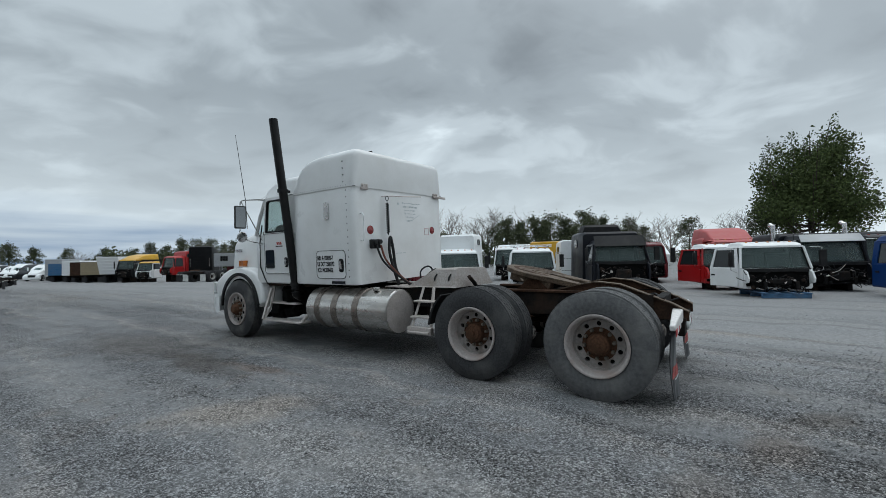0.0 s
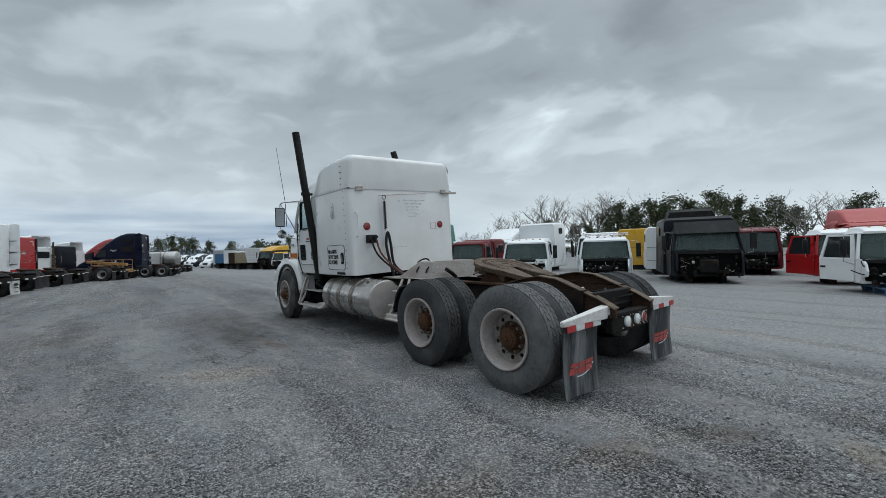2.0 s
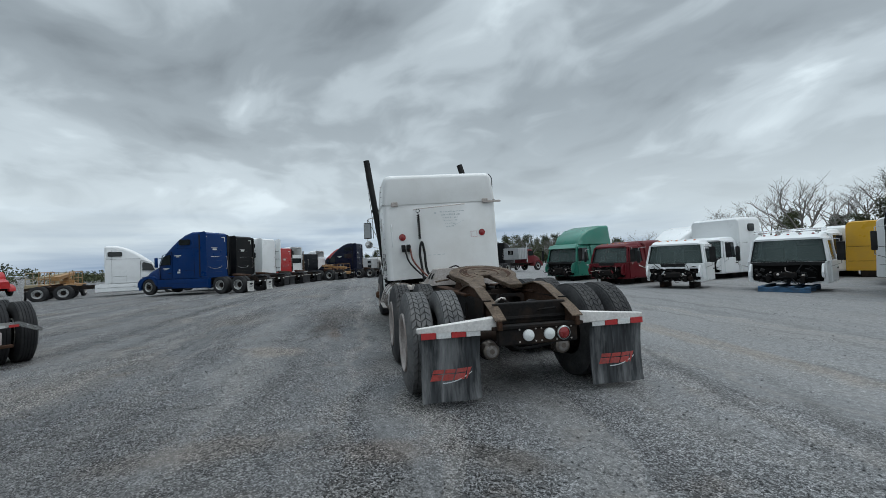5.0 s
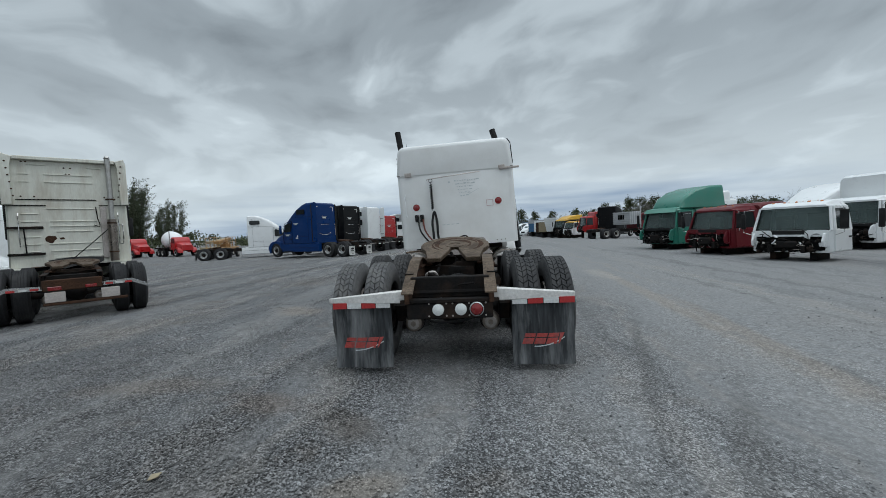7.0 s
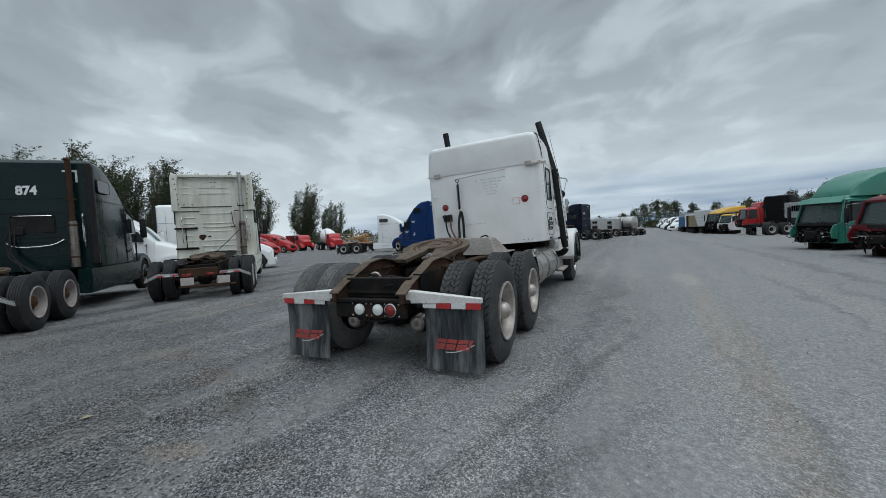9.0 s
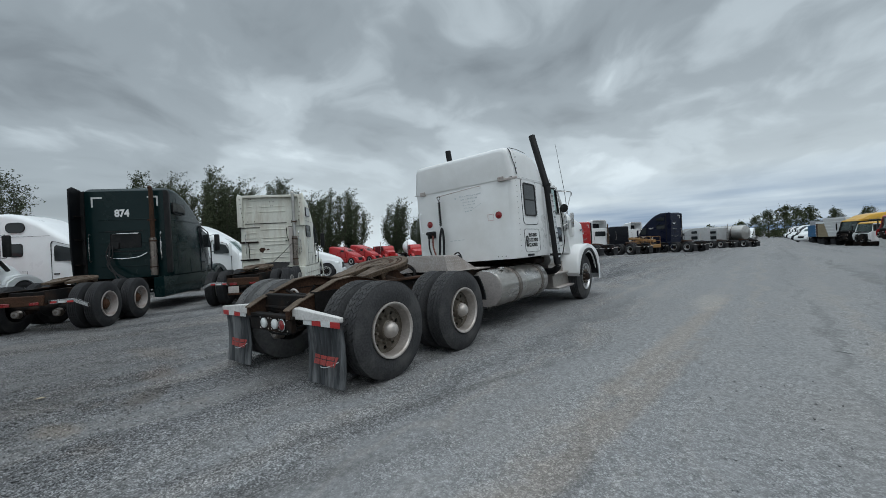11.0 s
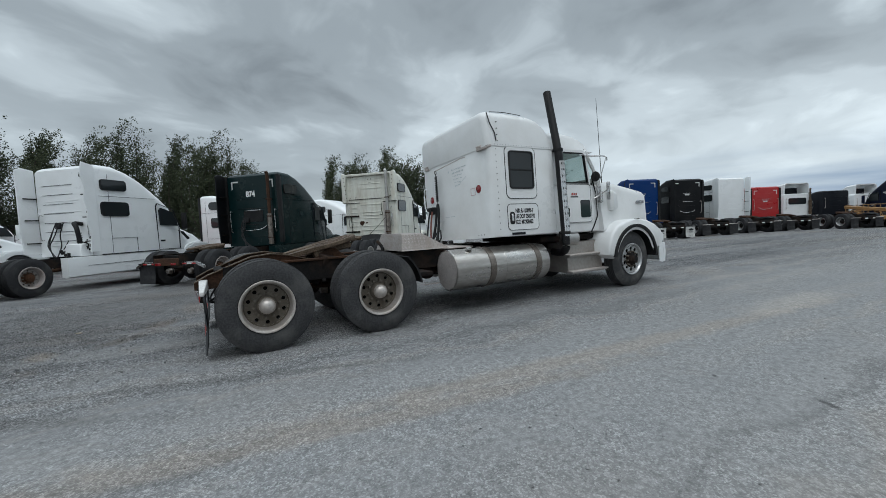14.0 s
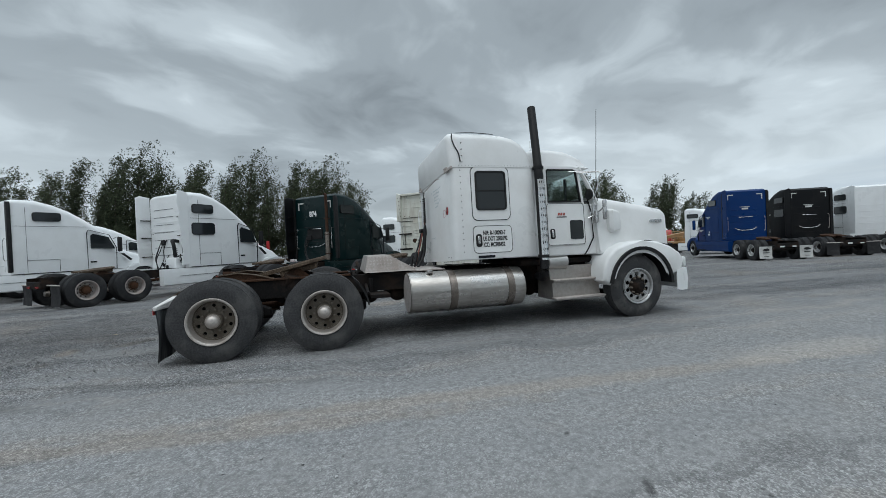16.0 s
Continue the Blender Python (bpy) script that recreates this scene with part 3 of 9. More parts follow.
def ring(y, wb, wt, z0, z1, rt, rb=0.05, n=5, cx=0.0):
    """A rounded section of a cab: half width wb at the foot and wt at the head, from z0 to z1."""
    rt = min(rt, (z1 - z0) * 0.48, wt * 0.98)
    rb = min(rb, (z1 - z0) * 0.48, wb * 0.98)
    right = []
    for k in range(n + 1):
        a = -math.pi / 2 + math.pi / 2 * k / n
        right.append((wb - rb + rb * math.cos(a), z0 + rb + rb * math.sin(a)))
    for k in range(n + 1):
        a = math.pi / 2 * k / n
        right.append((wt - rt + rt * math.cos(a), z1 - rt + rt * math.sin(a)))
    pts = right + [(-x, z) for x, z in reversed(right)]
    return [(cx + x, y, z) for x, z in pts]


def rounded(w, h, r, n=4, cx=0.0, cy=0.0):
    """A rounded rectangle's outline, centred."""
    out = []
    for sx, sy, a0 in ((1, 1, 0), (-1, 1, 90), (-1, -1, 180), (1, -1, 270)):
        for k in range(n + 1):
            a = radians(a0 + 90 * k / n)
            out.append((cx + sx * (w / 2 - r) + r * math.cos(a), cy + sy * (h / 2 - r) + r * math.sin(a)))
    return out


def hoop(bm, outer, inner, axis, a, b):
    """A flat frame with depth: the space between two like outlines, drawn out along an axis."""
    def put(p, k):
        return {"x": (k, p[0], p[1]), "y": (p[0], k, p[1]), "z": (p[0], p[1], k)}[axis]
    vs = [[bm.verts.new(put(p, k)) for p in o] for o, k in ((outer, a), (outer, b), (inner, b), (inner, a))]
    n = len(outer)
    for q in range(4):
        r0, r1 = vs[q], vs[(q + 1) % 4]
        for i in range(n):
            bm.faces.new((r0[i], r0[(i + 1) % n], r1[(i + 1) % n], r1[i]))
    return bm


def lettering(body, size, m, material, parent, name="lettering", squeeze=1.0):
    """Words in the built-in font, as a thin mesh."""
    cu = bpy.data.curves.new("words", "FONT")
    cu.body, cu.size, cu.extrude, cu.align_x = body, size, 0.001, "LEFT"
    cu.offset = size * 0.042
    tmp = bpy.data.objects.new("words", cu)
    scene.collection.objects.link(tmp)
    me = bpy.data.meshes.new_from_object(tmp.evaluated_get(bpy.context.evaluated_depsgraph_get()))
    bpy.data.objects.remove(tmp)
    me.transform(Matrix.Diagonal((squeeze, 1, 1, 1)))
    me.materials.clear()
    me.materials.append(material)
    return shared(name, me, parent, m)


def facing(side, x, y, z):
    """The pose of lettering on a truck's right side, left side or back."""
    cols = {"right": ((0, 1, 0), (0, 0, 1), (1, 0, 0)), "left": ((0, -1, 0), (0, 0, 1), (-1, 0, 0)), "back": ((1, 0, 0), (0, 0, 1), (0, -1, 0))}[side]
    m = Matrix([list(c) for c in cols]).transposed().to_4x4()
    m.translation = (x, y, z)
    return m


# ---- wheels, shared by all the vehicles ----
TYRE_R, TYRE_W = 0.532, 0.275


def tyre_mesh(name, mat, blocks=0, r=TYRE_R, w=TYRE_W):
    """A truck tyre about the x axis; the outer face at x = 0, going inwards to -w."""
    bm = B()
    prof = [(-0.035, 0.292), (-0.012, 0.315), (0.0, 0.38), (-0.004, 0.44), (-0.022, 0.485), (-0.034, r - 0.02)]
    mid = []
    base = r - (0.017 if blocks else 0.0)
    ribs = 4 if blocks else 5
    for i in range(ribs):
        a = -0.04 - (w - 0.08) * i / ribs
        b = -0.04 - (w - 0.08) * (i + 1) / ribs
        if blocks:
            mid += [(a, base)] + ([(b, base)] if i == ribs - 1 else [])
        else:
            mid += [(a - 0.004, r), (b + 0.004, r), (b + 0.003, r - 0.012), (b - 0.003, r - 0.012)]
    prof = prof + mid + [(-w - a, q) for a, q in reversed(prof)]
    lathe(bm, prof, seg=blocks or 56, cap=False)
    if blocks:
        # the tread's seams run in a zigzag, and each block stands out of the carcass
        step = 2 * math.pi / blocks
        tread = [f for f in bm.faces if all(abs(v.co.yz.length - base) < 0.002 for v in f.verts)]
        for v in bm.verts:
            if abs(v.co.yz.length - base) < 0.002:
                i = round((-0.04 - v.co.x) / ((w - 0.08) / ribs))
                v.co = Matrix.Rotation(step * (0.45 if i % 2 else -0.1), 3, "X") @ v.co
        bmesh.ops.recalc_face_normals(bm, faces=bm.faces[:])
        bmesh.ops.inset_individual(bm, faces=tread, thickness=0.006, depth=0.017)
    return finish(bm, name, mat, 30)


def disc_mesh(name, mat, dish=0.145, hand_holes=10, r0=0.10, r1=0.24, rim=0.292, hole=0.024):
    """A pierced wheel disc and its rim barrel; the outer lip at x = 0."""
    bm = B()
    lathe(bm, [(-dish * 0.72, rim - 0.034), (-dish * 0.9, rim - 0.042), (-dish, r1)], seg=40, cap=False)
    n = hand_holes
    for j in range(n):
        c = 2 * math.pi * (j + 0.5) / n
        hw = math.pi / n
        rm = 0.2
        outer = []
        for a, rr in ((-1, r0), (0, r0), (1, r0), (1, rm), (1, r1), (0, r1), (-1, r1), (-1, rm)):
            outer.append(bm.verts.new((-dish, rr * math.cos(c + a * hw), rr * math.sin(c + a * hw))))
        inner = []
        back = []
        for k in range(8):
            t = math.pi * 1.25 + 2 * math.pi * k / 8
            # radial offset follows the order of the outline: inner edge first
            rad = rm + hole * math.sin(t)
            ang = c + hole * math.cos(t) / rm
            inner.append(bm.verts.new((-dish, rad * math.cos(ang), rad * math.sin(ang))))
            back.append(bm.verts.new((-dish - 0.014, rad * math.cos(ang), rad * math.sin(ang))))
        for k in range(8):
            q = (k + 1) % 8
            bm.faces.new((outer[k], outer[q], inner[q], inner[k]))
            bm.faces.new((inner[k], inner[q], back[q], back[k]))
    lathe(bm, [(-dish, r0), (-dish - 0.03, r0)], seg=30, cap=False)
    return finish(bm, name, mat, 35)


def rim_mesh(name, mat, rim=0.292):
    """The rim: barrel, rolled lip and bead seat."""
    bm = B()
    lathe(bm, [(-0.26, rim - 0.046), (-0.11, rim - 0.038), (-0.06, rim - 0.030), (-0.03, rim - 0.020), (-0.012, rim - 0.018), (0.003, rim - 0.006), (0.007, rim + 0.006), (0.004, rim + 0.013), (-0.012, rim + 0.014), (-0.035, rim + 0.004)], seg=48, cap=False)
    return finish(bm, name, mat, 30)


NUT = finish(lathe(B(), [(-0.004, 0.021), (0.006, 0.021), (0.007, 0.017), (0.042, 0.016), (0.045, 0.009)], seg=6), "wheel_nut", RIM_BROWN, 30)


def hub_mesh(name, mat, kind):
    bm = B()
    if kind == "drive":
        lathe(bm, [(-0.15, 0.166), (-0.142, 0.164), (-0.140, 0.122), (-0.132, 0.112), (-0.075, 0.106), (-0.066, 0.098), (-0.064, 0.084), (-0.05, 0.078), (-0.046, 0.03), (-0.03, 0.026), (-0.03, 0.0)], seg=24, cap=False)
    elif kind == "cap":
        lathe(bm, [(-0.15, 0.164), (-0.142, 0.162), (-0.140, 0.118), (-0.12, 0.110), (-0.07, 0.102), (-0.062, 0.094), (-0.06, 0.084)], seg=24, cap=False)
    else:
        lathe(bm, [(-0.035, 0.166), (-0.027, 0.162), (-0.026, 0.122), (0.0, 0.098), (0.04, 0.092), (0.048, 0.082), (0.06, 0.078), (0.075, 0.062), (0.08, 0.0)], seg=24, cap=False)
    return finish(bm, name, mat, 35)


TYRE_MAIN = tyre_mesh("drive_tyre", RUBBER_MID, 46)
TYRE_MAIN_GREY = tyre_mesh("dusty_drive_tyre", RUBBER_GREY, 46)
TYRE_PLAIN = tyre_mesh("ribbed_tyre", RUBBER)
TYRE_STEER = tyre_mesh("dusty_ribbed_tyre", TREAD)
DISC_STEEL = disc_mesh("steel_disc", RIM_W)
DISC_DULL = disc_mesh("dull_disc", RIM_GREY)
DISC_PINK = disc_mesh("pinkish_disc", RIM_GREY)
DISC_BROWN = disc_mesh("dusted_disc", RIM_BROWN)
DISC_AL = disc_mesh("aluminium_disc", RIM_AL)
RIM_OF = {"pinkish_disc": rim_mesh("pinkish_rim", RIM_PINK), "dusted_disc": rim_mesh("scuffed_rim", RIM_LIP), "aluminium_disc": rim_mesh("aluminium_rim", RIM_AL)}
RIM_OF["dull_disc"] = rim_mesh("dull_rim", RIM_PINK)
RIM_PLAIN = rim_mesh("steel_rim", RIM_W)
LIP = lathe(B(), [(-0.05, 0.262), (-0.02, 0.268), (0.002, 0.284), (0.007, 0.298), (0.004, 0.305), (-0.012, 0.306), (-0.035, 0.296)], seg=48, cap=False)
RIM_OF["steer_disc"] = finish(LIP, "steer_rim", RIM_AL, 30)
LIP = lathe(B(), [(-0.05, 0.262), (-0.02, 0.268), (0.002, 0.284), (0.007, 0.298), (0.004, 0.305), (-0.012, 0.306), (-0.035, 0.296)], seg=48, cap=False)
RIM_OF["steer_disc_steel"] = finish(LIP, "steer_rim_steel", RIM_PINK, 30)
DISC_STEER = disc_mesh("steer_disc", RIM_AL, 0.03, r0=0.12, r1=0.262, hole=0.038)
DISC_STEER_RUST = disc_mesh("steer_disc_steel", RIM_GREY, 0.03, r0=0.12, r1=0.262, hole=0.038)
HUB_RUST = hub_mesh("rusty_hub", HUB_BROWN, "drive")
HUB_CAP = hub_mesh("capped_hub", RIM_BROWN, "cap")
DOME = finish(lathe(B(), [(-0.064, 0.088), (-0.058, 0.092), (-0.03, 0.088), (0.0, 0.074), (0.02, 0.05), (0.03, 0.022), (0.032, 0.0)], seg=24, cap=False), "dome_cap", RIM_LIP, 40)
HUB_PLAIN = hub_mesh("plain_hub", FRAME, "drive")
HUB_STEER = hub_mesh("steer_hub", FRAME, "steer")
HUB_STEER_RUST = hub_mesh("rusty_steer_hub", HUB_BROWN, "steer")
DRUM = finish(lathe(B(), [(-0.40, 0.20), (-0.18, 0.215), (-0.175, 0.05)], seg=24), "drum", MATT)


def wheel(parent, x, y, side, dual, disc, hub, tyre, label="", r=TYRE_R, nuts=False):
    """A wheel whose outer face stands at x; side +1 right, -1 left."""
    m = pose(x, y, r - 0.006, 0, 0, 0 if side > 0 else 180)
    w = shared("wheel", disc, parent, m, label)
    shared("tyre", tyre, w, Matrix.Identity(4))
    if dual:
        shared("tyre", tyre, w, pose(-0.33, 0, 0, 25))
    shared("rim", RIM_OF.get(disc.name, RIM_PLAIN), w, Matrix.Identity(4))
    shared("hub", hub, w, Matrix.Identity(4))
    shared("brake_drum", DRUM, w, Matrix.Identity(4))
    if nuts:
        for j in range(10):
            a = 2 * math.pi * j / 10 + 0.15
            shared("wheel_nut", NUT, w, Matrix.Translation((-0.142 if dual else -0.027, 0.143 * math.cos(a), 0.143 * math.sin(a))))
    if hub is HUB_CAP:
        shared("hub_cap", DOME, w, Matrix.Identity(4), "domed bright hub cap")
    return w


def debris(bm, x0, x1, y0, y1, z0, z1, n, seed, pipes=0.45, fine=1.0):
    """Bared machinery: blocks, cylinders and bent pipes crowded into a space."""
    rnd = random.Random(seed)
    for _ in range(n):
        c = Vector((rnd.uniform(x0, x1), rnd.uniform(y0, y1), rnd.uniform(z0, z1)))
        if rnd.random() < pipes:
            d = Vector((rnd.uniform(-1, 1), rnd.uniform(-0.6, 0.6), rnd.uniform(-0.8, 0.8))).normalized() * rnd.uniform(0.15, 0.45)
            mid = c + d * 0.5 + Vector((rnd.uniform(-.1, .1), rnd.uniform(-.1, .1), rnd.uniform(-.12, .05)))
            e = c + d
            e.z = max(e.z, z0 * 0.8)
            tube(bm, bent([c, mid, e], 3), rnd.uniform(0.012, 0.04) * fine, 6)
        elif rnd.random() < 0.5:
            r = rnd.uniform(0.04, 0.13) * fine
            lathe(bm, [(-r, r * 0.7), (-r * 0.6, r), (r * 0.6, r), (r, r * 0.6)], c, rnd.choice("xyz"), 10)
        else:
            s = [rnd.uniform(0.05, 0.16) * fine for _ in range(3)]
            box(bm, -s[0], s[0], -s[1], s[1], -s[2], s[2], 0.012, 1, pose(c.x, c.y, c.z, rnd.uniform(-25, 25), rnd.uniform(-25, 25), rnd.uniform(0, 90)))
    return bm

# ---- ground ----
def build_ground():
    """One sheet of crushed stone to the horizon, finer and slightly uneven round the truck."""
    xs = sorted(set([round(v, 3) for v in np.concatenate([np.linspace(-14, 14, 113), np.linspace(-100, 60, 81), np.array([-2600, -900, -400, -200, -130, 80, 120, 200, 400, 900, 2600])])]))
    ys = sorted(set([round(v, 3) for v in np.concatenate([np.linspace(-6, 18, 97), np.linspace(-50, 110, 81), np.array([-2600, -900, -400, -200, -120, -80, 130, 160, 200, 400, 900, 2600])])]))
    verts, faces = [], []
    for y in ys:
        for x in xs:
            k = max(0.0, 1 - max(abs(x) / 40, abs(y - 6) / 40))
            z = (noise.noise(Vector((x * 0.35, y * 0.35, 0))) * 0.012 + noise.noise(Vector((x * 1.3, y * 1.3, 4))) * 0.006 - 0.008) * k
            verts.append((x, y, min(z, 0.0) + ground_z(x, y)))
    n = len(xs)
    for j in range(len(ys) - 1):
        for i in range(n - 1):
            faces.append((j * n + i, j * n + i + 1, (j + 1) * n + i + 1, (j + 1) * n + i))
    me = bpy.data.meshes.new("ground")
    me.from_pydata(verts, [], faces)
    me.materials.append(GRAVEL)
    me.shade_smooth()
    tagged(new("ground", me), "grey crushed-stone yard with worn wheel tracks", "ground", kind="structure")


def build_stones():
    """Loose stones lying in the yard where it is passed closest; too many to count."""
    rng = np.random.default_rng(5)
    pts = []
    # denser along the arc behind and beside the truck, thinning outwards
    arc = [(-1.5, 1.6), (1.5, 1.2), (4.0, 1.7), (6.2, 3.6), (6.8, 6.2), (6.0, 8.8), (4.2, 10.4), (2.4, 11.6)]
    for cx, cy in arc:
        for sd, n in ((0.9, 9000), (2.2, 11000)):
            pts.append(rng.normal((cx, cy), sd, (n, 2)))
    pts = np.concatenate(pts)
    patch = np.sin(pts[:, 0] * 1.7 + 1.3 * np.sin(pts[:, 1] * 0.9)) + np.sin(pts[:, 1] * 2.1 + pts[:, 0] * 0.6)
    pts = pts[rng.uniform(-2.2, 1.6, len(pts)) < patch]
    # the driven lane is packed: few stones lie loose on it
    lane = 0.586 * pts[:, 0] + 0.81 * pts[:, 1]
    pts = pts[rng.uniform(0, 1, len(pts)) < np.clip(1.0 - (lane - 5.5) / 2.5, 0.02, 1.0)]
    n = len(pts)
    size = rng.gamma(5.0, 0.0012, n) + 0.0035
    octa = np.array([(1, 0, 0), (0, 1, 0), (-1, 0, 0), (0, -1, 0), (0, 0, 1), (0, 0, -1)], float)
    tri = np.array([(0, 1, 4), (1, 2, 4), (2, 3, 4), (3, 0, 4), (1, 0, 5), (2, 1, 5), (3, 2, 5), (0, 3, 5)])
    jit = octa[None] * rng.uniform(0.55, 1.25, (n, 6, 1)) + rng.uniform(-0.25, 0.25, (n, 6, 3))
    ang = rng.uniform(0, 2 * np.pi, n)
    c, s = np.cos(ang)[:, None], np.sin(ang)[:, None]
    v = np.stack([jit[..., 0] * c - jit[..., 1] * s, jit[..., 0] * s + jit[..., 1] * c, jit[..., 2] * 0.7], -1) * size[:, None, None]
    v[..., 0] += pts[:, None, 0]
    v[..., 1] += pts[:, None, 1]
    v[..., 2] += (size * 0.3 - 0.006 - 0.016 * np.maximum(-0.75 * (pts[:, 0] - 2.0) - 0.66 * (pts[:, 1] - 5.0) - 2.5, 0.0))[:, None]
    f = (tri[None] + 6 * np.arange(n)[:, None, None]).reshape(-1, 3)
    me = bpy.data.meshes.new("loose_stones")
    me.from_pydata(v.reshape(-1, 3).tolist(), [], f.tolist())
    me.materials.append(STONES)
    tagged(new("loose_stones", me), "loose grey crushed stones scattered on the yard", "gravel", kind="stuff")


build_ground()
build_stones()

# ---- the white sleeper tractor ----
def rails(t, y0, y1, z0=0.69, z1=0.96, x=0.43, mat=FRAME):
    for s in (-1, 1):
        bm = B()
        pts = [(s * (x + 0.04), z0), (s * (x - 0.05), z0), (s * (x - 0.05), z0 + 0.012), (s * (x + 0.028), z0 + 0.012),
               (s * (x + 0.028), z1 - 0.012), (s * (x - 0.05), z1 - 0.012), (s * (x - 0.05), z1), (s * (x + 0.04), z1)]
        prism(bm, pts, "y", y0, y1)
        part("frame_rail", bm, mat, t)


def fifth_wheel(t, y, z, tilt, mat=RUST_LT, parent_label="rusty greased fifth-wheel plate"):
    """A coupling plate with its throat to the rear, tipped on its pivots."""
    bm = B()
    out = []
    for k in range(25):
        a = radians(-38 + (180 + 76) * k / 24)
        out.append((0.47 * math.cos(a), 0.43 * math.sin(a) + 0.05))
    out += [(-0.33, -0.56), (-0.16, -0.56), (-0.06, -0.18), (-0.05, -0.04), (0.0, 0.0), (0.05, -0.04), (0.06, -0.18), (0.16, -0.56), (0.33, -0.56)]
    prism(bm, out, "z", -0.03, 0.028, 0.008)
    hoop(bm, [(0.13 * math.cos(a), 0.13 * math.sin(a) + 0.02) for a in np.linspace(0, 2 * math.pi, 16, endpoint=False)],
         [(0.085 * math.cos(a), 0.085 * math.sin(a) + 0.02) for a in np.linspace(0, 2 * math.pi, 16, endpoint=False)], "z", 0.026, 0.034)
    box(bm, -0.36, -0.2, -0.25, 0.3, -0.12, -0.028, 0.01)
    box(bm, 0.2, 0.36, -0.25, 0.3, -0.12, -0.028, 0.01)
    tube(bm, [(-0.47, 0.1, -0.06), (-0.62, 0.02, -0.05), (-0.68, -0.02, -0.05)], 0.012, 6)
    fw = part("fifth_wheel", bm, mat, t, parent_label)
    fw.matrix_local = pose(0, y, z, tilt)
    for q, (r0, a0, a1) in enumerate(((0.21, -40, 120), (0.31, 10, 228), (0.36, -45, 70), (0.25, 130, 230))):
        bm = B()
        ang = np.linspace(radians(a0), radians(a1), 26)
        fat = [0.006 + 0.032 * abs(math.sin(a * 1.7 + q)) * math.sin(math.pi * (k + 0.5) / 26) for k, a in enumerate(ang)]
        arc = [((r0 + f) * math.cos(a), (r0 + f) * math.sin(a) + 0.05) for a, f in zip(ang, fat)] + [((r0 - f) * math.cos(a), (r0 - f) * math.sin(a) + 0.05) for a, f in zip(ang[::-1], fat[::-1])]
        prism(bm, arc, "z", 0.026, 0.0295)
        part("grease_smear", bm, RUST, fw, "smear of dark grease")
    bm = B()
    for s in (-1, 1):
        prism(bm, [(y - 0.24, 0.955), (y + 0.24, 0.955), (y + 0.07, z - 0.05), (y - 0.07, z - 0.05)], "x", s * 0.37, s * 0.31)
        box(bm, s * 0.29, s * 0.48, y - 0.42, y + 0.42, 0.955, 0.972, 0.004)
    part("fifth_wheel_bracket", bm, RUST, t)


def running_gear(t, ys=(0.0, 1.38), front=6.46, rich=True):
    """Axles, differentials, springs and brake chambers."""
    for i, y in enumerate(ys):
        bm = B()
        tube(bm, [(-0.95, y, 0.51), (0.95, y, 0.51)], 0.065, 10)
        lathe(bm, [(-0.2, 0.05), (-0.16, 0.13), (-0.06, 0.19), (0.08, 0.18), (0.2, 0.09), (0.28, 0.07)], (0.02, y, 0.52), "y", 16)
        part("axle", bm, FRAME, t)
        if rich:
            for s in (-1, 1):
                bm = B()
                lathe(bm, [(-0.1, 0.05), (-0.085, 0.085), (0.0, 0.092), (0.012, 0.1), (0.03, 0.1), (0.04, 0.088), (0.1, 0.07)], (s * 0.40, y - 0.33, 0.44), "y", 16)
                lathe(bm, [(-0.112, 0.028), (-0.1, 0.03)], (s * 0.40, y - 0.33, 0.44), "y", 8)
                pot = part("brake_chamber", bm, ALU_DARK, t, "dusty round brake chamber")
                bm = B()
                lathe(bm, [(0.008, 0.103), (0.012, 0.109), (0.028, 0.109), (0.034, 0.103)], (s * 0.40, y - 0.33, 0.44), "y", 16, cap=False)
                part("clamp_band", bm, FRAME, pot)
                bm = B()
                lathe(bm, [(-0.108, 0.05), (-0.1, 0.062), (-0.095, 0.062)], (s * 0.40, y - 0.33, 0.44), "y", 12)
                part("end_boss", bm, RIM_GREY, pot)
                bm = B()
                lathe(bm, [(-0.14, 0.1), (-0.12, 0.13), (-0.04, 0.14), (0.02, 0.125), (0.08, 0.14), (0.14, 0.11)], (s * 0.43, y + 0.28, 0.57), "z", 14)
                part("air_spring", bm, BLACK, t)
            bm = B()
            for s in (-1, 1):
                box(bm, s * 0.38, s * 0.48, y - 0.1, y + 0.62, 0.40, 0.46, 0.012)
                tube(bm, [(s * 0.47, y + 0.14, 0.5), (s * 0.47, y + 0.22, 0.88)], 0.025, 8)
            part("suspension_arm", bm, FRAME, t)
    bm = B()
    tube(bm, [(-0.9, front, 0.42), (-0.5, front, 0.34), (0.5, front, 0.34), (0.9, front, 0.42)], 0.055, 8)
    part("steer_axle", bm, FRAME, t)
    if rich:
        bm = B()
        tube(bm, [(0.02, ys[-1] + 0.2, 0.55), (0.02, ys[-1] + 3.6, 0.68)], 0.055, 10)
        tube(bm, [(0.02, ys[0] + 0.25, 0.55), (0.02, ys[-1] - 0.15, 0.55)], 0.045, 10)
        part("drive_shaft", bm, RUST, t)
        for k, y in enumerate((-0.5, 0.69, 2.2, 3.4, 4.6)):
            bm = B()
            box(bm, -0.40, 0.40, y - 0.05, y + 0.05, 0.72, 0.93, 0.01)
            part("crossmember", bm, FRAME, t)


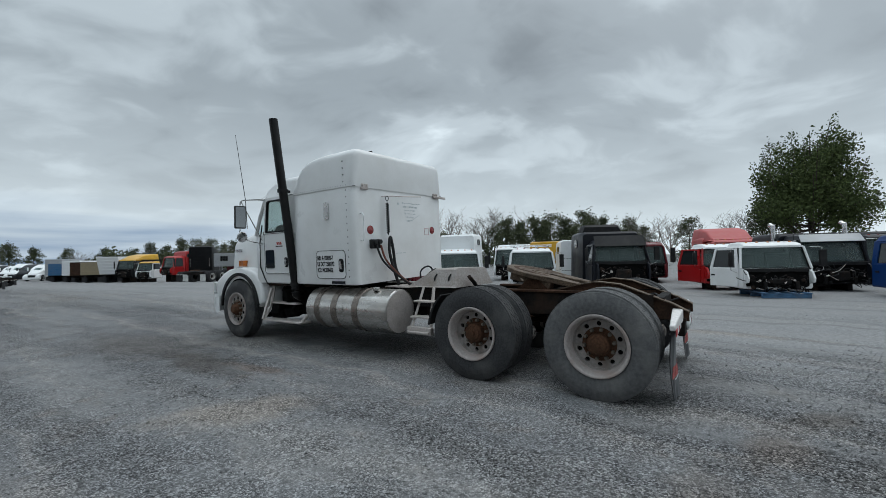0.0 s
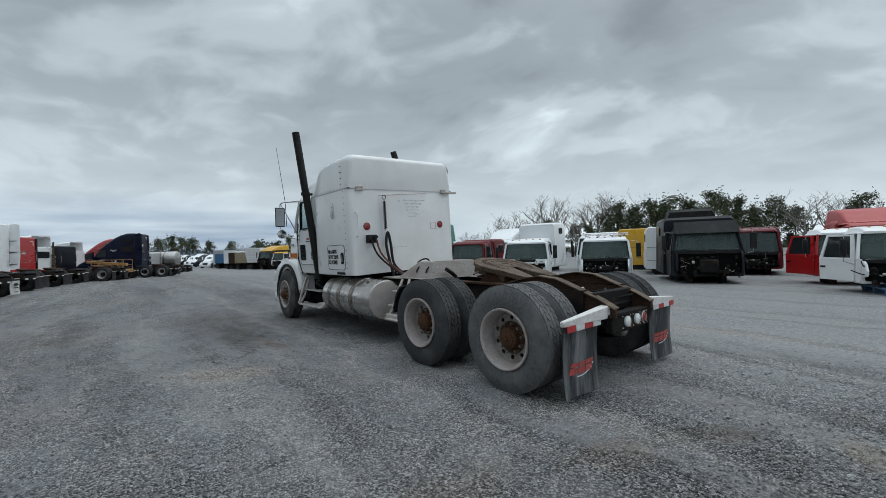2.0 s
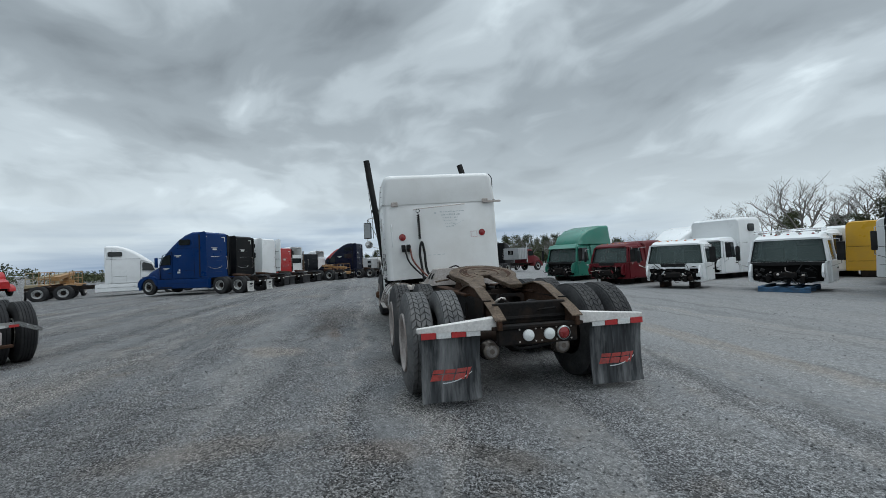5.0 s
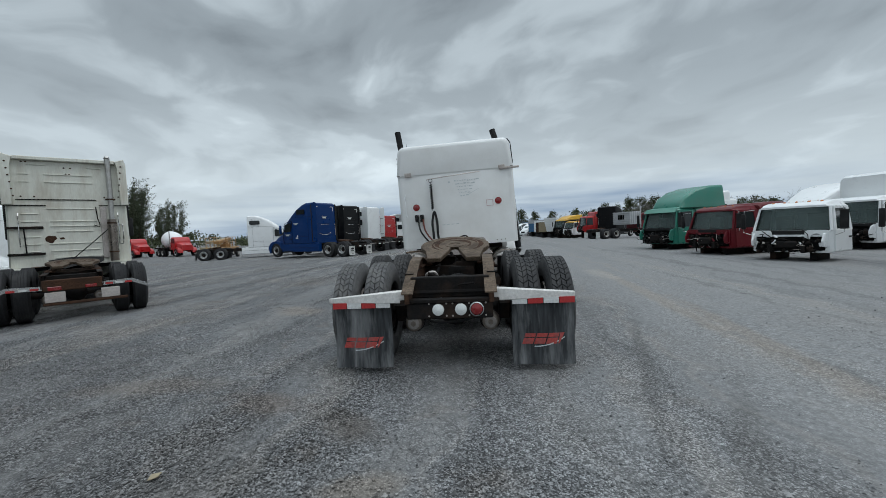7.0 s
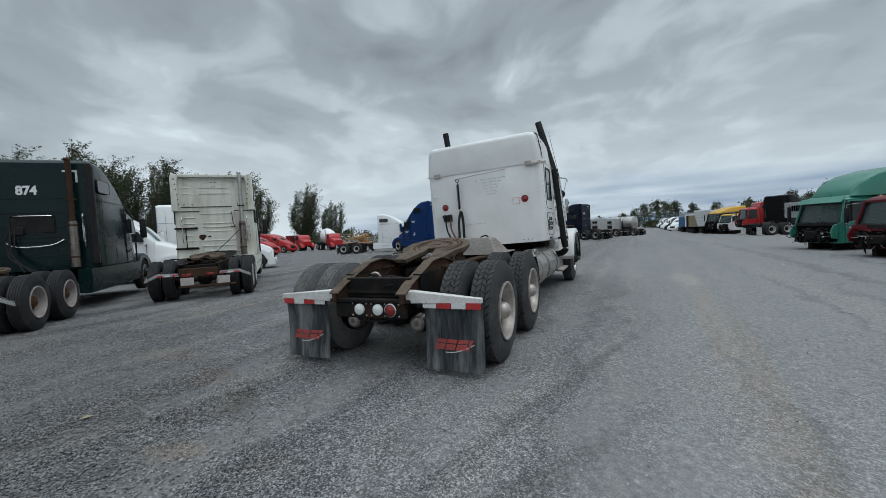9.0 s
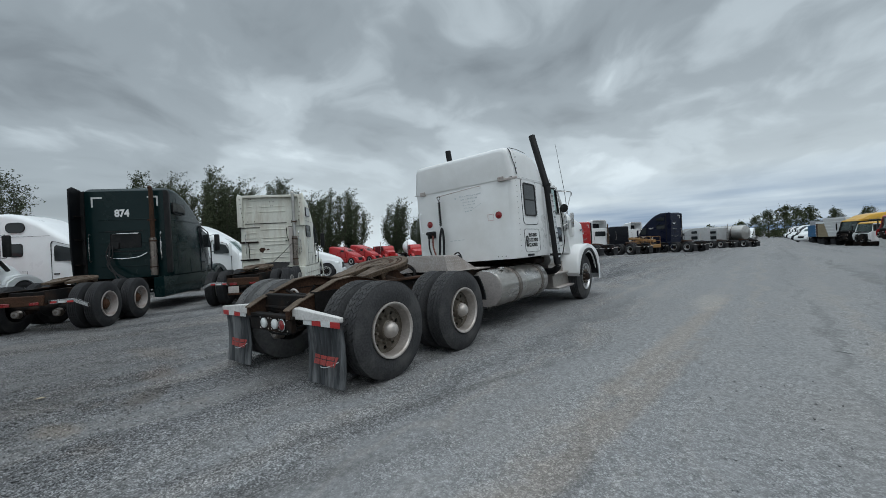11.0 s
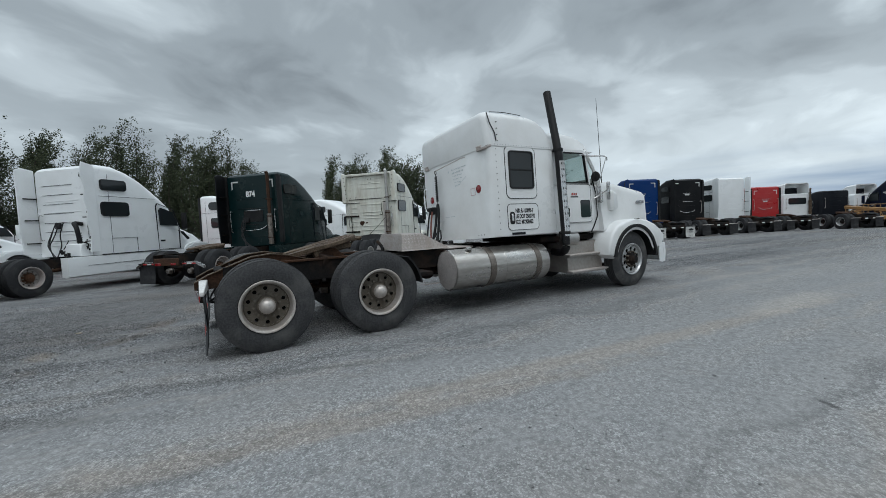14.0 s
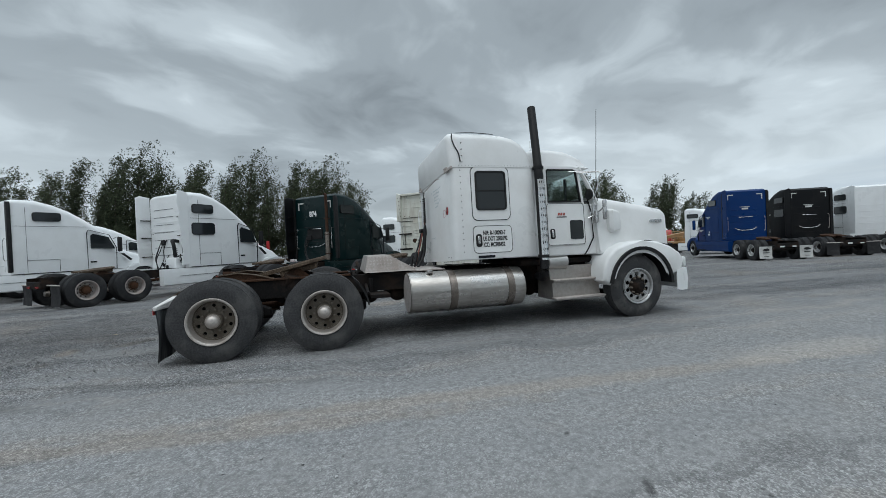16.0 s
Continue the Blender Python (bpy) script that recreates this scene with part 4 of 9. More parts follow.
def mudflap(t, xa, xb, y, z0, z1, mat, label, logo=None, tapes=None, parent=None):
    bm = B()
    rows = []
    n = 8
    for k in range(n + 1):
        z = z0 + (z1 - z0) * k / n
        rows.append([(xa + (xb - xa) * i / 6, y + 0.018 * math.sin(k / n * 3.0) + 0.012 * math.sin(i * 1.1 + k * 0.35), z) for i in range(7)])
    top = [[(x, yy - 0.008, z) for x, yy, z in r] for r in rows]
    for grid, flip in ((rows, False), (top, True)):
        vs = [[bm.verts.new(p) for p in r] for r in grid]
        for a, b in zip(vs, vs[1:]):
            for i in range(6):
                q = (a[i], a[i + 1], b[i + 1], b[i])
                bm.faces.new(q[::-1] if flip else q)
    f = part("mudflap", bm, mat, t, label)
    if tapes:
        w = (xb - xa) / 4
        for i in range(4):
            bm = B()
            box(bm, xa + w * i + 0.003, xa + w * (i + 1) - 0.003, y - 0.034, y - 0.026, z1 - 0.062, z1 - 0.004, 0.002)
            part("reflective_tape", bm, TAPE_RED if tapes[i] == "r" else TAPE_WHITE, f)
    return f


def flap_emblem(f, xa, xb, y, z0, z1, z, s=1.0):
    """A faded red emblem that follows the rubber's waves: slanted bars and a wedge over a pale curved swash."""
    cx = (xa + xb) / 2

    def lay(pts, mat, label):
        bm = B()
        prism(bm, [(cx + px * s, z + pz * s) for px, pz in pts], "y", 0.0, -0.003)
        for v in bm.verts:
            k, i = (v.co.z - z0) / (z1 - z0) * 8, (v.co.x - xa) / (xb - xa) * 6
            v.co.y += y + 0.018 * math.sin(k / 8 * 3.0) + 0.012 * math.sin(i * 1.1 + k * 0.35) - 0.0095
        part("emblem", bm, mat, f, label)

    def bar(x0, x1, za, zb):
        return [(x0 + za * 0.35, za), (x1 + za * 0.35, za), (x1 + zb * 0.35, zb), (x0 + zb * 0.35, zb)]

    shapes = [bar(x0, x0 + 0.10, -0.05, 0.006) for x0 in (-0.19, -0.078, 0.034)] + [bar(x0, x0 + 0.10, 0.016, 0.052) for x0 in (-0.19, -0.078, 0.034)]
    shapes += [[(0.16, 0.052), (0.20, 0.052), (0.145, -0.05), (0.135, -0.05)]]
    for shape in shapes:
        lay(shape, DECAL_RED, "faded red printed emblem")

    def at(u, w):
        return (-0.09 + 0.29 * u, -0.080 + 0.085 * u * u + w)
    lay([at(k / 8, 0) for k in range(9)] + [at(k / 8, 0.009) for k in range(8, -1, -1)], PALE_INK, "pale swash under the emblem")


def fuel_tank(t, s, y0, y1, x=0.86, z=0.655, r=0.315, straps=(0.3, 0.72)):
    bm = B()
    prof = [(y0, 0.0), (y0 + 0.005, r * 0.6), (y0 + 0.012, r * 0.93), (y0 + 0.03, r), (y1 - 0.03, r), (y1 - 0.012, r * 0.93), (y1 - 0.005, r * 0.6), (y1, 0.0)]
    lathe(bm, prof, (s * x, 0, z), "y", 36, cap=False)
    lathe(bm, [(0, 0.05), (0.03, 0.055), (0.05, 0.05)], (s * (x + 0.12), y0 + 0.35, z + r - 0.02), "z", 12)
    tank = part("fuel_tank", bm, ALU_POL, t, "weathered cylindrical aluminium fuel tank")
    bm = B()
    lathe(bm, [(y0 - 0.004, 0.0), (y0 + 0.0, r * 0.6), (y0 + 0.008, r * 0.94)], (s * x, 0, z), "y", 36, cap=False)
    part("tank_end", bm, ALU_DULL, tank)
    for k in straps:
        y = y0 + (y1 - y0) * k
        bm = B()
        lathe(bm, [(y - 0.055, r + 0.006), (y + 0.055, r + 0.006)], (s * x, 0, z), "y", 36, cap=False)
        lathe(bm, [(y - 0.06, r + 0.002), (y - 0.055, r + 0.012), (y - 0.045, r + 0.012)], (s * x, 0, z), "y", 36, cap=False)
        part("tank_strap", bm, ALU_DARK, tank)
    for yy in (y0 + 0.02, y0 + (y1 - y0) * 0.5):
        bm = B()
        lathe(bm, [(yy - 0.006, r + 0.001), (yy, r + 0.004), (yy + 0.006, r + 0.001)], (s * x, 0, z), "y", 36, cap=False)
        part("weld_seam", bm, ALU_POL, tank)
    for k in straps:
        y = y0 + (y1 - y0) * k
        bm = B()
        box(bm, s * 0.46, s * 0.62, y - 0.05, y + 0.05, 0.45, 0.95, 0.01)
        part("tank_bracket", bm, FRAME, t)


def rivets(bm, pts, axis, r=0.011, h=0.004):
    for p in pts:
        lathe(bm, [(-0.001, r), (h, r * 0.6)], p, axis, 6)


def hero_tractor():
    t = thing("sleeper_tractor", pose(2.107, 4.92, 0, 0, 0, 56.0), "white long-frame sleeper tractor truck with tall black exhaust stacks", "truck")
    # chassis
    rails(t, -0.45, 6.9)
    for s in (-1, 1):
        bm = B()
        prism(bm, [(-0.77, 0.70), (-0.77, 0.79), (-0.62, 0.87), (-0.12, 1.06), (0.12, 1.085), (0.34, 1.05), (0.62, 0.975), (0.62, 0.80), (0.2, 0.73)], "x", s * 0.43, s * 0.385, 0.004)
        ramp = part("loading_ramp", bm, RUST, t, "rust-brown sloped frame tail")
        bm = B()
        for a, b in (((-0.77, 0.79), (-0.62, 0.87)), ((-0.62, 0.87), (-0.12, 1.06)), ((-0.12, 1.06), (0.12, 1.085)), ((0.12, 1.085), (0.34, 1.05)), ((0.34, 1.05), (0.62, 0.975))):
            prism(bm, [(a[0], a[1]), (b[0], b[1]), (b[0], b[1] + 0.012), (a[0], a[1] + 0.012)], "x", s * 0.46, s * 0.345)
        part("ramp_flange", bm, RUST_LT, ramp)
    bm = B()
    box(bm, -0.42, 0.42, -0.73, -0.66, 0.54, 0.70, 0.012)
    box(bm, -0.48, 0.48, -0.745, -0.64, 0.70, 0.735, 0.006)
    beam = part("tail_beam", bm, FRAME, t)
    for x, mat, lab in ((-0.11, LENS_WHITE, "round white reversing lamp"), (0.11, LENS_WHITE, "round white reversing lamp"), (0.262, LENS_RED, "round red tail lamp")):
        bm = B()
        lathe(bm, [(0.0, 0.058), (-0.018, 0.056), (-0.026, 0.045), (-0.03, 0.0)], (x, -0.73, 0.632), "y", 20, cap=False)
        lamp = part("tail_lamp", bm, mat, beam, lab)
        if mat is LENS_RED:
            bm = B()
            lathe(bm, [(0.0, 0.07), (-0.016, 0.07), (-0.022, 0.06)], (x, -0.73, 0.632), "y", 20, cap=False)
            part("lamp_bezel", bm, CHROME, beam)
    bm = B()
    rivets(bm, [(x, -0.73, z) for x in (-0.2, -0.03, 0.03, 0.19, 0.35) for z in (0.57, 0.69)], "y", 0.01, -0.006)
    tagged(part("bolt_row", bm, ALU_DULL, beam), kind="stuff")
    bm = B()
    tube(bm, [(-0.40, -0.54, 0.775), (0.40, -0.54, 0.775)], 0.026, 8)
    box(bm, -0.42, 0.42, -0.5, -0.38, 0.735, 0.80, 0.012)
    part("tail_crossmember", bm, FRAME, t)
    bm = B()
    hoop(bm, rounded(0.30, 0.20, 0.03, 3, 0.10, 0.86), rounded(0.22, 0.13, 0.05, 3, 0.10, 0.86), "y", 0.16, 0.18)
    part("valve_bracket", bm, FRAME, t, "pierced black bracket between the rails")
    for x0, x1, yy, z0, z1 in ((-0.03, 0.03, -0.545, 0.80, 0.815), (0.14, 0.18, -0.51, 0.80, 0.83), (-0.30, -0.26, -0.30, 0.78, 0.85)):
        bm = B()
        box(bm, x0, x1, yy, yy + 0.03, z0, z1, 0.004)
        part("bright_fitting", bm, ALU_DULL, t)
    bm = B()
    tube(bm, bent([(-0.28, -0.2, 0.82), (-0.26, -0.28, 0.93), (-0.17, -0.28, 0.95), (-0.13, -0.22, 0.84)], 4), 0.014, 7)
    part("hose_loop", bm, ALU_DULL, t, "pale hose end looped upwards")
    bm = B()
    debris(bm, -0.3, 0.3, -0.45, -0.1, 0.56, 0.76, 22, 3, 0.6, 0.5)
    tagged(part("valve_cluster", bm, FRAME, t), kind="stuff")
    bm = B()
    tube(bm, bent([(-0.32, -0.55, 0.62), (-0.2, -0.62, 0.5), (0.0, -0.55, 0.47), (0.2, -0.62, 0.52), (0.33, -0.5, 0.6)], 4), 0.013, 6)
    tube(bm, bent([(-0.1, -0.5, 0.86), (0.05, -0.42, 0.93), (0.2, -0.3, 0.9), (0.3, 0.0, 0.85)], 4), 0.012, 6)
    part("air_line", bm, HOSE, t)
    bm = B()
    debris(bm, -0.34, 0.34, 0.3, 1.9, 0.6, 0.9, 40, 8, 0.5)
    tagged(part("suspension_clutter", bm, FRAME, t), kind="stuff")
    running_gear(t, (-0.04, 1.34))
    fifth_wheel(t, 0.93, 1.155, 13)
    bm = B()
    box(bm, -0.50, -0.36, 0.15, 1.75, 0.955, 0.985, 0.005)
    box(bm, 0.36, 0.50, 0.15, 1.75, 0.955, 0.985, 0.005)
    part("slide_rail", bm, RUST, t)
    # mudflaps on tapered aluminium hangers
    for s in (-1, 1):
        bm = B()
        inner = [(s * 0.40, -0.72, 0.70), (s * 0.40, -0.62, 0.70), (s * 0.40, -0.62, 0.83), (s * 0.40, -0.72, 0.83)]
        outer = [(s * 1.20, -0.70, 0.715), (s * 1.20, -0.655, 0.715), (s * 1.20, -0.655, 0.765), (s * 1.20, -0.70, 0.765)]
        loft(bm, [inner, outer])
        bmesh.ops.bevel(bm, geom=bm.edges[:], offset=0.008, segments=1, affect="EDGES")
        part("flap_hanger", bm, HANGER, t, "dented tapered aluminium flap hanger")
        xa, xb = (-1.165, -0.585) if s < 0 else (0.60, 1.195)
        f = mudflap(t, xa, xb, -0.672, 0.06, 0.722, FLAP, "scuffed black rubber mudflap with a red emblem", tapes="rwrw" if s < 0 else "wrwr")
        flap_emblem(f, xa, xb, -0.672, 0.06, 0.722, 0.31, 1.0)
    # wheels
    for y, lt in ((-0.04, TYRE_MAIN_GREY), (1.34, TYRE_MAIN)):
        wheel(t, -1.26, y, -1, True, DISC_PINK, HUB_RUST, lt, "dull pinkish steel wheel with rusty hub", nuts=True)
        wheel(t, 1.26, y, 1, True, DISC_BROWN, HUB_CAP, TYRE_MAIN, "grey steel wheel with domed hub cap", nuts=True)
    wheel(t, -1.14, 6.50, -1, False, DISC_STEER_RUST, HUB_STEER_RUST, TYRE_STEER, "steer wheel with rusty hub", nuts=True)
    wheel(t, 1.27, 6.50, 1, False, DISC_STEER, HUB_STEER, TYRE_STEER, "pierced aluminium steer wheel", nuts=True)
    # quarter fenders beside the forward drive wheels
    for s in (-1, 1):
        bm = B()
        rings = []
        for k in range(9):
            a = radians(6 + 42 * k / 8)
            c, sn = math.cos(a), math.sin(a)
            rings.append([(s * xx, 1.38 + rr * c, 0.52 + rr * sn) for xx, rr in ((0.62, 0.575), (1.22, 0.575), (1.23, 0.56), (1.23, 0.585), (0.62, 0.59))])
        loft(bm, rings)
        part("quarter_fender", bm, BLACK, t)
        bm = B()
        tube(bm, [(s * 0.45, 1.98, 0.80), (s * 1.1, 1.96, 0.72)], 0.025, 8)
        part("fender_bracket", bm, FRAME, t)
    fuel_tank(t, 1, 2.56, 4.46, straps=(0.36, 0.86))
    fuel_tank(t, -1, 2.70, 4.42, straps=(0.36, 0.62, 0.84))
    # access ladder behind the tank on the driver's side
    bm = B()
    for y in (2.08, 2.40):
        tube(bm, [(-0.78, y + (0.10 if y < 2.2 else -0.05), 1.0), (-1.02, y, 0.42)], 0.022, 4)
    for k, z in enumerate((0.43, 0.62, 0.82)):
        x = -1.02 + 0.4 * (z - 0.42)
        box(bm, x - 0.07, x + 0.07, 2.08, 2.42, z - 0.012, z + 0.012, 0.004)
    box(bm, -1.05, -0.98, 2.05, 2.44, 0.40, 0.50, 0.006)
    part("access_ladder", bm, ALU_DULL, t, "dull aluminium access ladder")
    bm = B()
    box(bm, 0.50, 0.92, 2.0, 2.3, 0.62, 0.68, 0.008)
    box(bm, 0.50, 0.56, 2.02, 2.08, 0.66, 0.9, 0.008)
    part("step_bracket", bm, FRAME, t)
    # deck of bent tread plate: a low ridge with sloping sides
    bm = B()
    loft(bm, [[(-0.57, y0, 0.985), (-0.54, y0, 1.0), (-0.44, y1, 1.235), (-0.40, y1, 1.25), (0.40, y1, 1.25), (0.44, y1, 1.235), (0.54, y0, 1.0), (0.57, y0, 0.985)] for y0, y1 in ((1.97, 2.03), (2.80, 2.40))])
    deck = part("deck_plate", bm, DECK, t, "bent aluminium tread-plate deck")
    bm = B()
    for i in range(7):
        for j in range(3):
            x, z = 0.448 + 0.0215 * j, 1.215 - 0.0505 * j
            box(bm, -0.018, 0.018, -0.005, 0.005, 0.0, 0.005, 0, 1, pose(x + 0.003, 2.07 + 0.054 * i, z + 0.003, 0, 63, 0) @ pose(0, 0, 0, 0, 0, 45 if (i + j) % 2 else -45))
    part("tread_pattern", bm, ALU_DULL, deck)
    for y in (2.10, 2.34):
        bm = B()
        tube(bm, bent([(-0.465, y, 1.17), (-0.50, y + 0.01, 1.13), (-0.52, y + 0.01, 1.08)], 3), 0.012, 6)
        part("grab_slot", bm, BLACK, deck)
    bm = B()
    box(bm, -0.55, 0.55, 2.72, 3.28, 0.965, 0.984, 0.004)
    part("catwalk", bm, ALU_DULL, t)
    # sleeper
    bm = B()
    Z0, ZS = 1.075, 2.525
    loft(bm, [ring(y, w, w, Z0, ZS, 0.01, 0.02, 3) for y, w in ((3.30, 1.03), (3.305, 1.07), (3.325, 1.105), (3.37, 1.13), (4.52, 1.13), (4.66, 1.115), (4.72, 1.07), (4.74, 1.0))])
    sleeper = part("sleeper_body", bm, WHITE, t, "white riveted sleeper body")
    bm = B()
    loft(bm, [ring(y, wb, wt, ZS - 0.012, z, rt, 0.012, 6) for y, wb, wt, z, rt in (
        (3.285, 1.06, 1.00, 3.00, 0.10), (3.30, 1.11, 1.05, 3.045, 0.12), (3.34, 1.135, 1.085, 3.08, 0.14), (3.40, 1.142, 1.10, 3.09, 0.14),
        (3.95, 1.142, 1.105, 3.085, 0.14), (4.2, 1.142, 1.105, 3.07, 0.14), (4.38, 1.142, 1.105, 3.03, 0.14), (4.53, 1.138, 1.09, 2.955, 0.14),
        (4.64, 1.125, 1.07, 2.84, 0.12), (4.72, 1.10, 1.05, 2.68, 0.08), (4.755, 1.06, 1.02, 2.56, 0.02))])
    for v in bm.verts:
        if v.co.y < 3.7:
            v.co.y -= (v.co.z - ZS) * 0.05 * (3.7 - v.co.y) / 0.4
    cap = part("sleeper_roof", bm, WHITE, t, "white raised sleeper roof cap with a torn edge")
    bm = B()
    tube(bm, bent([(1.06, 3.36, 3.06), (1.112, 3.34, 2.97), (1.122, 3.37, 2.86), (1.135, 3.43, 2.74), (1.146, 3.45, 2.60)], 3), 0.009, 4)
    tube(bm, bent([(1.055, 3.42, 3.075), (1.06, 3.7, 3.088), (1.065, 4.05, 3.07)], 3), 0.006, 4)
    part("torn_seam", bm, BLACK, cap, "black split along the roof corner")
    bm = B()
    pts = [(-1.0 + 2.0 * k / 30, 3.292, 2.545) for k in range(31)]
    rivets(bm, pts, "y", 0.009, -0.005)
    for s in (-1, 1):
        rivets(bm, [(s * 1.14, 3.42 + 0.055 * k, 2.545) for k in range(23)], "x", 0.009, s * 0.005)
    tagged(part("rivet_seam", bm, SILVER, cap), kind="stuff")
    bm = B()
    for s in (-1, 1):
        rivets(bm, [(s * 1.128, 3.44, 1.2 + 0.098 * k) for k in range(14)], "x", 0.011, s * 0.006)
        rivets(bm, [(s * 1.128, 3.46 + 0.02, 2.6 + 0.1 * k) for k in range(4)], "x", 0.011, s * 0.016)
    rivets(bm, [(0.72 + 0.08 * k, 3.302, 1.13) for k in range(3)], "y", 0.011, -0.006)
    rivets(bm, [(-1.02 + 0.07 * k, 3.31, 1.13) for k in range(3)], "y", 0.011, -0.006)
    tagged(part("rivet_line", bm, BLACK, sleeper), kind="stuff")
    bm = B()
    hoop(bm, [(-1.135, 2.522), (1.135, 2.522), (1.135, 2.53), (-1.135, 2.53)], [(-1.0, 2.5245), (1.0, 2.5245), (1.0, 2.5275), (-1.0, 2.5275)], "y", 3.289, 3.294)
    part("roof_seam", bm, GREY_DK, sleeper)
    for s in (-1, 1):
        bm = B()
        if s > 0:
            box(bm, 0.86, 1.24, 3.255, 3.285, 2.475, 2.515, 0.006)
        rivets(bm, [(s * 0.87, 3.26, 2.54), (s * 0.95, 3.26, 2.54)], "y", 0.016, -0.012)
        box(bm, s * 0.85, s * 0.97, 3.268, 3.292, 2.49, 2.56, 0.005)
        part("roof_bracket", bm, ALU_DULL, sleeper)
        bm = B()
        x = s * 0.80
        lathe(bm, [(0.0, 0.066), (-0.010, 0.066), (-0.012, 0.058), (-0.008, 0.054), (-0.016, 0.04), (-0.019, 0.0)], (x, 3.302, 1.885), "y", 20, cap=False)
        part("marker_lamp", bm, LENS_RED, sleeper, "round red marker lamp")
    bm = B()
    hoop(bm, [(0.57, 1.80), (0.70, 1.80), (0.70, 1.92), (0.57, 1.92)], [(0.578, 1.808), (0.692, 1.808), (0.692, 1.912), (0.578, 1.912)], "y", 3.300, 3.2965)
    part("decal_outline", bm, DECAL_PALE, sleeper)
    # hand-scrawled notes, worn beyond reading
    bm = B()
    rnd = random.Random(11)
    for row in range(6):
        x = -0.02 + 0.02 * row
        z = 2.33 - 0.058 * row
        while x < 0.42 - 0.04 * row:
            w = rnd.uniform(0.015, 0.05)
            box(bm, x, x + w, 3.2955, 3.300, z + rnd.uniform(-.012, .004), z + rnd.uniform(0.008, 0.022))
            x += w + rnd.uniform(0.01, 0.03)
    prism(bm, [(0.25, 2.06), (0.45, 2.15), (0.45, 2.156), (0.25, 2.067)], "y", 3.300, 3.2965)
    lathe(bm, [(0, 0.02), (-0.004, 0.02)], (-0.12, 3.3, 2.32), "y", 10)
    for k in range(4):
        box(bm, -0.32 + 0.09 * k, -0.26 + 0.09 * k, 3.2955, 3.300, 1.50, 1.512)
    tagged(part("scrawled_note", bm, PALE_INK, sleeper, "faded marker scrawl"), kind="stuff")
    bm = B()
    tube(bm, bent([(-1.0, 3.30, 2.12), (-1.0, 3.235, 2.10), (-1.0, 3.235, 1.75), (-1.0, 3.30, 1.73)], 3), 0.011, 6)
    part("grab_handle", bm, WHITE_B, sleeper)
    # hose hanger, spring and looped hoses
    bm = B()
    tube(bm, [(-0.56, 3.27, 2.40), (-0.5, 3.24, 2.41), (0.42, 3.24, 2.465), (0.48, 3.28, 2.47)], 0.009, 6)
    hanger = part("hose_hanger", bm, ALU_DULL, t)
    bm = B()
    tube(bm, [(-0.475 + 0.035 * math.cos(a), 3.225, 2.375 + 0.035 * math.sin(a)) for a in np.linspace(0, 6.28, 14)], 0.006, 5)
    tube(bm, [(-0.475 + 0.02 * math.cos(a), 3.225 + 0.02 * math.sin(a), 2.30 - 0.0055 * a) for a in np.linspace(0, 85, 300)], 0.010, 5)
    tube(bm, [(-0.475, 3.225, 2.34), (-0.475, 3.225, 1.80)], 0.006, 5)
    part("hanger_spring", bm, BLACK, hanger)
    bm = B()
    tube(bm, bent([(-0.25, 3.0, 0.99), (-0.40, 3.15, 1.2), (-0.43, 3.2, 1.55), (-0.475, 3.215, 1.75), (-0.52, 3.2, 1.55), (-0.50, 3.15, 1.3), (-0.48, 3.05, 1.0)], 6), 0.024, 8)
    tube(bm, bent([(-0.10, 2.9, 1.0), (-0.05, 2.95, 1.2), (0.12, 2.9, 1.27), (0.22, 2.85, 1.12), (0.2, 2.7, 1.0)], 6), 0.014, 7)
    tube(bm, bent([(-0.2, 2.85, 1.0), (0.0, 2.85, 1.14), (0.2, 2.8, 1.22), (0.32, 2.75, 1.0)], 6), 0.014, 7)
    part("electric_cable", bm, HOSE, t, "black coupling cables looped up behind the sleeper")
    bm = B()
    for x in (-0.80, -0.70):
        box(bm, x - 0.035, x + 0.035, 3.22, 3.30, 1.60, 1.74, 0.012, 2)
        lathe(bm, [(-0.03, 0.035), (0.02, 0.04)], (x, 3.21, 1.70), "y", 10)
    glad = part("glad_hand_holder", bm, BLACK, sleeper)
    bm = B()
    tube(bm, bent([(-0.70, 3.21, 1.62), (-0.66, 3.15, 1.4), (-0.5, 3.05, 1.18), (-0.3, 2.95, 1.0)], 6), 0.016, 7)
    part("air_hose", bm, HOSE_RED, t)
    bm = B()
    tube(bm, bent([(-0.80, 3.21, 1.62), (-0.74, 3.13, 1.38), (-0.55, 3.0, 1.15), (-0.36, 2.9, 1.0)], 6), 0.016, 7)
    part("air_hose", bm, HOSE, t)
    # side window, baggage doors with lettering
    bm = B()
    hoop(bm, [(3.925 + a, 2.105 + b) for a, b in rounded(0.65, 0.85, 0.09, 5)], [(3.925 + a, 2.105 + b) for a, b in rounded(0.63, 0.83, 0.085, 5)], "x", 1.129, 1.137)
    part("window_trim", bm, GREY_DK, sleeper)
    bm = B()
    prism(bm, [(3.925 + a, 2.105 + b) for a, b in rounded(0.63, 0.83, 0.085, 5)], "x", 1.12, 1.138)
    part("window_panel", bm, WHITE, sleeper)
    bm = B()
    hoop(bm, [(3.93 + a, 2.15 + b) for a, b in rounded(0.52, 0.62, 0.06, 5)], [(3.93 + a, 2.15 + b) for a, b in rounded(0.47, 0.57, 0.045, 5)], "x", 1.13, 1.152)
    box(bm, 1.132, 1.150, 3.70, 4.16, 2.14, 2.158)
    part("window_gasket", bm, BLACK, sleeper)
    bm = B()
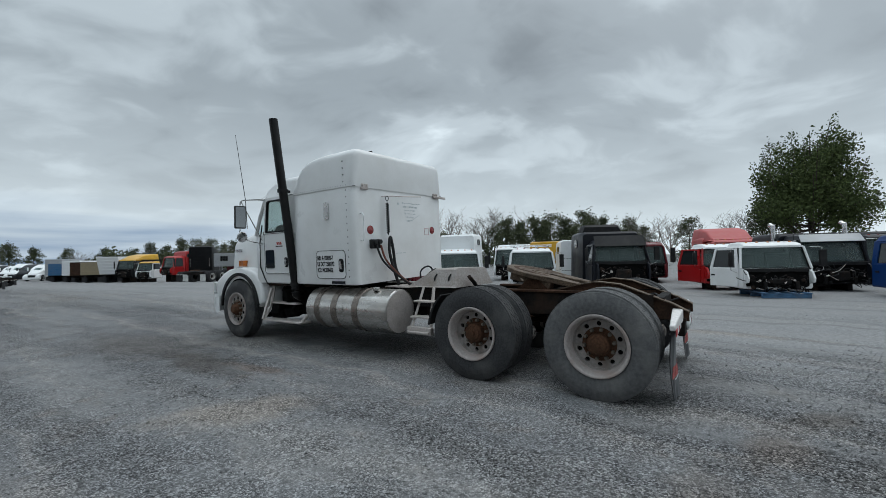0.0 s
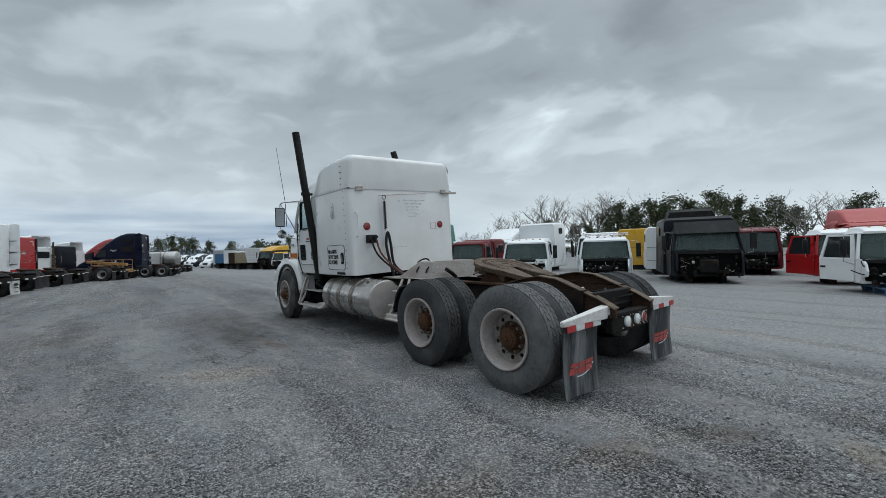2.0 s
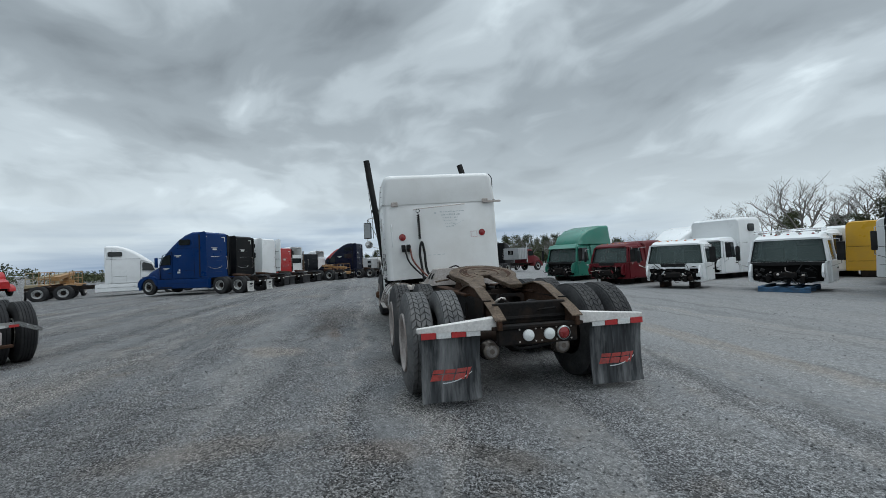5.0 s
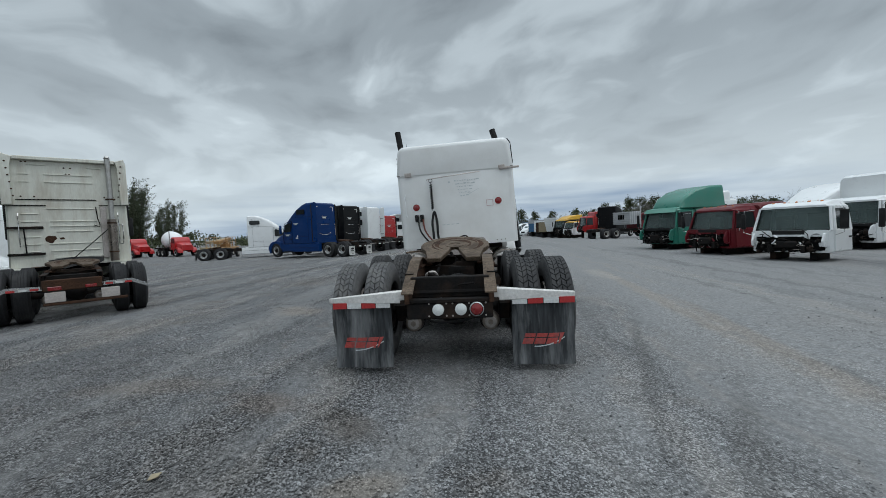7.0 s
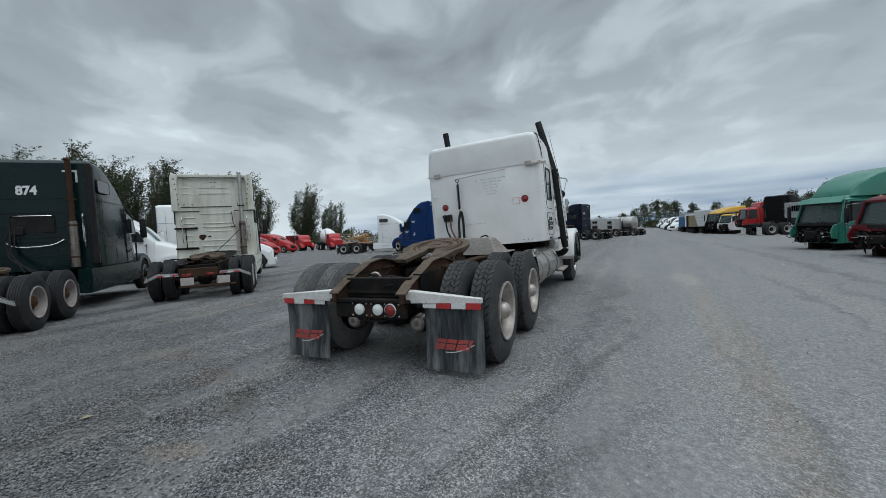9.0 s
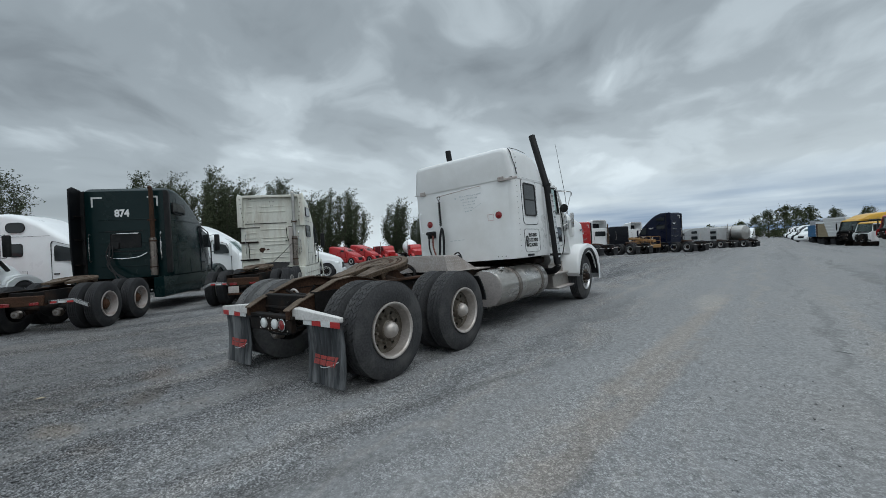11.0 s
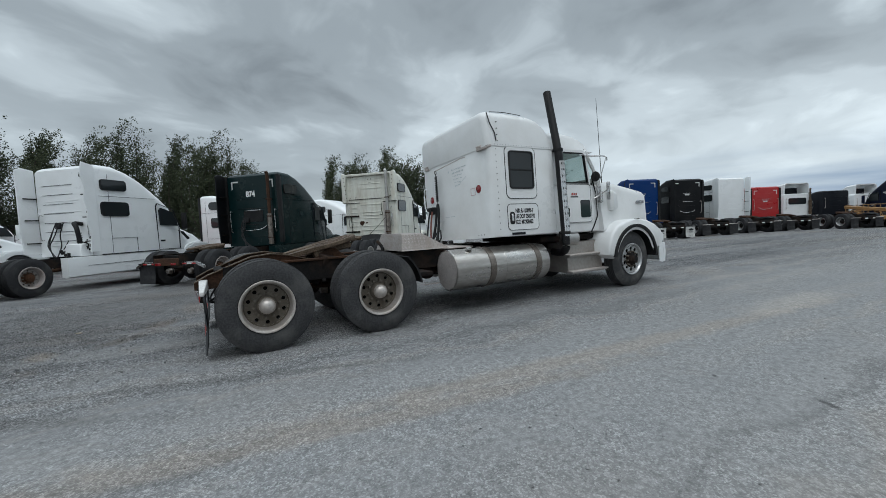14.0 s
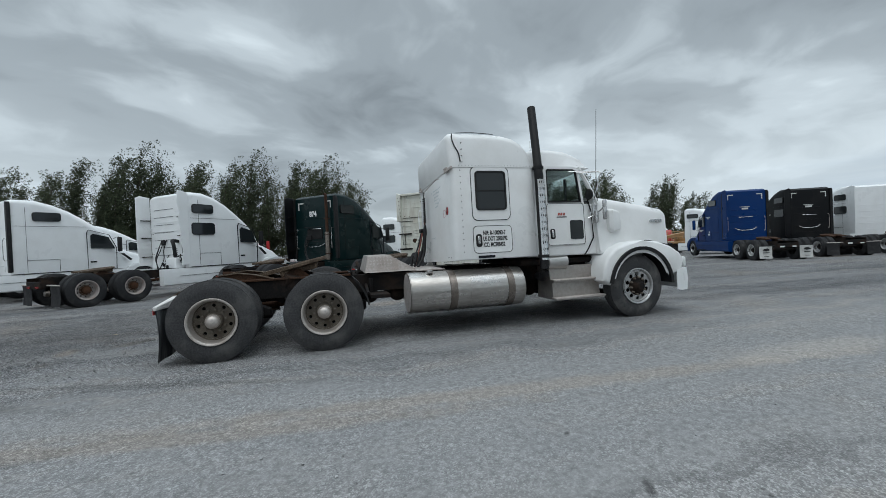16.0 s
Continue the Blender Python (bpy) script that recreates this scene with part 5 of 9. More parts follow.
    prism(bm, [(3.93 + a, 2.15 + b) for a, b in rounded(0.47, 0.57, 0.045, 5)], "x", 1.12, 1.142)
    part("sleeper_window", bm, GLASS, sleeper, "dark tinted sleeper window")
    for s, yc in ((1, 3.925), (-1, 3.83)):
        side = "right" if s > 0 else "left"
        bm = B()
        hoop(bm, [(yc + a, 1.385 + b) for a, b in rounded(0.66, 0.43, 0.07, 5)], [(yc + a, 1.385 + b) for a, b in rounded(0.645, 0.415, 0.065, 5)], "x", s * 1.128, s * 1.137)
        hatch = part("hatch_outline", bm, INK, sleeper)
        bm = B()
        prism(bm, [(yc + a, 1.385 + b) for a, b in rounded(0.645, 0.415, 0.065, 5)], "x", s * 1.12, s * 1.134)
        part("baggage_door", bm, WHITE, sleeper)
        yl = yc - 0.235
        bm = B()
        prism(bm, [(yl + a, 1.37 + b) for a, b in rounded(0.10, 0.20, 0.04, 4)], "x", s * 1.13, s * 1.142)
        latch = part("hatch_latch", bm, BLACK, sleeper, "black paddle latch")
        bm = B()
        box(bm, s * 1.14, s * 1.15, yl - 0.022, yl + 0.022, 1.32, 1.44, 0.008)
        part("latch_paddle", bm, CHROME, latch)
        y0 = yc - 0.165 if s > 0 else yc + 0.305
        for i, words in enumerate(("NIR: R-100093-7", "US DOT 2500192", "ICC: MC908452")):
            lettering(words, 0.092, facing(side, s * 1.1355, y0, 1.455 - 0.092 * i), INK, sleeper, "lettering", 0.60 if s > 0 else 0.57)
        bm = B()
        box(bm, s * 1.13, s * 1.14, yc - 0.26 if s > 0 else yc - 0.30, yc + 0.02 if s > 0 else yc - 0.02, 1.095, 1.135, 0.004)
        box(bm, s * 1.138, s * 1.142, yc - 0.2 if s > 0 else yc - 0.25, yc - 0.04 if s > 0 else yc - 0.07, 1.105, 1.125)
        part("nameplate", bm, GREY_DK, sleeper)
    bm = B()
    prism(bm, [(3.87 + a, 2.2 + b) for a, b in rounded(0.11, 0.27, 0.04, 4)], "x", -1.125, -1.150)
    prism(bm, [(3.87 + a, 2.2 + b) for a, b in rounded(0.06, 0.2, 0.025, 4)], "x", -1.15, -1.156)
    part("side_vent", bm, CHROME, sleeper, "small chrome cabin vent")
    # cab
    bm = B()
    loft(bm, [ring(y, w, w - 0.01, 1.06, 1.93, 0.02, 0.03, 3) for y, w in ((4.74, 1.04), (5.2, 1.045), (5.7, 1.045), (5.95, 1.03), (6.02, 0.98))])
    cab = part("cab_body", bm, WHITE, t, "white conventional cab")
    bm = B()
    loft(bm, [ring(y, wb, wt, z0, z, 0.12, 0.01, 5) for y, wb, wt, z0, z in (
        (4.70, 1.02, 0.92, 2.46, 2.76), (4.9, 1.03, 0.93, 2.48, 2.80), (5.2, 1.03, 0.93, 2.49, 2.80), (5.45, 1.03, 0.93, 2.49, 2.775), (5.62, 1.02, 0.92, 2.48, 2.73), (5.76, 1.0, 0.90, 2.48, 2.67), (5.86, 0.97, 0.87, 2.49, 2.58))])
    part("cab_roof", bm, WHITE, cab)
    for x in (-0.6, -0.3, 0.0, 0.3, 0.6):
        bm = B()
        lathe(bm, [(0.0, 0.04), (0.03, 0.035), (0.05, 0.01)], (x, 5.60, 2.635), "z", 8)
        part("roof_marker", bm, LENS_AMBER, cab)
    bm = B()
    for s in (-1, 1):
        box(bm, s * 0.99, s * 1.045, 4.72, 4.93, 1.92, 2.5, 0.012)
        tube(bm, [(s * 1.01, 5.62, 2.5), (s * 1.03, 5.80, 2.2), (s * 1.03, 5.94, 1.92)], 0.035, 6)
    box(bm, -1.0, 1.0, 4.70, 4.74, 1.9, 2.5)
    part("cab_pillar", bm, WHITE, cab)
    bm = B()
    for s in (-1, 1):
        q = [(s * 0.02, 5.86, 2.50), (s * 0.97, 5.66, 2.50), (s * 0.99, 5.92, 1.95), (s * 0.02, 6.16, 1.95)]
        loft(bm, [q, [(a, b + 0.006, c + 0.004) for a, b, c in q]])
    part("windscreen", bm, GLASS_CLEAR, cab, "two-piece windscreen")
    bm = B()
    box(bm, -0.02, 0.02, 5.99, 6.03, 1.92, 2.5, 0.0, 1, None)
    loft(bm, [[(-0.99, 5.63, 2.50), (0.99, 5.63, 2.50), (0, 5.88, 2.50)], [(-0.99, 5.63, 2.54), (0.99, 5.63, 2.54), (0, 5.88, 2.54)]])
    part("windscreen_post", bm, BLACK, cab)
    for s in (-1, 1):
        side = "right" if s > 0 else "left"
        out = [(4.93, 1.27), (4.96, 1.23), (5.62, 1.23), (5.66, 1.27), (5.66, 1.93), (4.93, 1.93)]
        bm = B()
        prism(bm, out, "x", s * 1.03, s * 1.062, 0.008)
        door = part("door", bm, WHITE, cab, "white cab door")
        bm = B()
        hoop(bm, [(4.93, 1.92), (5.67, 1.92), (5.59, 2.46), (5.5, 2.50), (4.98, 2.50), (4.93, 2.46)], [(4.975, 1.955), (5.615, 1.955), (5.545, 2.43), (5.48, 2.455), (5.0, 2.455), (4.975, 2.43)], "x", s * 1.0, s * 1.055)
        part("window_frame", bm, WHITE, door)
        bm = B()
        hoop(bm, [(4.972, 1.952), (5.618, 1.952), (5.548, 2.433), (5.483, 2.458), (4.997, 2.458), (4.972, 2.433)], [(4.99, 1.975), (5.595, 1.975), (5.53, 2.415), (5.47, 2.44), (5.01, 2.44), (4.99, 2.415)], "x", s * 1.02, s * 1.06)
        part("window_seal", bm, BLACK, door)
        bm = B()
        prism(bm, [(4.98, 1.96), (5.61, 1.96), (5.54, 2.43), (5.48, 2.45), (5.0, 2.45), (4.98, 2.43)], "x", s * 1.025, s * 1.031)
        part("door_window", bm, GLASS_CLEAR, door, "clear door window")
        bm = B()
        prism(bm, [(5.49 + a, 1.49 + b) for a, b in rounded(0.25, 0.32, 0.03, 4)], "x", s * 1.05, s * 1.072)
        peep = part("peep_window", bm, GLASS, door, "small dark lower window")
        bm = B()
        hoop(bm, [(5.295 + a, 1.59 + b) for a, b in rounded(0.71, 0.70, 0.05, 4)], [(5.295 + a, 1.59 + b) for a, b in rounded(0.697, 0.687, 0.045, 4)], "x", s * 1.06, s * 1.066)
        part("door_seam", bm, GREY_DK, door)
        bm = B()
        prism(bm, [(5.03 + a, 1.43 + b) for a, b in rounded(0.09, 0.17, 0.03, 4)], "x", s * 1.055, s * 1.068)
        handle = part("door_handle", bm, BLACK, door)
        bm = B()
        box(bm, s * 1.066, s * 1.082, 5.012, 5.048, 1.37, 1.49, 0.008)
        part("handle_grip", bm, CHROME, door)
        # painted crest: a dark bar under slanted red strokes
        bm = B()
        for k in range(3):
            prism(bm, [(5.14 + 0.05 * k, 1.735), (5.175 + 0.05 * k, 1.735), (5.187 + 0.05 * k, 1.78), (5.152 + 0.05 * k, 1.78)], "x", s * 1.061, s * 1.065)
        emb = part("door_emblem", bm, DECAL_RED, door, "red slanted emblem")
        bm = B()
        box(bm, s * 1.061, s * 1.065, 5.12, 5.31, 1.70, 1.718)
        part("emblem_bar", bm, INK, door)
        # seam from the door's front edge down to the step
        bm = B()
        tube(bm, [(s * 1.045, 5.72, 2.1), (s * 1.05, 5.80, 1.8), (s * 1.05, 5.82, 1.35), (s * 1.05, 5.70, 1.15), (s * 1.05, 5.62, 1.05)], 0.012, 5)
        part("cowl_seam", bm, BLACK, cab)
    bm = B()
    for s in (-1, 1):
        box(bm, s * 0.25, s * 0.75, 4.85, 5.3, 1.4, 1.6, 0.05, 2)
        box(bm, s * 0.25, s * 0.75, 4.80, 4.95, 1.55, 2.3, 0.05, 2)
    box(bm, -0.98, 0.98, 5.6, 5.85, 1.6, 2.0, 0.05, 2)
    tube(bm, [(-0.5 + 0.23 * math.cos(a), 5.38 + 0.06 * math.sin(a), 1.98 + 0.21 * math.sin(a)) for a in np.linspace(0, 2 * math.pi, 20)], 0.015, 6)
    part("cab_interior", bm, BLACK, t)
    # hood and fenders
    bm = B()
    loft(bm, [ring(y, wb, wt, z0, z, rt, 0.05, 6) for y, wb, wt, z0, z, rt in (
        (5.80, 1.0, 0.88, 1.10, 2.10, 0.16), (6.2, 0.95, 0.84, 1.0, 2.06, 0.17), (6.6, 0.92, 0.82, 0.95, 2.00, 0.17), (7.0, 0.88, 0.80, 0.85, 1.935, 0.16),
        (7.34, 0.85, 0.78, 0.78, 1.865, 0.12), (7.42, 0.82, 0.75, 0.75, 1.81, 0.10), (7.45, 0.76, 0.68, 0.76, 1.72, 0.1))])
    hood = part("hood", bm, WHITE, t, "white sloping hood")
    for s in (-1, 1):
        bm = B()
        loft(bm, [ring(y, w, w * 0.9, z0, z1, 0.06, 0.05, 4, s * cx) for y, w, z0, z1, cx in ((6.02, 0.06, 1.5, 1.86, 0.92), (6.08, 0.12, 1.47, 1.87, 0.90), (6.25, 0.11, 1.5, 1.83, 0.86), (6.34, 0.05, 1.56, 1.76, 0.82))])
        part("air_intake", bm, WHITE, hood)
    bm = B()
    for s in (-1, 1):
        m = pose(s * 0.838, 7.12, 1.64, 0, 0, s * 5)
        box(bm, -0.006, 0.006, -0.15, 0.15, -0.03, 0.03, 0.004, 1, m)
    part("hood_badge", bm, CHROME, hood, "narrow chrome hood badge")
    bm = B()
    box(bm, -0.5, 0.5, 7.42, 7.46, 0.85, 1.5, 0.02)
    for k in range(9):
        box(bm, -0.46 + 0.11 * k, -0.44 + 0.11 * k, 7.455, 7.475, 0.88, 1.47)
    part("grille", bm, CHROME, hood)
    for s in (-1, 1):
        bm = B()
        top = [(5.71, 0.66), (5.72, 0.85), (5.80, 1.05), (5.96, 1.19), (6.2, 1.275), (6.5, 1.30), (6.85, 1.27), (7.1, 1.18), (7.28, 1.07), (7.38, 0.95), (7.38, 0.85), (7.24, 0.78)]
        arch = [(6.46 + 0.60 * math.cos(radians(a)), 0.53 + 0.62 * math.sin(radians(a))) for a in range(8, 181, 12)]
        prism(bm, top + arch, "x", s * 0.62, s * 1.19)
        es = [e for e in bm.edges if all(abs(v.co.x) > 1.1 for v in e.verts)]
        bmesh.ops.bevel(bm, geom=es, offset=0.055, segments=3, profile=0.5, affect="EDGES")
        part("fender", bm, WHITE, t, "white front fender")
        bm = B()
        arc = [radians(a) for a in range(2, 182, 9)]
        hoop_o = [(6.46 + 0.65 * math.cos(a), 0.53 + 0.67 * math.sin(a)) for a in arc]
        hoop_i = [(6.46 + 0.595 * math.cos(a), 0.53 + 0.615 * math.sin(a)) for a in arc]
        loft(bm, [[(s * 0.56, *i), (s * 1.225, *i), (s * 1.225, *o), (s * 1.19, *o)] for i, o in zip(hoop_i, hoop_o)])
        part("fender_lip", bm, BLACK, t, "black rubber fender lip")
        bm = B()
        box(bm, s * 0.86, s * 0.935, 6.78, 6.92, 1.33, 1.42, 0.015, 2)
        part("side_marker", bm, LENS_AMBER, t, "amber side marker") if s < 0 else bm.free()
        bm = B()
        prism(bm, [(6.72, 1.29), (7.12, 1.2), (7.3, 1.08), (7.3, 1.095), (7.12, 1.215), (6.72, 1.303)], "x", s * 0.98, s * 1.08)
        part("fender_trim", bm, BLACK, t)
        bm = B()
        box(bm, s * 0.78, s * 1.14, 7.40, 7.47, 0.80, 0.98, 0.03, 2)
        part("headlamp", bm, LENS_WHITE, t)
        bm = B()
        box(bm, s * 1.15, s * 1.2, 7.2, 7.36, 0.56, 0.70, 0.01)
        part("tow_pocket", bm, LENS_WHITE, t)
    bm = B()
    loft(bm, [[(x, y + 0.0, 0.40), (x, y - 0.1, 0.42), (x, y - 0.1, 0.76), (x, y, 0.78), (x, y + 0.02, 0.6)] for x, y in ((-1.21, 7.28), (-1.17, 7.44), (-1.0, 7.54), (-0.5, 7.58), (0.5, 7.58), (1.0, 7.54), (1.17, 7.44), (1.21, 7.28))])
    part("front_bumper", bm, WHITE_B, t, "white wrap-around front bumper")
    for ob in t.children:
        if ob.name.split(".")[0] in ("hood", "fender", "fender_lip", "fender_trim", "headlamp", "tow_pocket", "front_bumper", "side_marker"):
            ob.matrix_local = pose(0.14, 0.07, 0.0)
    # the cab's upper half stands tall, and cab and sleeper lean to the driver's side on slack springs
    for ob in list(cab.children) + [q for c in cab.children for q in c.children]:
        if ob.name.split(".")[0] in ("cab_roof", "roof_marker", "cab_pillar", "windscreen", "windscreen_post", "window_frame", "window_seal", "door_window"):
            for v in ob.data.vertices:
                v.co.z += (v.co.z - 1.955) * 0.12 if v.co.z > 1.955 else 0.0
    slack = pose(0, 0, 1.08, 0, -2.4, 0) @ pose(0, 0, -1.08)
    for ob in t.children:
        if ob.name.split(".")[0] in ("sleeper_body", "sleeper_roof", "hose_hanger", "cab_body", "cab_interior"):
            ob.matrix_local = slack
    # engine bulk in near-black: the bay's shade is in its colour
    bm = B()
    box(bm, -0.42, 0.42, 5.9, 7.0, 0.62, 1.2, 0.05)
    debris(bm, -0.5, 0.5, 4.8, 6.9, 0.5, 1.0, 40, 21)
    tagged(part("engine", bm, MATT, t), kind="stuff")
    bm = B()
    box(bm, -0.9, 0.9, 4.5, 5.9, 0.96, 1.06, 0.02)
    part("cab_floor", bm, FRAME, t)
    # what fills the chassis: gearbox, sump, air tanks, drums and suspension cradles; guessed bulk, added to block light
    # beneath
    bm = B()
    lathe(bm, [(-0.75, 0.08), (-0.7, 0.17), (-0.1, 0.2), (0.0, 0.27), (0.3, 0.34), (0.36, 0.34)], (0.0, 4.75, 0.68), "y", 14)
    part("gearbox", bm, FRAME, t)
    bm = B()
    prism(bm, [(5.1, 0.78), (5.1, 0.5), (5.25, 0.36), (5.75, 0.36), (5.9, 0.52), (6.9, 0.55), (6.9, 0.78)], "x", -0.26, 0.26, 0.03)
    part("oil_sump", bm, FRAME, t)
    for y, z in ((2.05, 0.62), (2.5, 0.62), (3.0, 0.60)):
        bm = B()
        lathe(bm, [(-0.40, 0.03), (-0.38, 0.10), (-0.34, 0.135), (0.34, 0.135), (0.38, 0.10), (0.40, 0.03)], (0.0, y, z), "x", 14)
        part("air_tank", bm, FRAME, t)
    for y in (-0.04, 1.34):
        for s in (-1, 1):
            bm = B()
            lathe(bm, [(-0.13, 0.12), (-0.12, 0.205), (0.10, 0.21), (0.11, 0.15)], (s * 0.80, y, 0.515), "x", 18)
            part("brake_drum", bm, FRAME, t)
            bm = B()
            prism(bm, [(y - 0.26, 0.60), (y - 0.2, 0.42), (y + 0.2, 0.38), (y + 0.62, 0.46), (y + 0.62, 0.56), (y + 0.3, 0.70), (y - 0.15, 0.70)], "x", s * 0.50, s * 0.62, 0.015)
            part("suspension_cradle", bm, FRAME, t)
        bm = B()
        for dx in (-0.22, 0.22):
            tube(bm, [(dx, y + 0.12, 0.62), (dx * 0.6, y + 0.60, 0.72)], 0.03, 8)
        tube(bm, bent([(-0.3, y - 0.2, 0.72), (-0.1, y - 0.3, 0.66), (0.15, y - 0.28, 0.7), (0.32, y - 0.18, 0.82)], 4), 0.016, 6)
        part("torque_rod", bm, FRAME, t)
    # steps: a closed tread-plate box on one side, bare plates on the other
    bm = B()
    prism(bm, [(1.17, 0.38), (1.17, 0.41), (1.06, 0.42), (1.04, 0.66), (1.10, 0.67), (1.10, 0.70), (0.98, 0.70), (0.96, 0.93), (0.55, 0.93), (0.55, 0.38)], "y", 4.98, 5.88, 0.004)
    step = part("cab_step", bm, STEP, t, "dull aluminium step box")
    bm = B()
    box(bm, 1.04, 1.18, 4.96, 5.92, 0.395, 0.425, 0.006)
    box(bm, 0.97, 1.11, 4.98, 5.90, 0.69, 0.715, 0.006)
    part("step_tread", bm, ALU_DULL, step)
    bm = B()
    lathe(bm, [(4.95, 0.0), (4.955, 0.12), (5.3, 0.14), (5.35, 0.0)], (0.92, 0, 1.0), "y", 14, cap=False)
    part("muffler_elbow", bm, ALU, t)
    bm = B()
    box(bm, -1.16, -0.93, 4.58, 5.60, 0.375, 0.405, 0.006)
    tube(bm, [(-1.14, 5.60, 0.39), (-0.98, 5.62, 0.62), (-0.92, 5.62, 0.95)], 0.025, 6)
    tube(bm, [(-1.1, 4.62, 0.39), (-0.6, 4.62, 0.8)], 0.025, 6)
    box(bm, -1.02, -0.8, 4.85, 5.6, 0.66, 0.685, 0.006)
    prism(bm, [(-1.17, 0.40), (-1.15, 0.40), (-0.95, 0.93), (-1.0, 0.93)], "y", 5.58, 5.63)
    part("cab_step", bm, ALU_DULL, t, "bare aluminium step plate")
    # near-black too: the shade behind the steps is in the colour
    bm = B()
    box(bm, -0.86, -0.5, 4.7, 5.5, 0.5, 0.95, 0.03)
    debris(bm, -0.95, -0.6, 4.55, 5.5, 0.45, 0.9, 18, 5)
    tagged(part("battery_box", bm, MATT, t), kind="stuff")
    # exhaust stacks, both knocked over towards the driver's side
    for s, top in ((-1, (-1.41, 4.86, 3.71)), (1, (0.78, 4.87, 3.64))):
        foot = Vector((1.27, 4.72, 0.98)) if s > 0 else Vector((-1.02, 4.86, 0.98))
        top = Vector(top)
        knee = Vector((1.12, 4.77, 2.45)) if s > 0 else foot.lerp(top, 0.14)
        bm = B()
        tube(bm, [knee, top], 0.068, 20)
        d = (top - knee).normalized()
        stack = part("exhaust_pipe", bm, STACK_BLACK, t, "tall matt black exhaust pipe")
        bm = B()
        tube(bm, [top - d * 0.02, top + d * 0.003], 0.058, 16)
        part("pipe_mouth", bm, MATT, stack)
        bm = B()
        tube(bm, [foot, knee + d * 0.03], 0.07, 20)
        tube(bm, bent([foot, foot - Vector((0, 0, 0.12)), foot + Vector((-s * 0.15, 0.05, -0.2)), foot + Vector((-s * 0.4, 0.1, -0.2))], 4), 0.066, 14)
        low = part("exhaust_riser", bm, STACK_BLACK, t)
        if s > 0:
            # a chromed half-round guard over the outer face
            bm = B()
            a, b = foot.lerp(knee, 0.06), foot.lerp(knee, 0.94)
            arc = [radians(28 + k) for k in range(-75, 76, 15)]
            loft(bm, [[(p.x + r * math.cos(q), p.y + r * math.sin(q), p.z) for r, qs in ((0.084, arc), (0.079, arc[::-1])) for q in qs] for p in (a, a.lerp(b, 0.5), b)])
            part("exhaust_guard", bm, CHROME, low, "chromed half-round exhaust guard")
            bm = B()
            for i in range(12):
                for k in range(4):
                    q, p = radians(-25 + 22 * k), a.lerp(b, (i + 0.5) / 12)
                    bm.faces.new([bm.verts.new((p.x + 0.0848 * math.cos(q + 0.07 * math.cos(u)), p.y + 0.0848 * math.sin(q + 0.07 * math.cos(u)), p.z + 0.03 * math.sin(u))) for u in np.linspace(0, 2 * math.pi, 8, endpoint=False)])
            tagged(part("guard_slot", bm, MATT, low), kind="stuff")
        for k, z in enumerate((1.15, 2.56)):
            bm = B()
            c = foot.lerp(knee, 0.1) if k == 0 else knee.lerp(top, (z - knee.z) / (top.z - knee.z))
            lathe(bm, [(-0.025, 0.088), (0.025, 0.088)], c, "z", 16, cap=False)
            box(bm, c.x - (0.12 if s > 0 else -0.0), c.x + (0.0 if s > 0 else 0.12), c.y - 0.03, c.y + 0.03, c.z - 0.02, c.z + 0.02)
            part("stack_clamp", bm, BLACK, stack)
    # mirrors and aerials
    for s in (-1, 1):
        bm = B()
        o = 1.40 if s < 0 else 1.23
        tube(bm, bent([(s * 1.0, 5.55, 2.5), (s * (o - 0.18), 5.72, 2.5), (s * (o - 0.02), 5.86, 2.48), (s * o, 5.88, 2.40)], 3), 0.011, 6)
        tube(bm, bent([(s * 1.05, 5.72, 1.72), (s * (o - 0.12), 5.82, 1.78), (s * o, 5.88, 1.88), (s * o, 5.88, 1.98)], 3), 0.011, 6)
        tube(bm, [(s * (o - 0.01), 5.87, 2.47), (s * 1.06, 5.76, 1.78)], 0.009, 5)
        tube(bm, [(s * 1.0, 5.4, 2.52), (s * (o - 0.02), 5.86, 2.49)], 0.008, 5)
        arm = part("mirror_arm", bm, CHROME, t)
        if s < 0:
            bm = B()
            box(bm, -0.095, 0.095, -0.03, 0.03, -0.20, 0.20, 0.022, 2, pose(s * 1.40, 5.88, 2.19, 0, 0, s * 14))
            mir = part("mirror", bm, BLACK, t, "tall west-coast mirror")
            bm = B()
            box(bm, -0.08, 0.08, -0.036, -0.029, -0.18, 0.18, 0, 1, pose(s * 1.40, 5.88, 2.19, 0, 0, s * 14))
            part("mirror_glass", bm, MIRROR, mir)
        else:
            bm = B()
            box(bm, -0.035, 0.035, -0.03, 0.03, -0.17, 0.17, 0.02, 2, pose(1.19, 5.95, 1.85, 0, 0, 40))
            part("mirror", bm, CHROME, t, "narrow folded mirror")
        bm = B()
        lathe(bm, [(0.03, 0.02), (0.02, 0.085), (-0.01, 0.095), (-0.02, 0.085), (-0.03, 0.0)], (s * 1.38 if s < 0 else 1.10, 5.86 if s < 0 else 5.72, 1.84 if s < 0 else 2.12), "y", 16, cap=False)
        part("convex_mirror", bm, CHROME if s < 0 else BLACK, t, "round convex spot mirror")
        bm = B()
        if s > 0:
            tube(bm, [(1.12, 5.86, 2.0), (1.06, 5.90, 2.5), (0.80, 6.15, 3.68)], 0.008, 5, 0.004)
        else:
            tube(bm, [(-1.26, 5.90, 2.0), (-1.27, 5.93, 2.5), (-1.40, 6.01, 3.67)], 0.008, 5, 0.004)
        part("aerial", bm, BLACK, t, "thin whip aerial")
    bm = B()
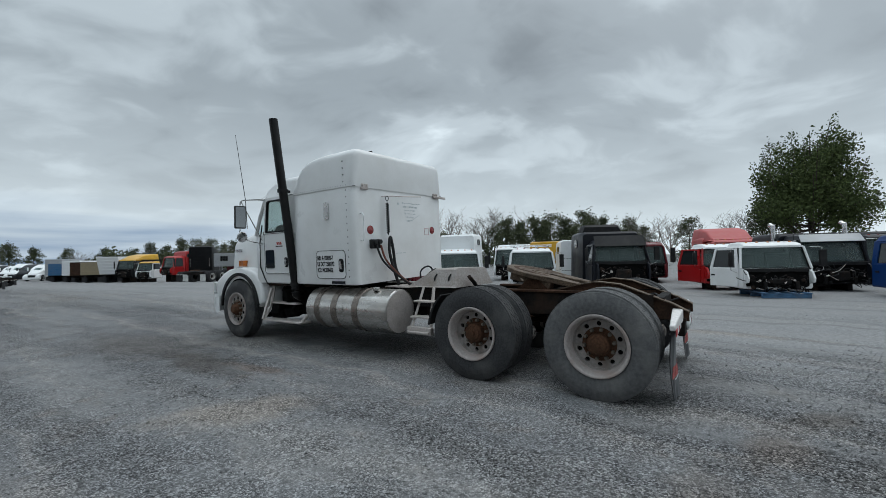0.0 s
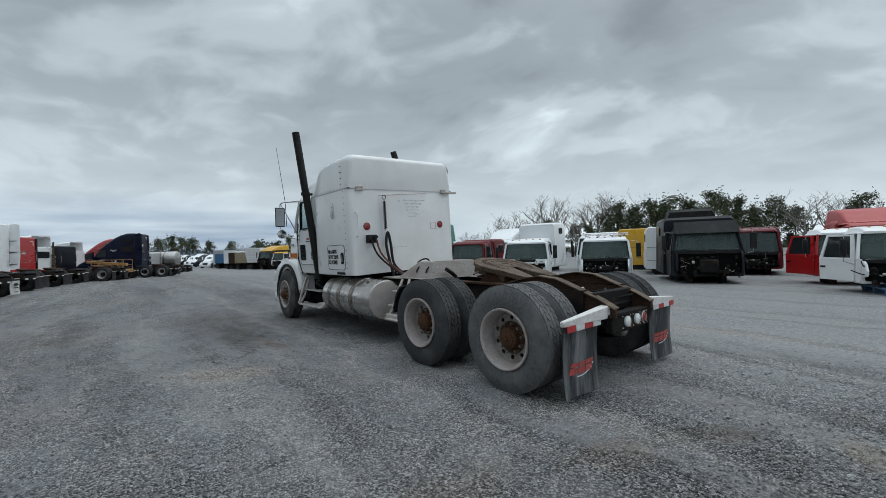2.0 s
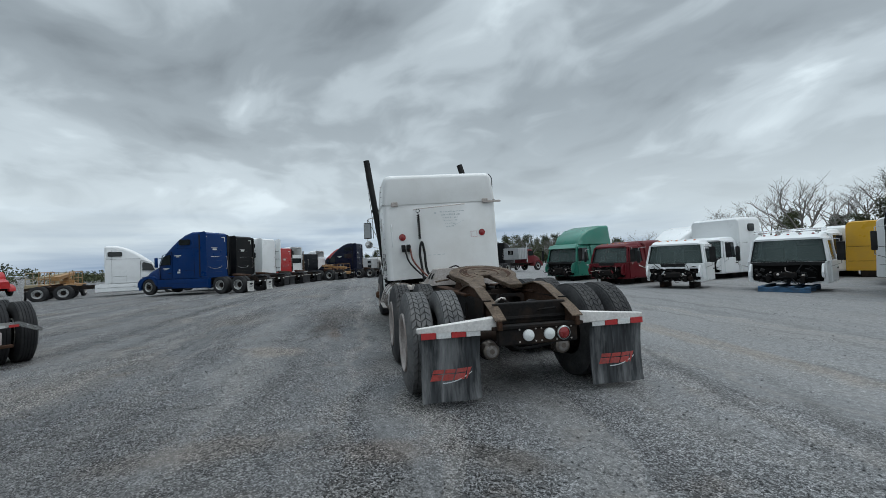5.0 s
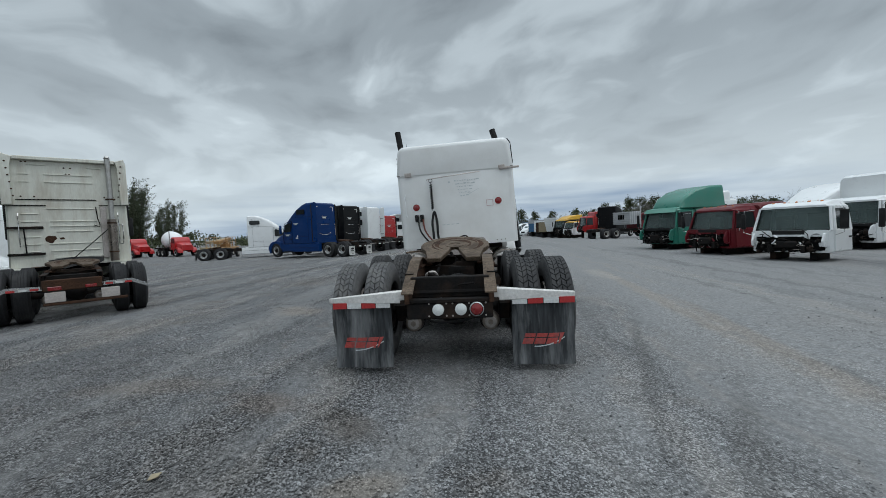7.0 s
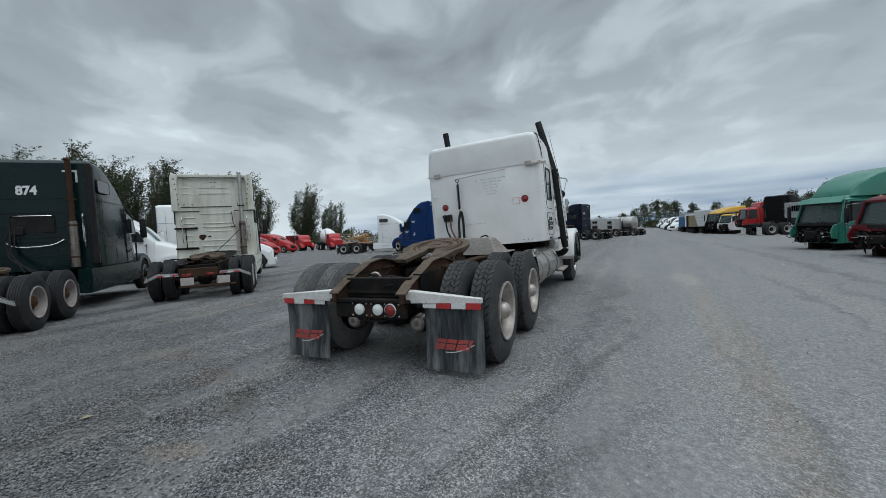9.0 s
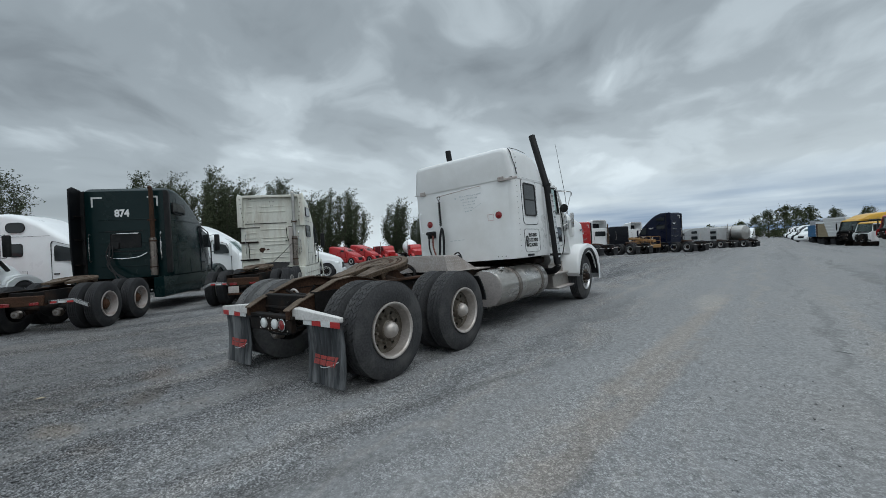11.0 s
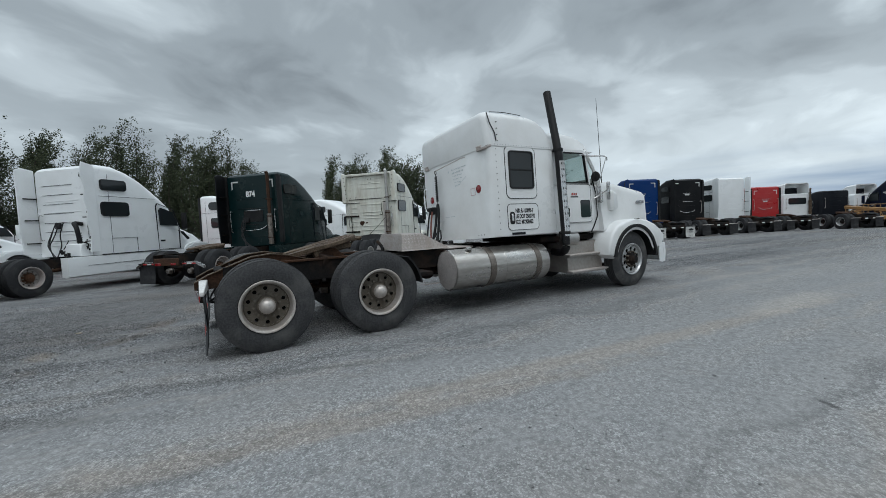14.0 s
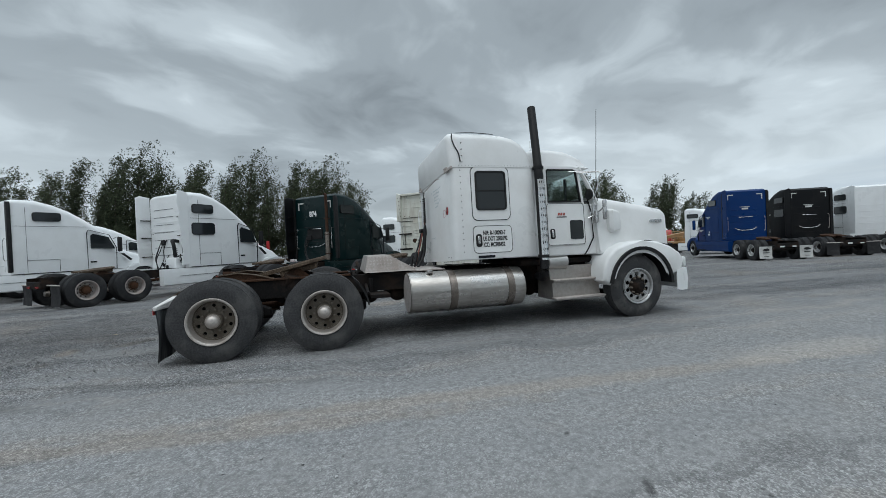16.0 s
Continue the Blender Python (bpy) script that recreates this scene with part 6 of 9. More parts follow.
    box(bm, 1.06, 1.10, 5.78, 5.88, 1.62, 1.95, 0.015, 2)
    lathe(bm, [(-0.1, 0.03), (0.1, 0.03)], (1.12, 5.84, 1.74), "z", 10)
    part("cowl_lamp", bm, CHROME, t)
    return t


hero_tractor()

# ---- parked sleeper tractors ----
def fender(t, y, mat, w=1.18, r=0.6, inner=0.6):
    for s in (-1, 1):
        bm = B()
        top = [(y - 0.76, 0.55), (y - 0.74, 0.85), (y - 0.6, 1.08), (y - 0.3, 1.22), (y + 0.1, 1.25), (y + 0.45, 1.18), (y + 0.75, 1.02), (y + 0.92, 0.8), (y + 0.95, 0.5)]
        arch = [(y + r * math.cos(radians(a)), 0.53 + r * math.sin(radians(a))) for a in range(0, 181, 15)]
        prism(bm, top + arch, "x", s * inner, s * w)
        es = [e for e in bm.edges if all(abs(v.co.x) > w - 0.05 for v in e.verts)]
        bmesh.ops.bevel(bm, geom=es, offset=0.05, segments=2, affect="EDGES")
        part("fender", bm, mat, t)


def aero_tractor(x, y, yaw, mat, label, back=3.4, roof=3.8, cab_len=1.0, disc=DISC_STEEL, hub=HUB_PLAIN, stack=None, ext=(), flaps=FLAP_DK, number=None,
                 windows=True, trim=None, lod=0, group="", corner_lamps=False, skirt=True, hanger=None, roof_mat=None, hood=True, tag="sleeper_tractor", hoses=True, ribs=True, tail_skirt=False, win_at=0.62, win_rows=2, edge=False, oval=False, flap=True, torn=()):
    """An aerodynamic highway tractor: rear axle at the origin, sleeper and cab one shell sloping to the windscreen."""
    t = thing(tag, pose(x, y, 0, 0, 0, yaw), label, "truck", group)
    k = cab_len
    yb = back
    front = yb + 4.1 * k
    rails(t, -0.8, front + 0.5)
    running_gear(t, (0.0, 1.32), front, lod == 0)
    fifth_wheel(t, 0.8, 1.12, 6, RUST if lod else RUST_LT, "greasy fifth-wheel plate")
    for yy in (0.0, 1.32):
        for s in (-1, 1):
            wheel(t, s * 1.24, yy, s, True, disc, hub, TYRE_PLAIN, nuts=lod == 0 and s > 0)
    for s in (-1, 1):
        wheel(t, s * 1.18, front, s, False, DISC_STEER, HUB_STEER, TYRE_PLAIN)
        bm = B()
        if hanger:
            inner = [(s * 0.42, -0.72, 0.66), (s * 0.42, -0.64, 0.66), (s * 0.42, -0.64, 0.74), (s * 0.42, -0.72, 0.74)]
            outer = [(s * 0.95, -0.72, 0.68), (s * 0.95, -0.64, 0.68), (s * 0.95, -0.64, 0.76), (s * 0.95, -0.72, 0.76)]
            tip = [(s * 1.22, -0.72, 0.55), (s * 1.22, -0.64, 0.55), (s * 1.22, -0.64, 0.62), (s * 1.22, -0.72, 0.62)]
            loft(bm, [inner, outer, tip])
            h = part("flap_hanger", bm, CHROME, t, "bright angled flap hanger")
            for q in range(3):
                bm = B()
                box(bm, s * (0.5 + 0.16 * q), s * (0.62 + 0.16 * q), -0.73, -0.722, 0.675, 0.715)
                part("reflective_tape", bm, TAPE_RED if q % 2 == 0 else TAPE_WHITE, h)
        else:
            tube(bm, [(s * 0.42, -0.66, 0.74), (s * 1.2, -0.66, 0.74)], 0.022, 6)
            part("flap_hanger", bm, ALU_DULL if flaps is FLAP_DK else BLACK, t)
        if flap and (not hanger or s < 0):
            f = mudflap(t, s * 1.2 if s < 0 else 0.62, s * 0.62 if s < 0 else 1.2, -0.66, 0.1, 0.72, flaps, "white mudflap with a dark emblem" if flaps is FLAP_WH else "black rubber mudflap")
            if flaps is FLAP_WH:
                bm = B()
                cx = s * 0.91
                prism(bm, [(cx - 0.16, 0.52), (cx - 0.1, 0.6), (cx + 0.06, 0.62), (cx + 0.18, 0.53), (cx + 0.1, 0.5), (cx, 0.48)], "y", -0.690, -0.694)
                box(bm, cx - 0.14, cx + 0.14, -0.694, -0.690, 0.38, 0.42)
                box(bm, cx - 0.1, cx + 0.12, -0.694, -0.690, 0.2, 0.225)
                part("flap_emblem", bm, INK, f)
    bm = B()
    box(bm, -0.45, 0.45, -0.82, -0.72, 0.64, 0.86, 0.015)
    tail = part("tail_beam", bm, RUST if hanger else FRAME, t)
    for s in (-1, 1):
        bm = B()
        box(bm, s * 0.18, s * 0.36, -0.84, -0.815, 0.66, 0.72, 0.008)
        part("tail_lamp", bm, LENS_RED if (hanger or lod == 0) else LENS_WHITE, tail)
    # shell
    def P(dy):
        return yb + dy * k
    bm = B()
    st = [(0, 1.18, -0.10, 0.10), (0.05, 1.215, -0.05, 0.14), (0.15, 1.23, 0.0, 0.17), (0.7, 1.235, 0.0, 0.2), (1.2, 1.235, -0.13, 0.24), (1.7, 1.235, -0.36, 0.28),
          (2.15, 1.235, -0.66, 0.3), (2.5, 1.23, -0.93, 0.28), (2.78, 1.215, -1.16, 0.2), (3.05, 1.19, -1.5, 0.16), (3.35, 1.13, -1.92, 0.1)]
    scale = (roof - 1.95) / 1.85
    loft(bm, [ring(P(d), w, w - 0.05 if d < 2.6 else w - 0.09, 1.0, max(roof + dz * scale, 1.9), rt, 0.04, 5) for d, w, dz, rt in st])
    shell = part("cab_shell", bm, mat, t)
    bm = B()
    rows = []
    for q in range(4):
        s = q / 3
        rows.append([(u, P(2.80 + 0.52 * s) - u * u * 0.22 + 0.045, roof + (-1.20 - 0.70 * s) * scale + 0.035) for u in np.linspace(-0.98, 0.98, 9)])
    back_rows = [[(a, b - 0.02, c - 0.02) for a, b, c in r] for r in rows]
    loft(bm, rows + back_rows[::-1], cap=False, closed=False)
    part("windscreen", bm, GLASS_WS, shell, "wide windscreen")
    for s in (-1, 1):
        bm = B()
        out = [(P(2.14), 1.03), (P(3.10), 1.03), (P(3.12), 1.95), (P(2.88), roof - 1.30 * scale), (P(2.2), roof - 1.1 * scale), (P(2.14), roof - 1.2 * scale)]
        inn = [(a + (0.012 if a < P(2.6) else -0.012), b + (0.012 if b < 1.5 else -0.012)) for a, b in out]
        hoop(bm, out, inn, "x", s * 1.20, s * 1.243)
        door = part("door_seam", bm, GREY_DK if mat is not BLACK_P else SILVER, shell)
        bm = B()
        win = [(P(2.26), 1.93), (P(3.06), 1.90), (P(2.84), roof - 1.40 * scale), (P(2.34), roof - 1.26 * scale), (P(2.26), roof - 1.34 * scale)]
        prism(bm, win, "x", s * 1.17, s * 1.247)
        part("door_window", bm, GLASS, shell, "door window")
        bm = B()
        box(bm, s * 1.235, s * 1.252, P(2.22), P(2.42), 1.33, 1.39, 0.006)
        part("door_handle", bm, BLACK, shell)
        if windows:
            for zc, h, w, rr in (((roof - 0.62, 0.42, 0.68, 0.2), (roof - 1.6, 0.54, 0.46, 0.1)) if oval else ((roof - 0.64, 0.32, 0.82, 0.08), (roof - 1.42, 0.44, 0.90, 0.10)))[:win_rows]:
                bm = B()
                yc = P(win_at)
                prism(bm, [(yc + a, zc + b) for a, b in rounded(w, h, rr, 4)], "x", s * 1.19, s * 1.246)
                pane = part("sleeper_window", bm, GLASS, shell, "tinted sleeper window")
                bm = B()
                hoop(bm, [(yc + a, zc + b) for a, b in rounded(w + 0.03, h + 0.03, rr + 0.01, 4)], [(yc + a, zc + b) for a, b in rounded(w, h, rr, 4)], "x", s * 1.19, s * 1.25)
                part("window_gasket", bm, BLACK, shell)
        if lod == 0 and mat is WHITE_B:
            bm = B()
            prism(bm, [(P(3.30), 1.70), (P(3.42), 1.69), (P(3.72), 1.40), (P(3.66), 1.36), (P(3.5), 1.52)], "x", s * 1.02, s * 1.10)
            part("hood_vent", bm, BLACK, t, "black hood side vent")
            bm = B()
            box(bm, s * 1.233, s * 1.243, P(0.05), P(2.12), 1.005, 1.03)
            part("belt_seam", bm, BLACK, shell)
        # long body seams
        bm = B()
        box(bm, s * 1.232, s * 1.239, P(0.1), P(2.14), roof - 1.02, roof - 1.008)
        box(bm, s * 1.232, s * 1.239, P(0.42), P(0.428), 1.05, roof - 0.3)
        box(bm, s * 1.232, s * 1.239, P(0.42), P(1.3), 1.52, 1.53)
        box(bm, s * 1.232, s * 1.239, P(1.3), P(1.31), 1.05, 1.53)
        part("panel_seam", bm, GREY_DK, shell)
        bm = B()
        tube(bm, [(s * 1.2, P(3.02), 2.35), (s * 1.42, P(3.12), 2.42), (s * 1.44, P(3.12), 1.75), (s * 1.18, P(3.1), 1.72)], 0.014, 6)
        part("mirror_arm", bm, BLACK, t)
        bm = B()
        box(bm, -0.09, 0.09, -0.06, 0.06, -0.33, 0.3, 0.035, 2, pose(s * 1.45, P(3.14), 2.1, 0, 0, s * 8))
        part("mirror", bm, mat if lod else BLACK, t, "tall door mirror")
        if skirt:
            bm = B()
            loft(bm, [[(s * 0.95, a, 0.99), (s * 1.215, a, 0.99), (s * 1.235, a, 0.80), (s * 1.22, a, 0.42), (s * 1.15, a, 0.38), (s * 0.95, a, 0.4)] for a in (yb - (0.95 if tail_skirt else 0.55), front - 0.78)])
            sk = part("side_skirt", bm, mat, t, "painted side fairing")
            bm = B()
            box(bm, s * 1.23, s * 1.242, yb - 0.4, front - 0.85, 0.71, 0.72)
            box(bm, s * 1.21, s * 1.25, front - 1.9, front - 0.95, 0.44, 0.49, 0.006)
            part("skirt_step", bm, BLACK if mat is not BLACK_P else ALU_DULL, sk)
        else:
            fuel_tank(t, s, yb + 0.2, yb + 1.9)
            bm = B()
            box(bm, s * 0.8, s * 1.17, yb + 2.1, front - 0.8, 0.40, 0.72, 0.03)
            part("step_box", bm, ALU_DULL, t)
    # back wall: ribs, grab rails, hoses
    if ribs:
        bm = B()
        for q in range(5):
            z = 1.35 + q * 0.36
            box(bm, -0.75, 0.6, yb - 0.012, yb + 0.01, z, z + 0.022, 0.004)
        part("wall_rib", bm, mat, shell)
    for s in (-1, 1):
        bm = B()
        tube(bm, bent([(s * 0.98, yb, 2.35), (s * 0.98, yb - 0.1, 2.32), (s * 0.98, yb - 0.1, 1.6), (s * 0.98, yb, 1.57)], 3), 0.014, 6)
        part("grab_rail", bm, CHROME if lod == 0 else ALU_DULL, shell)
    if corner_lamps or edge:
        for s in (-1, 1):
            bm = B()
            prism(bm, [(s * 1.10, 1.1), (s * 1.222, 1.1), (s * 1.235, 1.2), (s * 1.235, roof - 0.2), (s * 1.19, roof - 0.1), (s * 1.08, roof - 0.09), (s * 1.10, roof - 0.2)], "y", yb - 0.05, yb + 0.07, 0.01)
            part("rubber_edge", bm, BLACK, shell, "black rubber gap edge")
    if corner_lamps:
        for s in (-1, 1):
            bm = B()
            z = roof - 0.32
            box(bm, s * 0.62, s * 0.92, yb - 0.012, yb, z, z + 0.05)
            box(bm, s * 0.875, s * 0.92, yb - 0.012, yb, z - 0.26, z)
            part("reflective_corner", bm, TAPE_WHITE, shell, "white reflective corner strip")
        bm = B()
        tube(bm, bent([(-0.35, yb - 0.02, 2.35), (-0.3, yb - 0.09, 2.36), (0.3, yb - 0.09, 2.36), (0.35, yb - 0.02, 2.35)], 3), 0.014, 5)
        part("hose_rail", bm, CHROME, shell)
        bm = B()
        tube(bm, bent([(-0.55, yb - 0.02, 1.72), (-0.3, yb - 0.1, 1.6), (0.3, yb - 0.1, 1.62), (0.55, yb - 0.02, 1.75)], 3), 0.016, 5)
        part("hose_rail", bm, CHROME, shell)
    if corner_lamps and lod:
        bm = B()
        box(bm, -0.28, 0.24, yb - 0.02, yb - 0.012, roof - 1.02, roof - 0.995)
        box(bm, -0.18, 0.16, yb - 0.02, yb - 0.012, roof - 1.16, roof - 1.06)
        part("back_decal", bm, TAPE_WHITE, shell)
        for s in (-1, 1):
            bm = B()
            for y0, y1, z0, z1 in ((1.42, 1.95, roof - 1.50, roof - 1.45), (1.55, 1.8, roof - 1.58, roof - 1.52), (1.5, 1.62, 1.5, 1.62), (1.5, 1.75, 1.36, 1.47), (2.35, 2.85, 1.66, 1.72), (2.5, 2.75, 1.60, 1.65)):
                box(bm, s * 1.236, s * 1.243, P(y0), P(y1), z0, z1)
            tagged(part("side_decal", bm, TAPE_WHITE, shell), kind="stuff")
    if hoses and lod == 0:
        bm = B()
        rnd = random.Random(int(x * 10) + 3)
        for q in range(4):
            xx = rnd.uniform(-0.5, -0.1)
            tube(bm, bent([(xx, yb - 0.03, 2.1), (xx + rnd.uniform(-.1, .1), yb - 0.15, 1.7), (xx + rnd.uniform(-.15, .15), yb - 0.25, 1.35), (rnd.uniform(-.2, .2), yb - 0.5, 1.0)], 4), 0.017, 6)
        box(bm, -0.42, -0.2, yb - 0.07, yb, 1.9, 2.1, 0.015)
        part("air_hose", bm, HOSE, t, "looped coupling hoses")
    for s in ext:
        bm = B()
        if s in torn:
            prism(bm, [(yb + 0.02, 1.12), (yb + 0.02, roof - 0.06), (yb - 0.32, roof + 0.02), (yb - 0.40, roof - 0.35), (yb - 0.28, roof - 0.8), (yb - 0.36, roof - 1.15), (yb - 0.25, roof - 1.5), (yb - 0.31, roof - 1.85), (yb - 0.2, roof - 2.2), (yb - 0.28, 1.12)], "x", s * 1.19, s * 1.235, 0.008)
        else:
            prism(bm, [(yb + 0.02, 1.12), (yb + 0.02, roof - 0.06), (yb - 0.34, roof - 0.0), (yb - 0.50, roof - 0.08), (yb - 0.50, 1.9), (yb - 0.44, 1.12)], "x", s * 1.19, s * 1.235, 0.012)
        part("side_extender", bm, BLACK_P if number else mat, shell, "side wind fairing")
        bm = B()
        for z in (1.45, 2.2, 2.9):
            box(bm, s * 1.13, s * 1.19, yb - 0.36, yb, z, z + 0.03)
        part("extender_brace", bm, FRAME, shell)
    if torn:
        # what the lost fairing bares: intake pipe, deck box, lamp, brackets
        bm = B()
        box(bm, 0.40, 1.0, yb - 0.40, yb - 0.03, 1.0, 1.40, 0.03)
        part("deck_box", bm, mat, t, "white box on the deck behind the cab")
        bm = B()
        tube(bm, bent([(0.62, yb - 0.02, 2.02), (0.62, yb - 0.24, 2.04), (0.78, yb - 0.30, 1.88), (0.84, yb - 0.28, 1.4)], 5), 0.065, 10)
        for q in range(5):
            lathe(bm, [(-0.012, 0.078), (0.012, 0.078)], (0.83, yb - 0.285, 1.45 + 0.07 * q), "z", 10, cap=False)
        part("intake_pipe", bm, BLACK, t, "black corrugated pipe")
        bm = B()
        box(bm, 0.86, 1.06, yb - 0.17, yb - 0.02, roof - 0.42, roof - 0.27, 0.02)
        part("work_lamp", bm, BLACK, t)
        for z in (1.55, 2.35, 2.9):
            bm = B()
            box(bm, 0.95, 1.19, yb - 0.10, yb - 0.01, z, z + 0.07, 0.008)
            part("torn_bracket", bm, FRAME, t)
        bm = B()
        debris(bm, 0.2, 1.1, yb - 0.42, yb - 0.1, 0.95, 1.35, 26, 5, 0.5, 0.5)
        tagged(part("deck_clutter", bm, BLACK, t, "dark pipes and brackets"), kind="stuff")
        bm = B()
        for q in range(7):
            box(bm, -0.9, 0.35, yb - 0.012, yb + 0.01, 1.5 + 0.30 * q, 1.512 + 0.30 * q)
        part("wall_seam", bm, GREY_DK, shell)
    if stack:
        sx, smat, top = stack
        bm = B()
        tube(bm, [(sx, yb - 0.16, 1.05), (sx, yb - 0.16, 2.2)], 0.10, 16)
        part("muffler", bm, ALU_DARK if lod == 0 else smat, t, "upright muffler behind the cab")
        bm = B()
        tube(bm, bent([(sx, yb - 0.16, 2.2), (sx, yb - 0.16, top - 0.12), (sx - 0.02, yb - 0.20, top)], 4), 0.062, 14)
        st_ob = part("exhaust_pipe", bm, smat, t, "upright exhaust pipe behind the cab")
        for z in (1.3, 2.1, 2.75):
            bm = B()
            lathe(bm, [(-0.02, 0.112), (0.02, 0.112)], (sx, yb - 0.16, z), "z", 14, cap=False)
            box(bm, sx - 0.03, sx + 0.03, yb - 0.1, yb, z - 0.02, z + 0.02)
            part("stack_clamp", bm, RUST, st_ob)
        bm = B()
        tube(bm, bent([(sx + 0.16, yb - 0.02, 2.05), (sx + 0.22, yb - 0.16, 2.03), (sx + 0.22, yb - 0.16, 1.55), (sx + 0.16, yb - 0.02, 1.53)], 3), 0.014, 6)
        part("grab_loop", bm, CHROME, shell)
    if number:
        lettering(number, 0.30, facing("back", -0.30, yb - 0.006, roof - 0.88), WHITE_INK, shell, "unit_number", 0.9)
        bm = B()
        for q in range(2):
            box(bm, -0.6, 0.45, yb - 0.02, yb, roof - 1.34 - 0.62 * q, roof - 1.325 - 0.62 * q)
        box(bm, -0.45, 0.4, yb - 0.015, yb, roof - 1.85, roof - 1.42, 0.02)
        part("back_window", bm, BLACK, shell)
    # hood, bumper, lamps
    if hood:
        bm = B()
        loft(bm, [ring(P(d), w, w - 0.16, z0, z1, 0.2, 0.05, 5) for d, w, z0, z1 in ((3.2, 1.12, 1.0, 1.93), (3.5, 1.06, 0.95, 1.86), (3.9, 1.0, 0.9, 1.72), (4.4, 0.94, 0.75, 1.52), (4.75, 0.86, 0.6, 1.32), (4.9, 0.74, 0.6, 1.12))])
        hd = part("hood", bm, mat, t, "sloping hood")
        fender(t, front, mat)
        bm = B()
        box(bm, -0.55, 0.55, P(4.86), P(4.94), 0.62, 1.05, 0.03)
        part("grille", bm, BLACK, hd)
        for s in (-1, 1):
            bm = B()
            box(bm, -0.13, 0.13, -0.16, 0.16, -0.1, 0.1, 0.05, 2, pose(s * 0.98, P(4.66), 1.0, 0, s * 20, -s * 35))
            part("headlamp", bm, LENS_WHITE, hd)
        bm = B()
        loft(bm, [[(a, b, 0.3), (a, b - 0.14, 0.32), (a, b - 0.14, 0.68), (a, b, 0.66), (a, b + 0.03, 0.48)] for a, b in ((-1.2, front + 0.75), (-1.1, P(4.9)), (-0.6, P(5.03)), (0.6, P(5.03)), (1.1, P(4.9)), (1.2, front + 0.75))])
        part("front_bumper", bm, mat if skirt else CHROME, t)
    else:
        bm = B()
        box(bm, -0.4, 0.4, P(3.4), front + 0.6, 0.7, 1.45, 0.06)
        debris(bm, -0.8, 0.8, P(3.4), front + 0.5, 0.5, 1.5, 40, int(abs(x) * 7) + 1)
        part("bare_engine", bm, FRAME, t, "exposed engine")
    # floor and clutter hold the shade under the cab in their colour
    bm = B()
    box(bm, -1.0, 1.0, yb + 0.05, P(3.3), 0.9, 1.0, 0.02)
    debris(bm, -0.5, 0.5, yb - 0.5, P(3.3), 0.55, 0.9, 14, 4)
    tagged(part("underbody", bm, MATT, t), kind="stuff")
    return t


# the row beside the white tractor, tails out
D_YAW = 103.0
aero_tractor(-1.72, -2.92, D_YAW, GREEN_DK, "dark green sleeper tractor with a white unit number", 3.14, 3.78, 1.02, DISC_DULL, HUB_RUST, (0.80, RUST, 3.72), (-1,), FLAP_DK, "874", corner_lamps=True, hanger=True, win_rows=1)
aero_tractor(2.76, -6.08, 104.65, WHITE_B, "white sleeper tractor with its rear fairing broken off", 3.20, 3.90, 0.985, DISC_DULL, HUB_RUST, None, (-1, 1), FLAP_DK, hanger=None, tail_skirt=True, win_at=0.62, torn=(1,))
aero_tractor(7.7, -10.7, D_YAW, WHITE_B, "white sleeper tractor with a black stripe on its back edge", 3.75, 3.85, 1.08, DISC_AL, HUB_RUST, None, (), win_at=1.0, win_rows=1, edge=True)


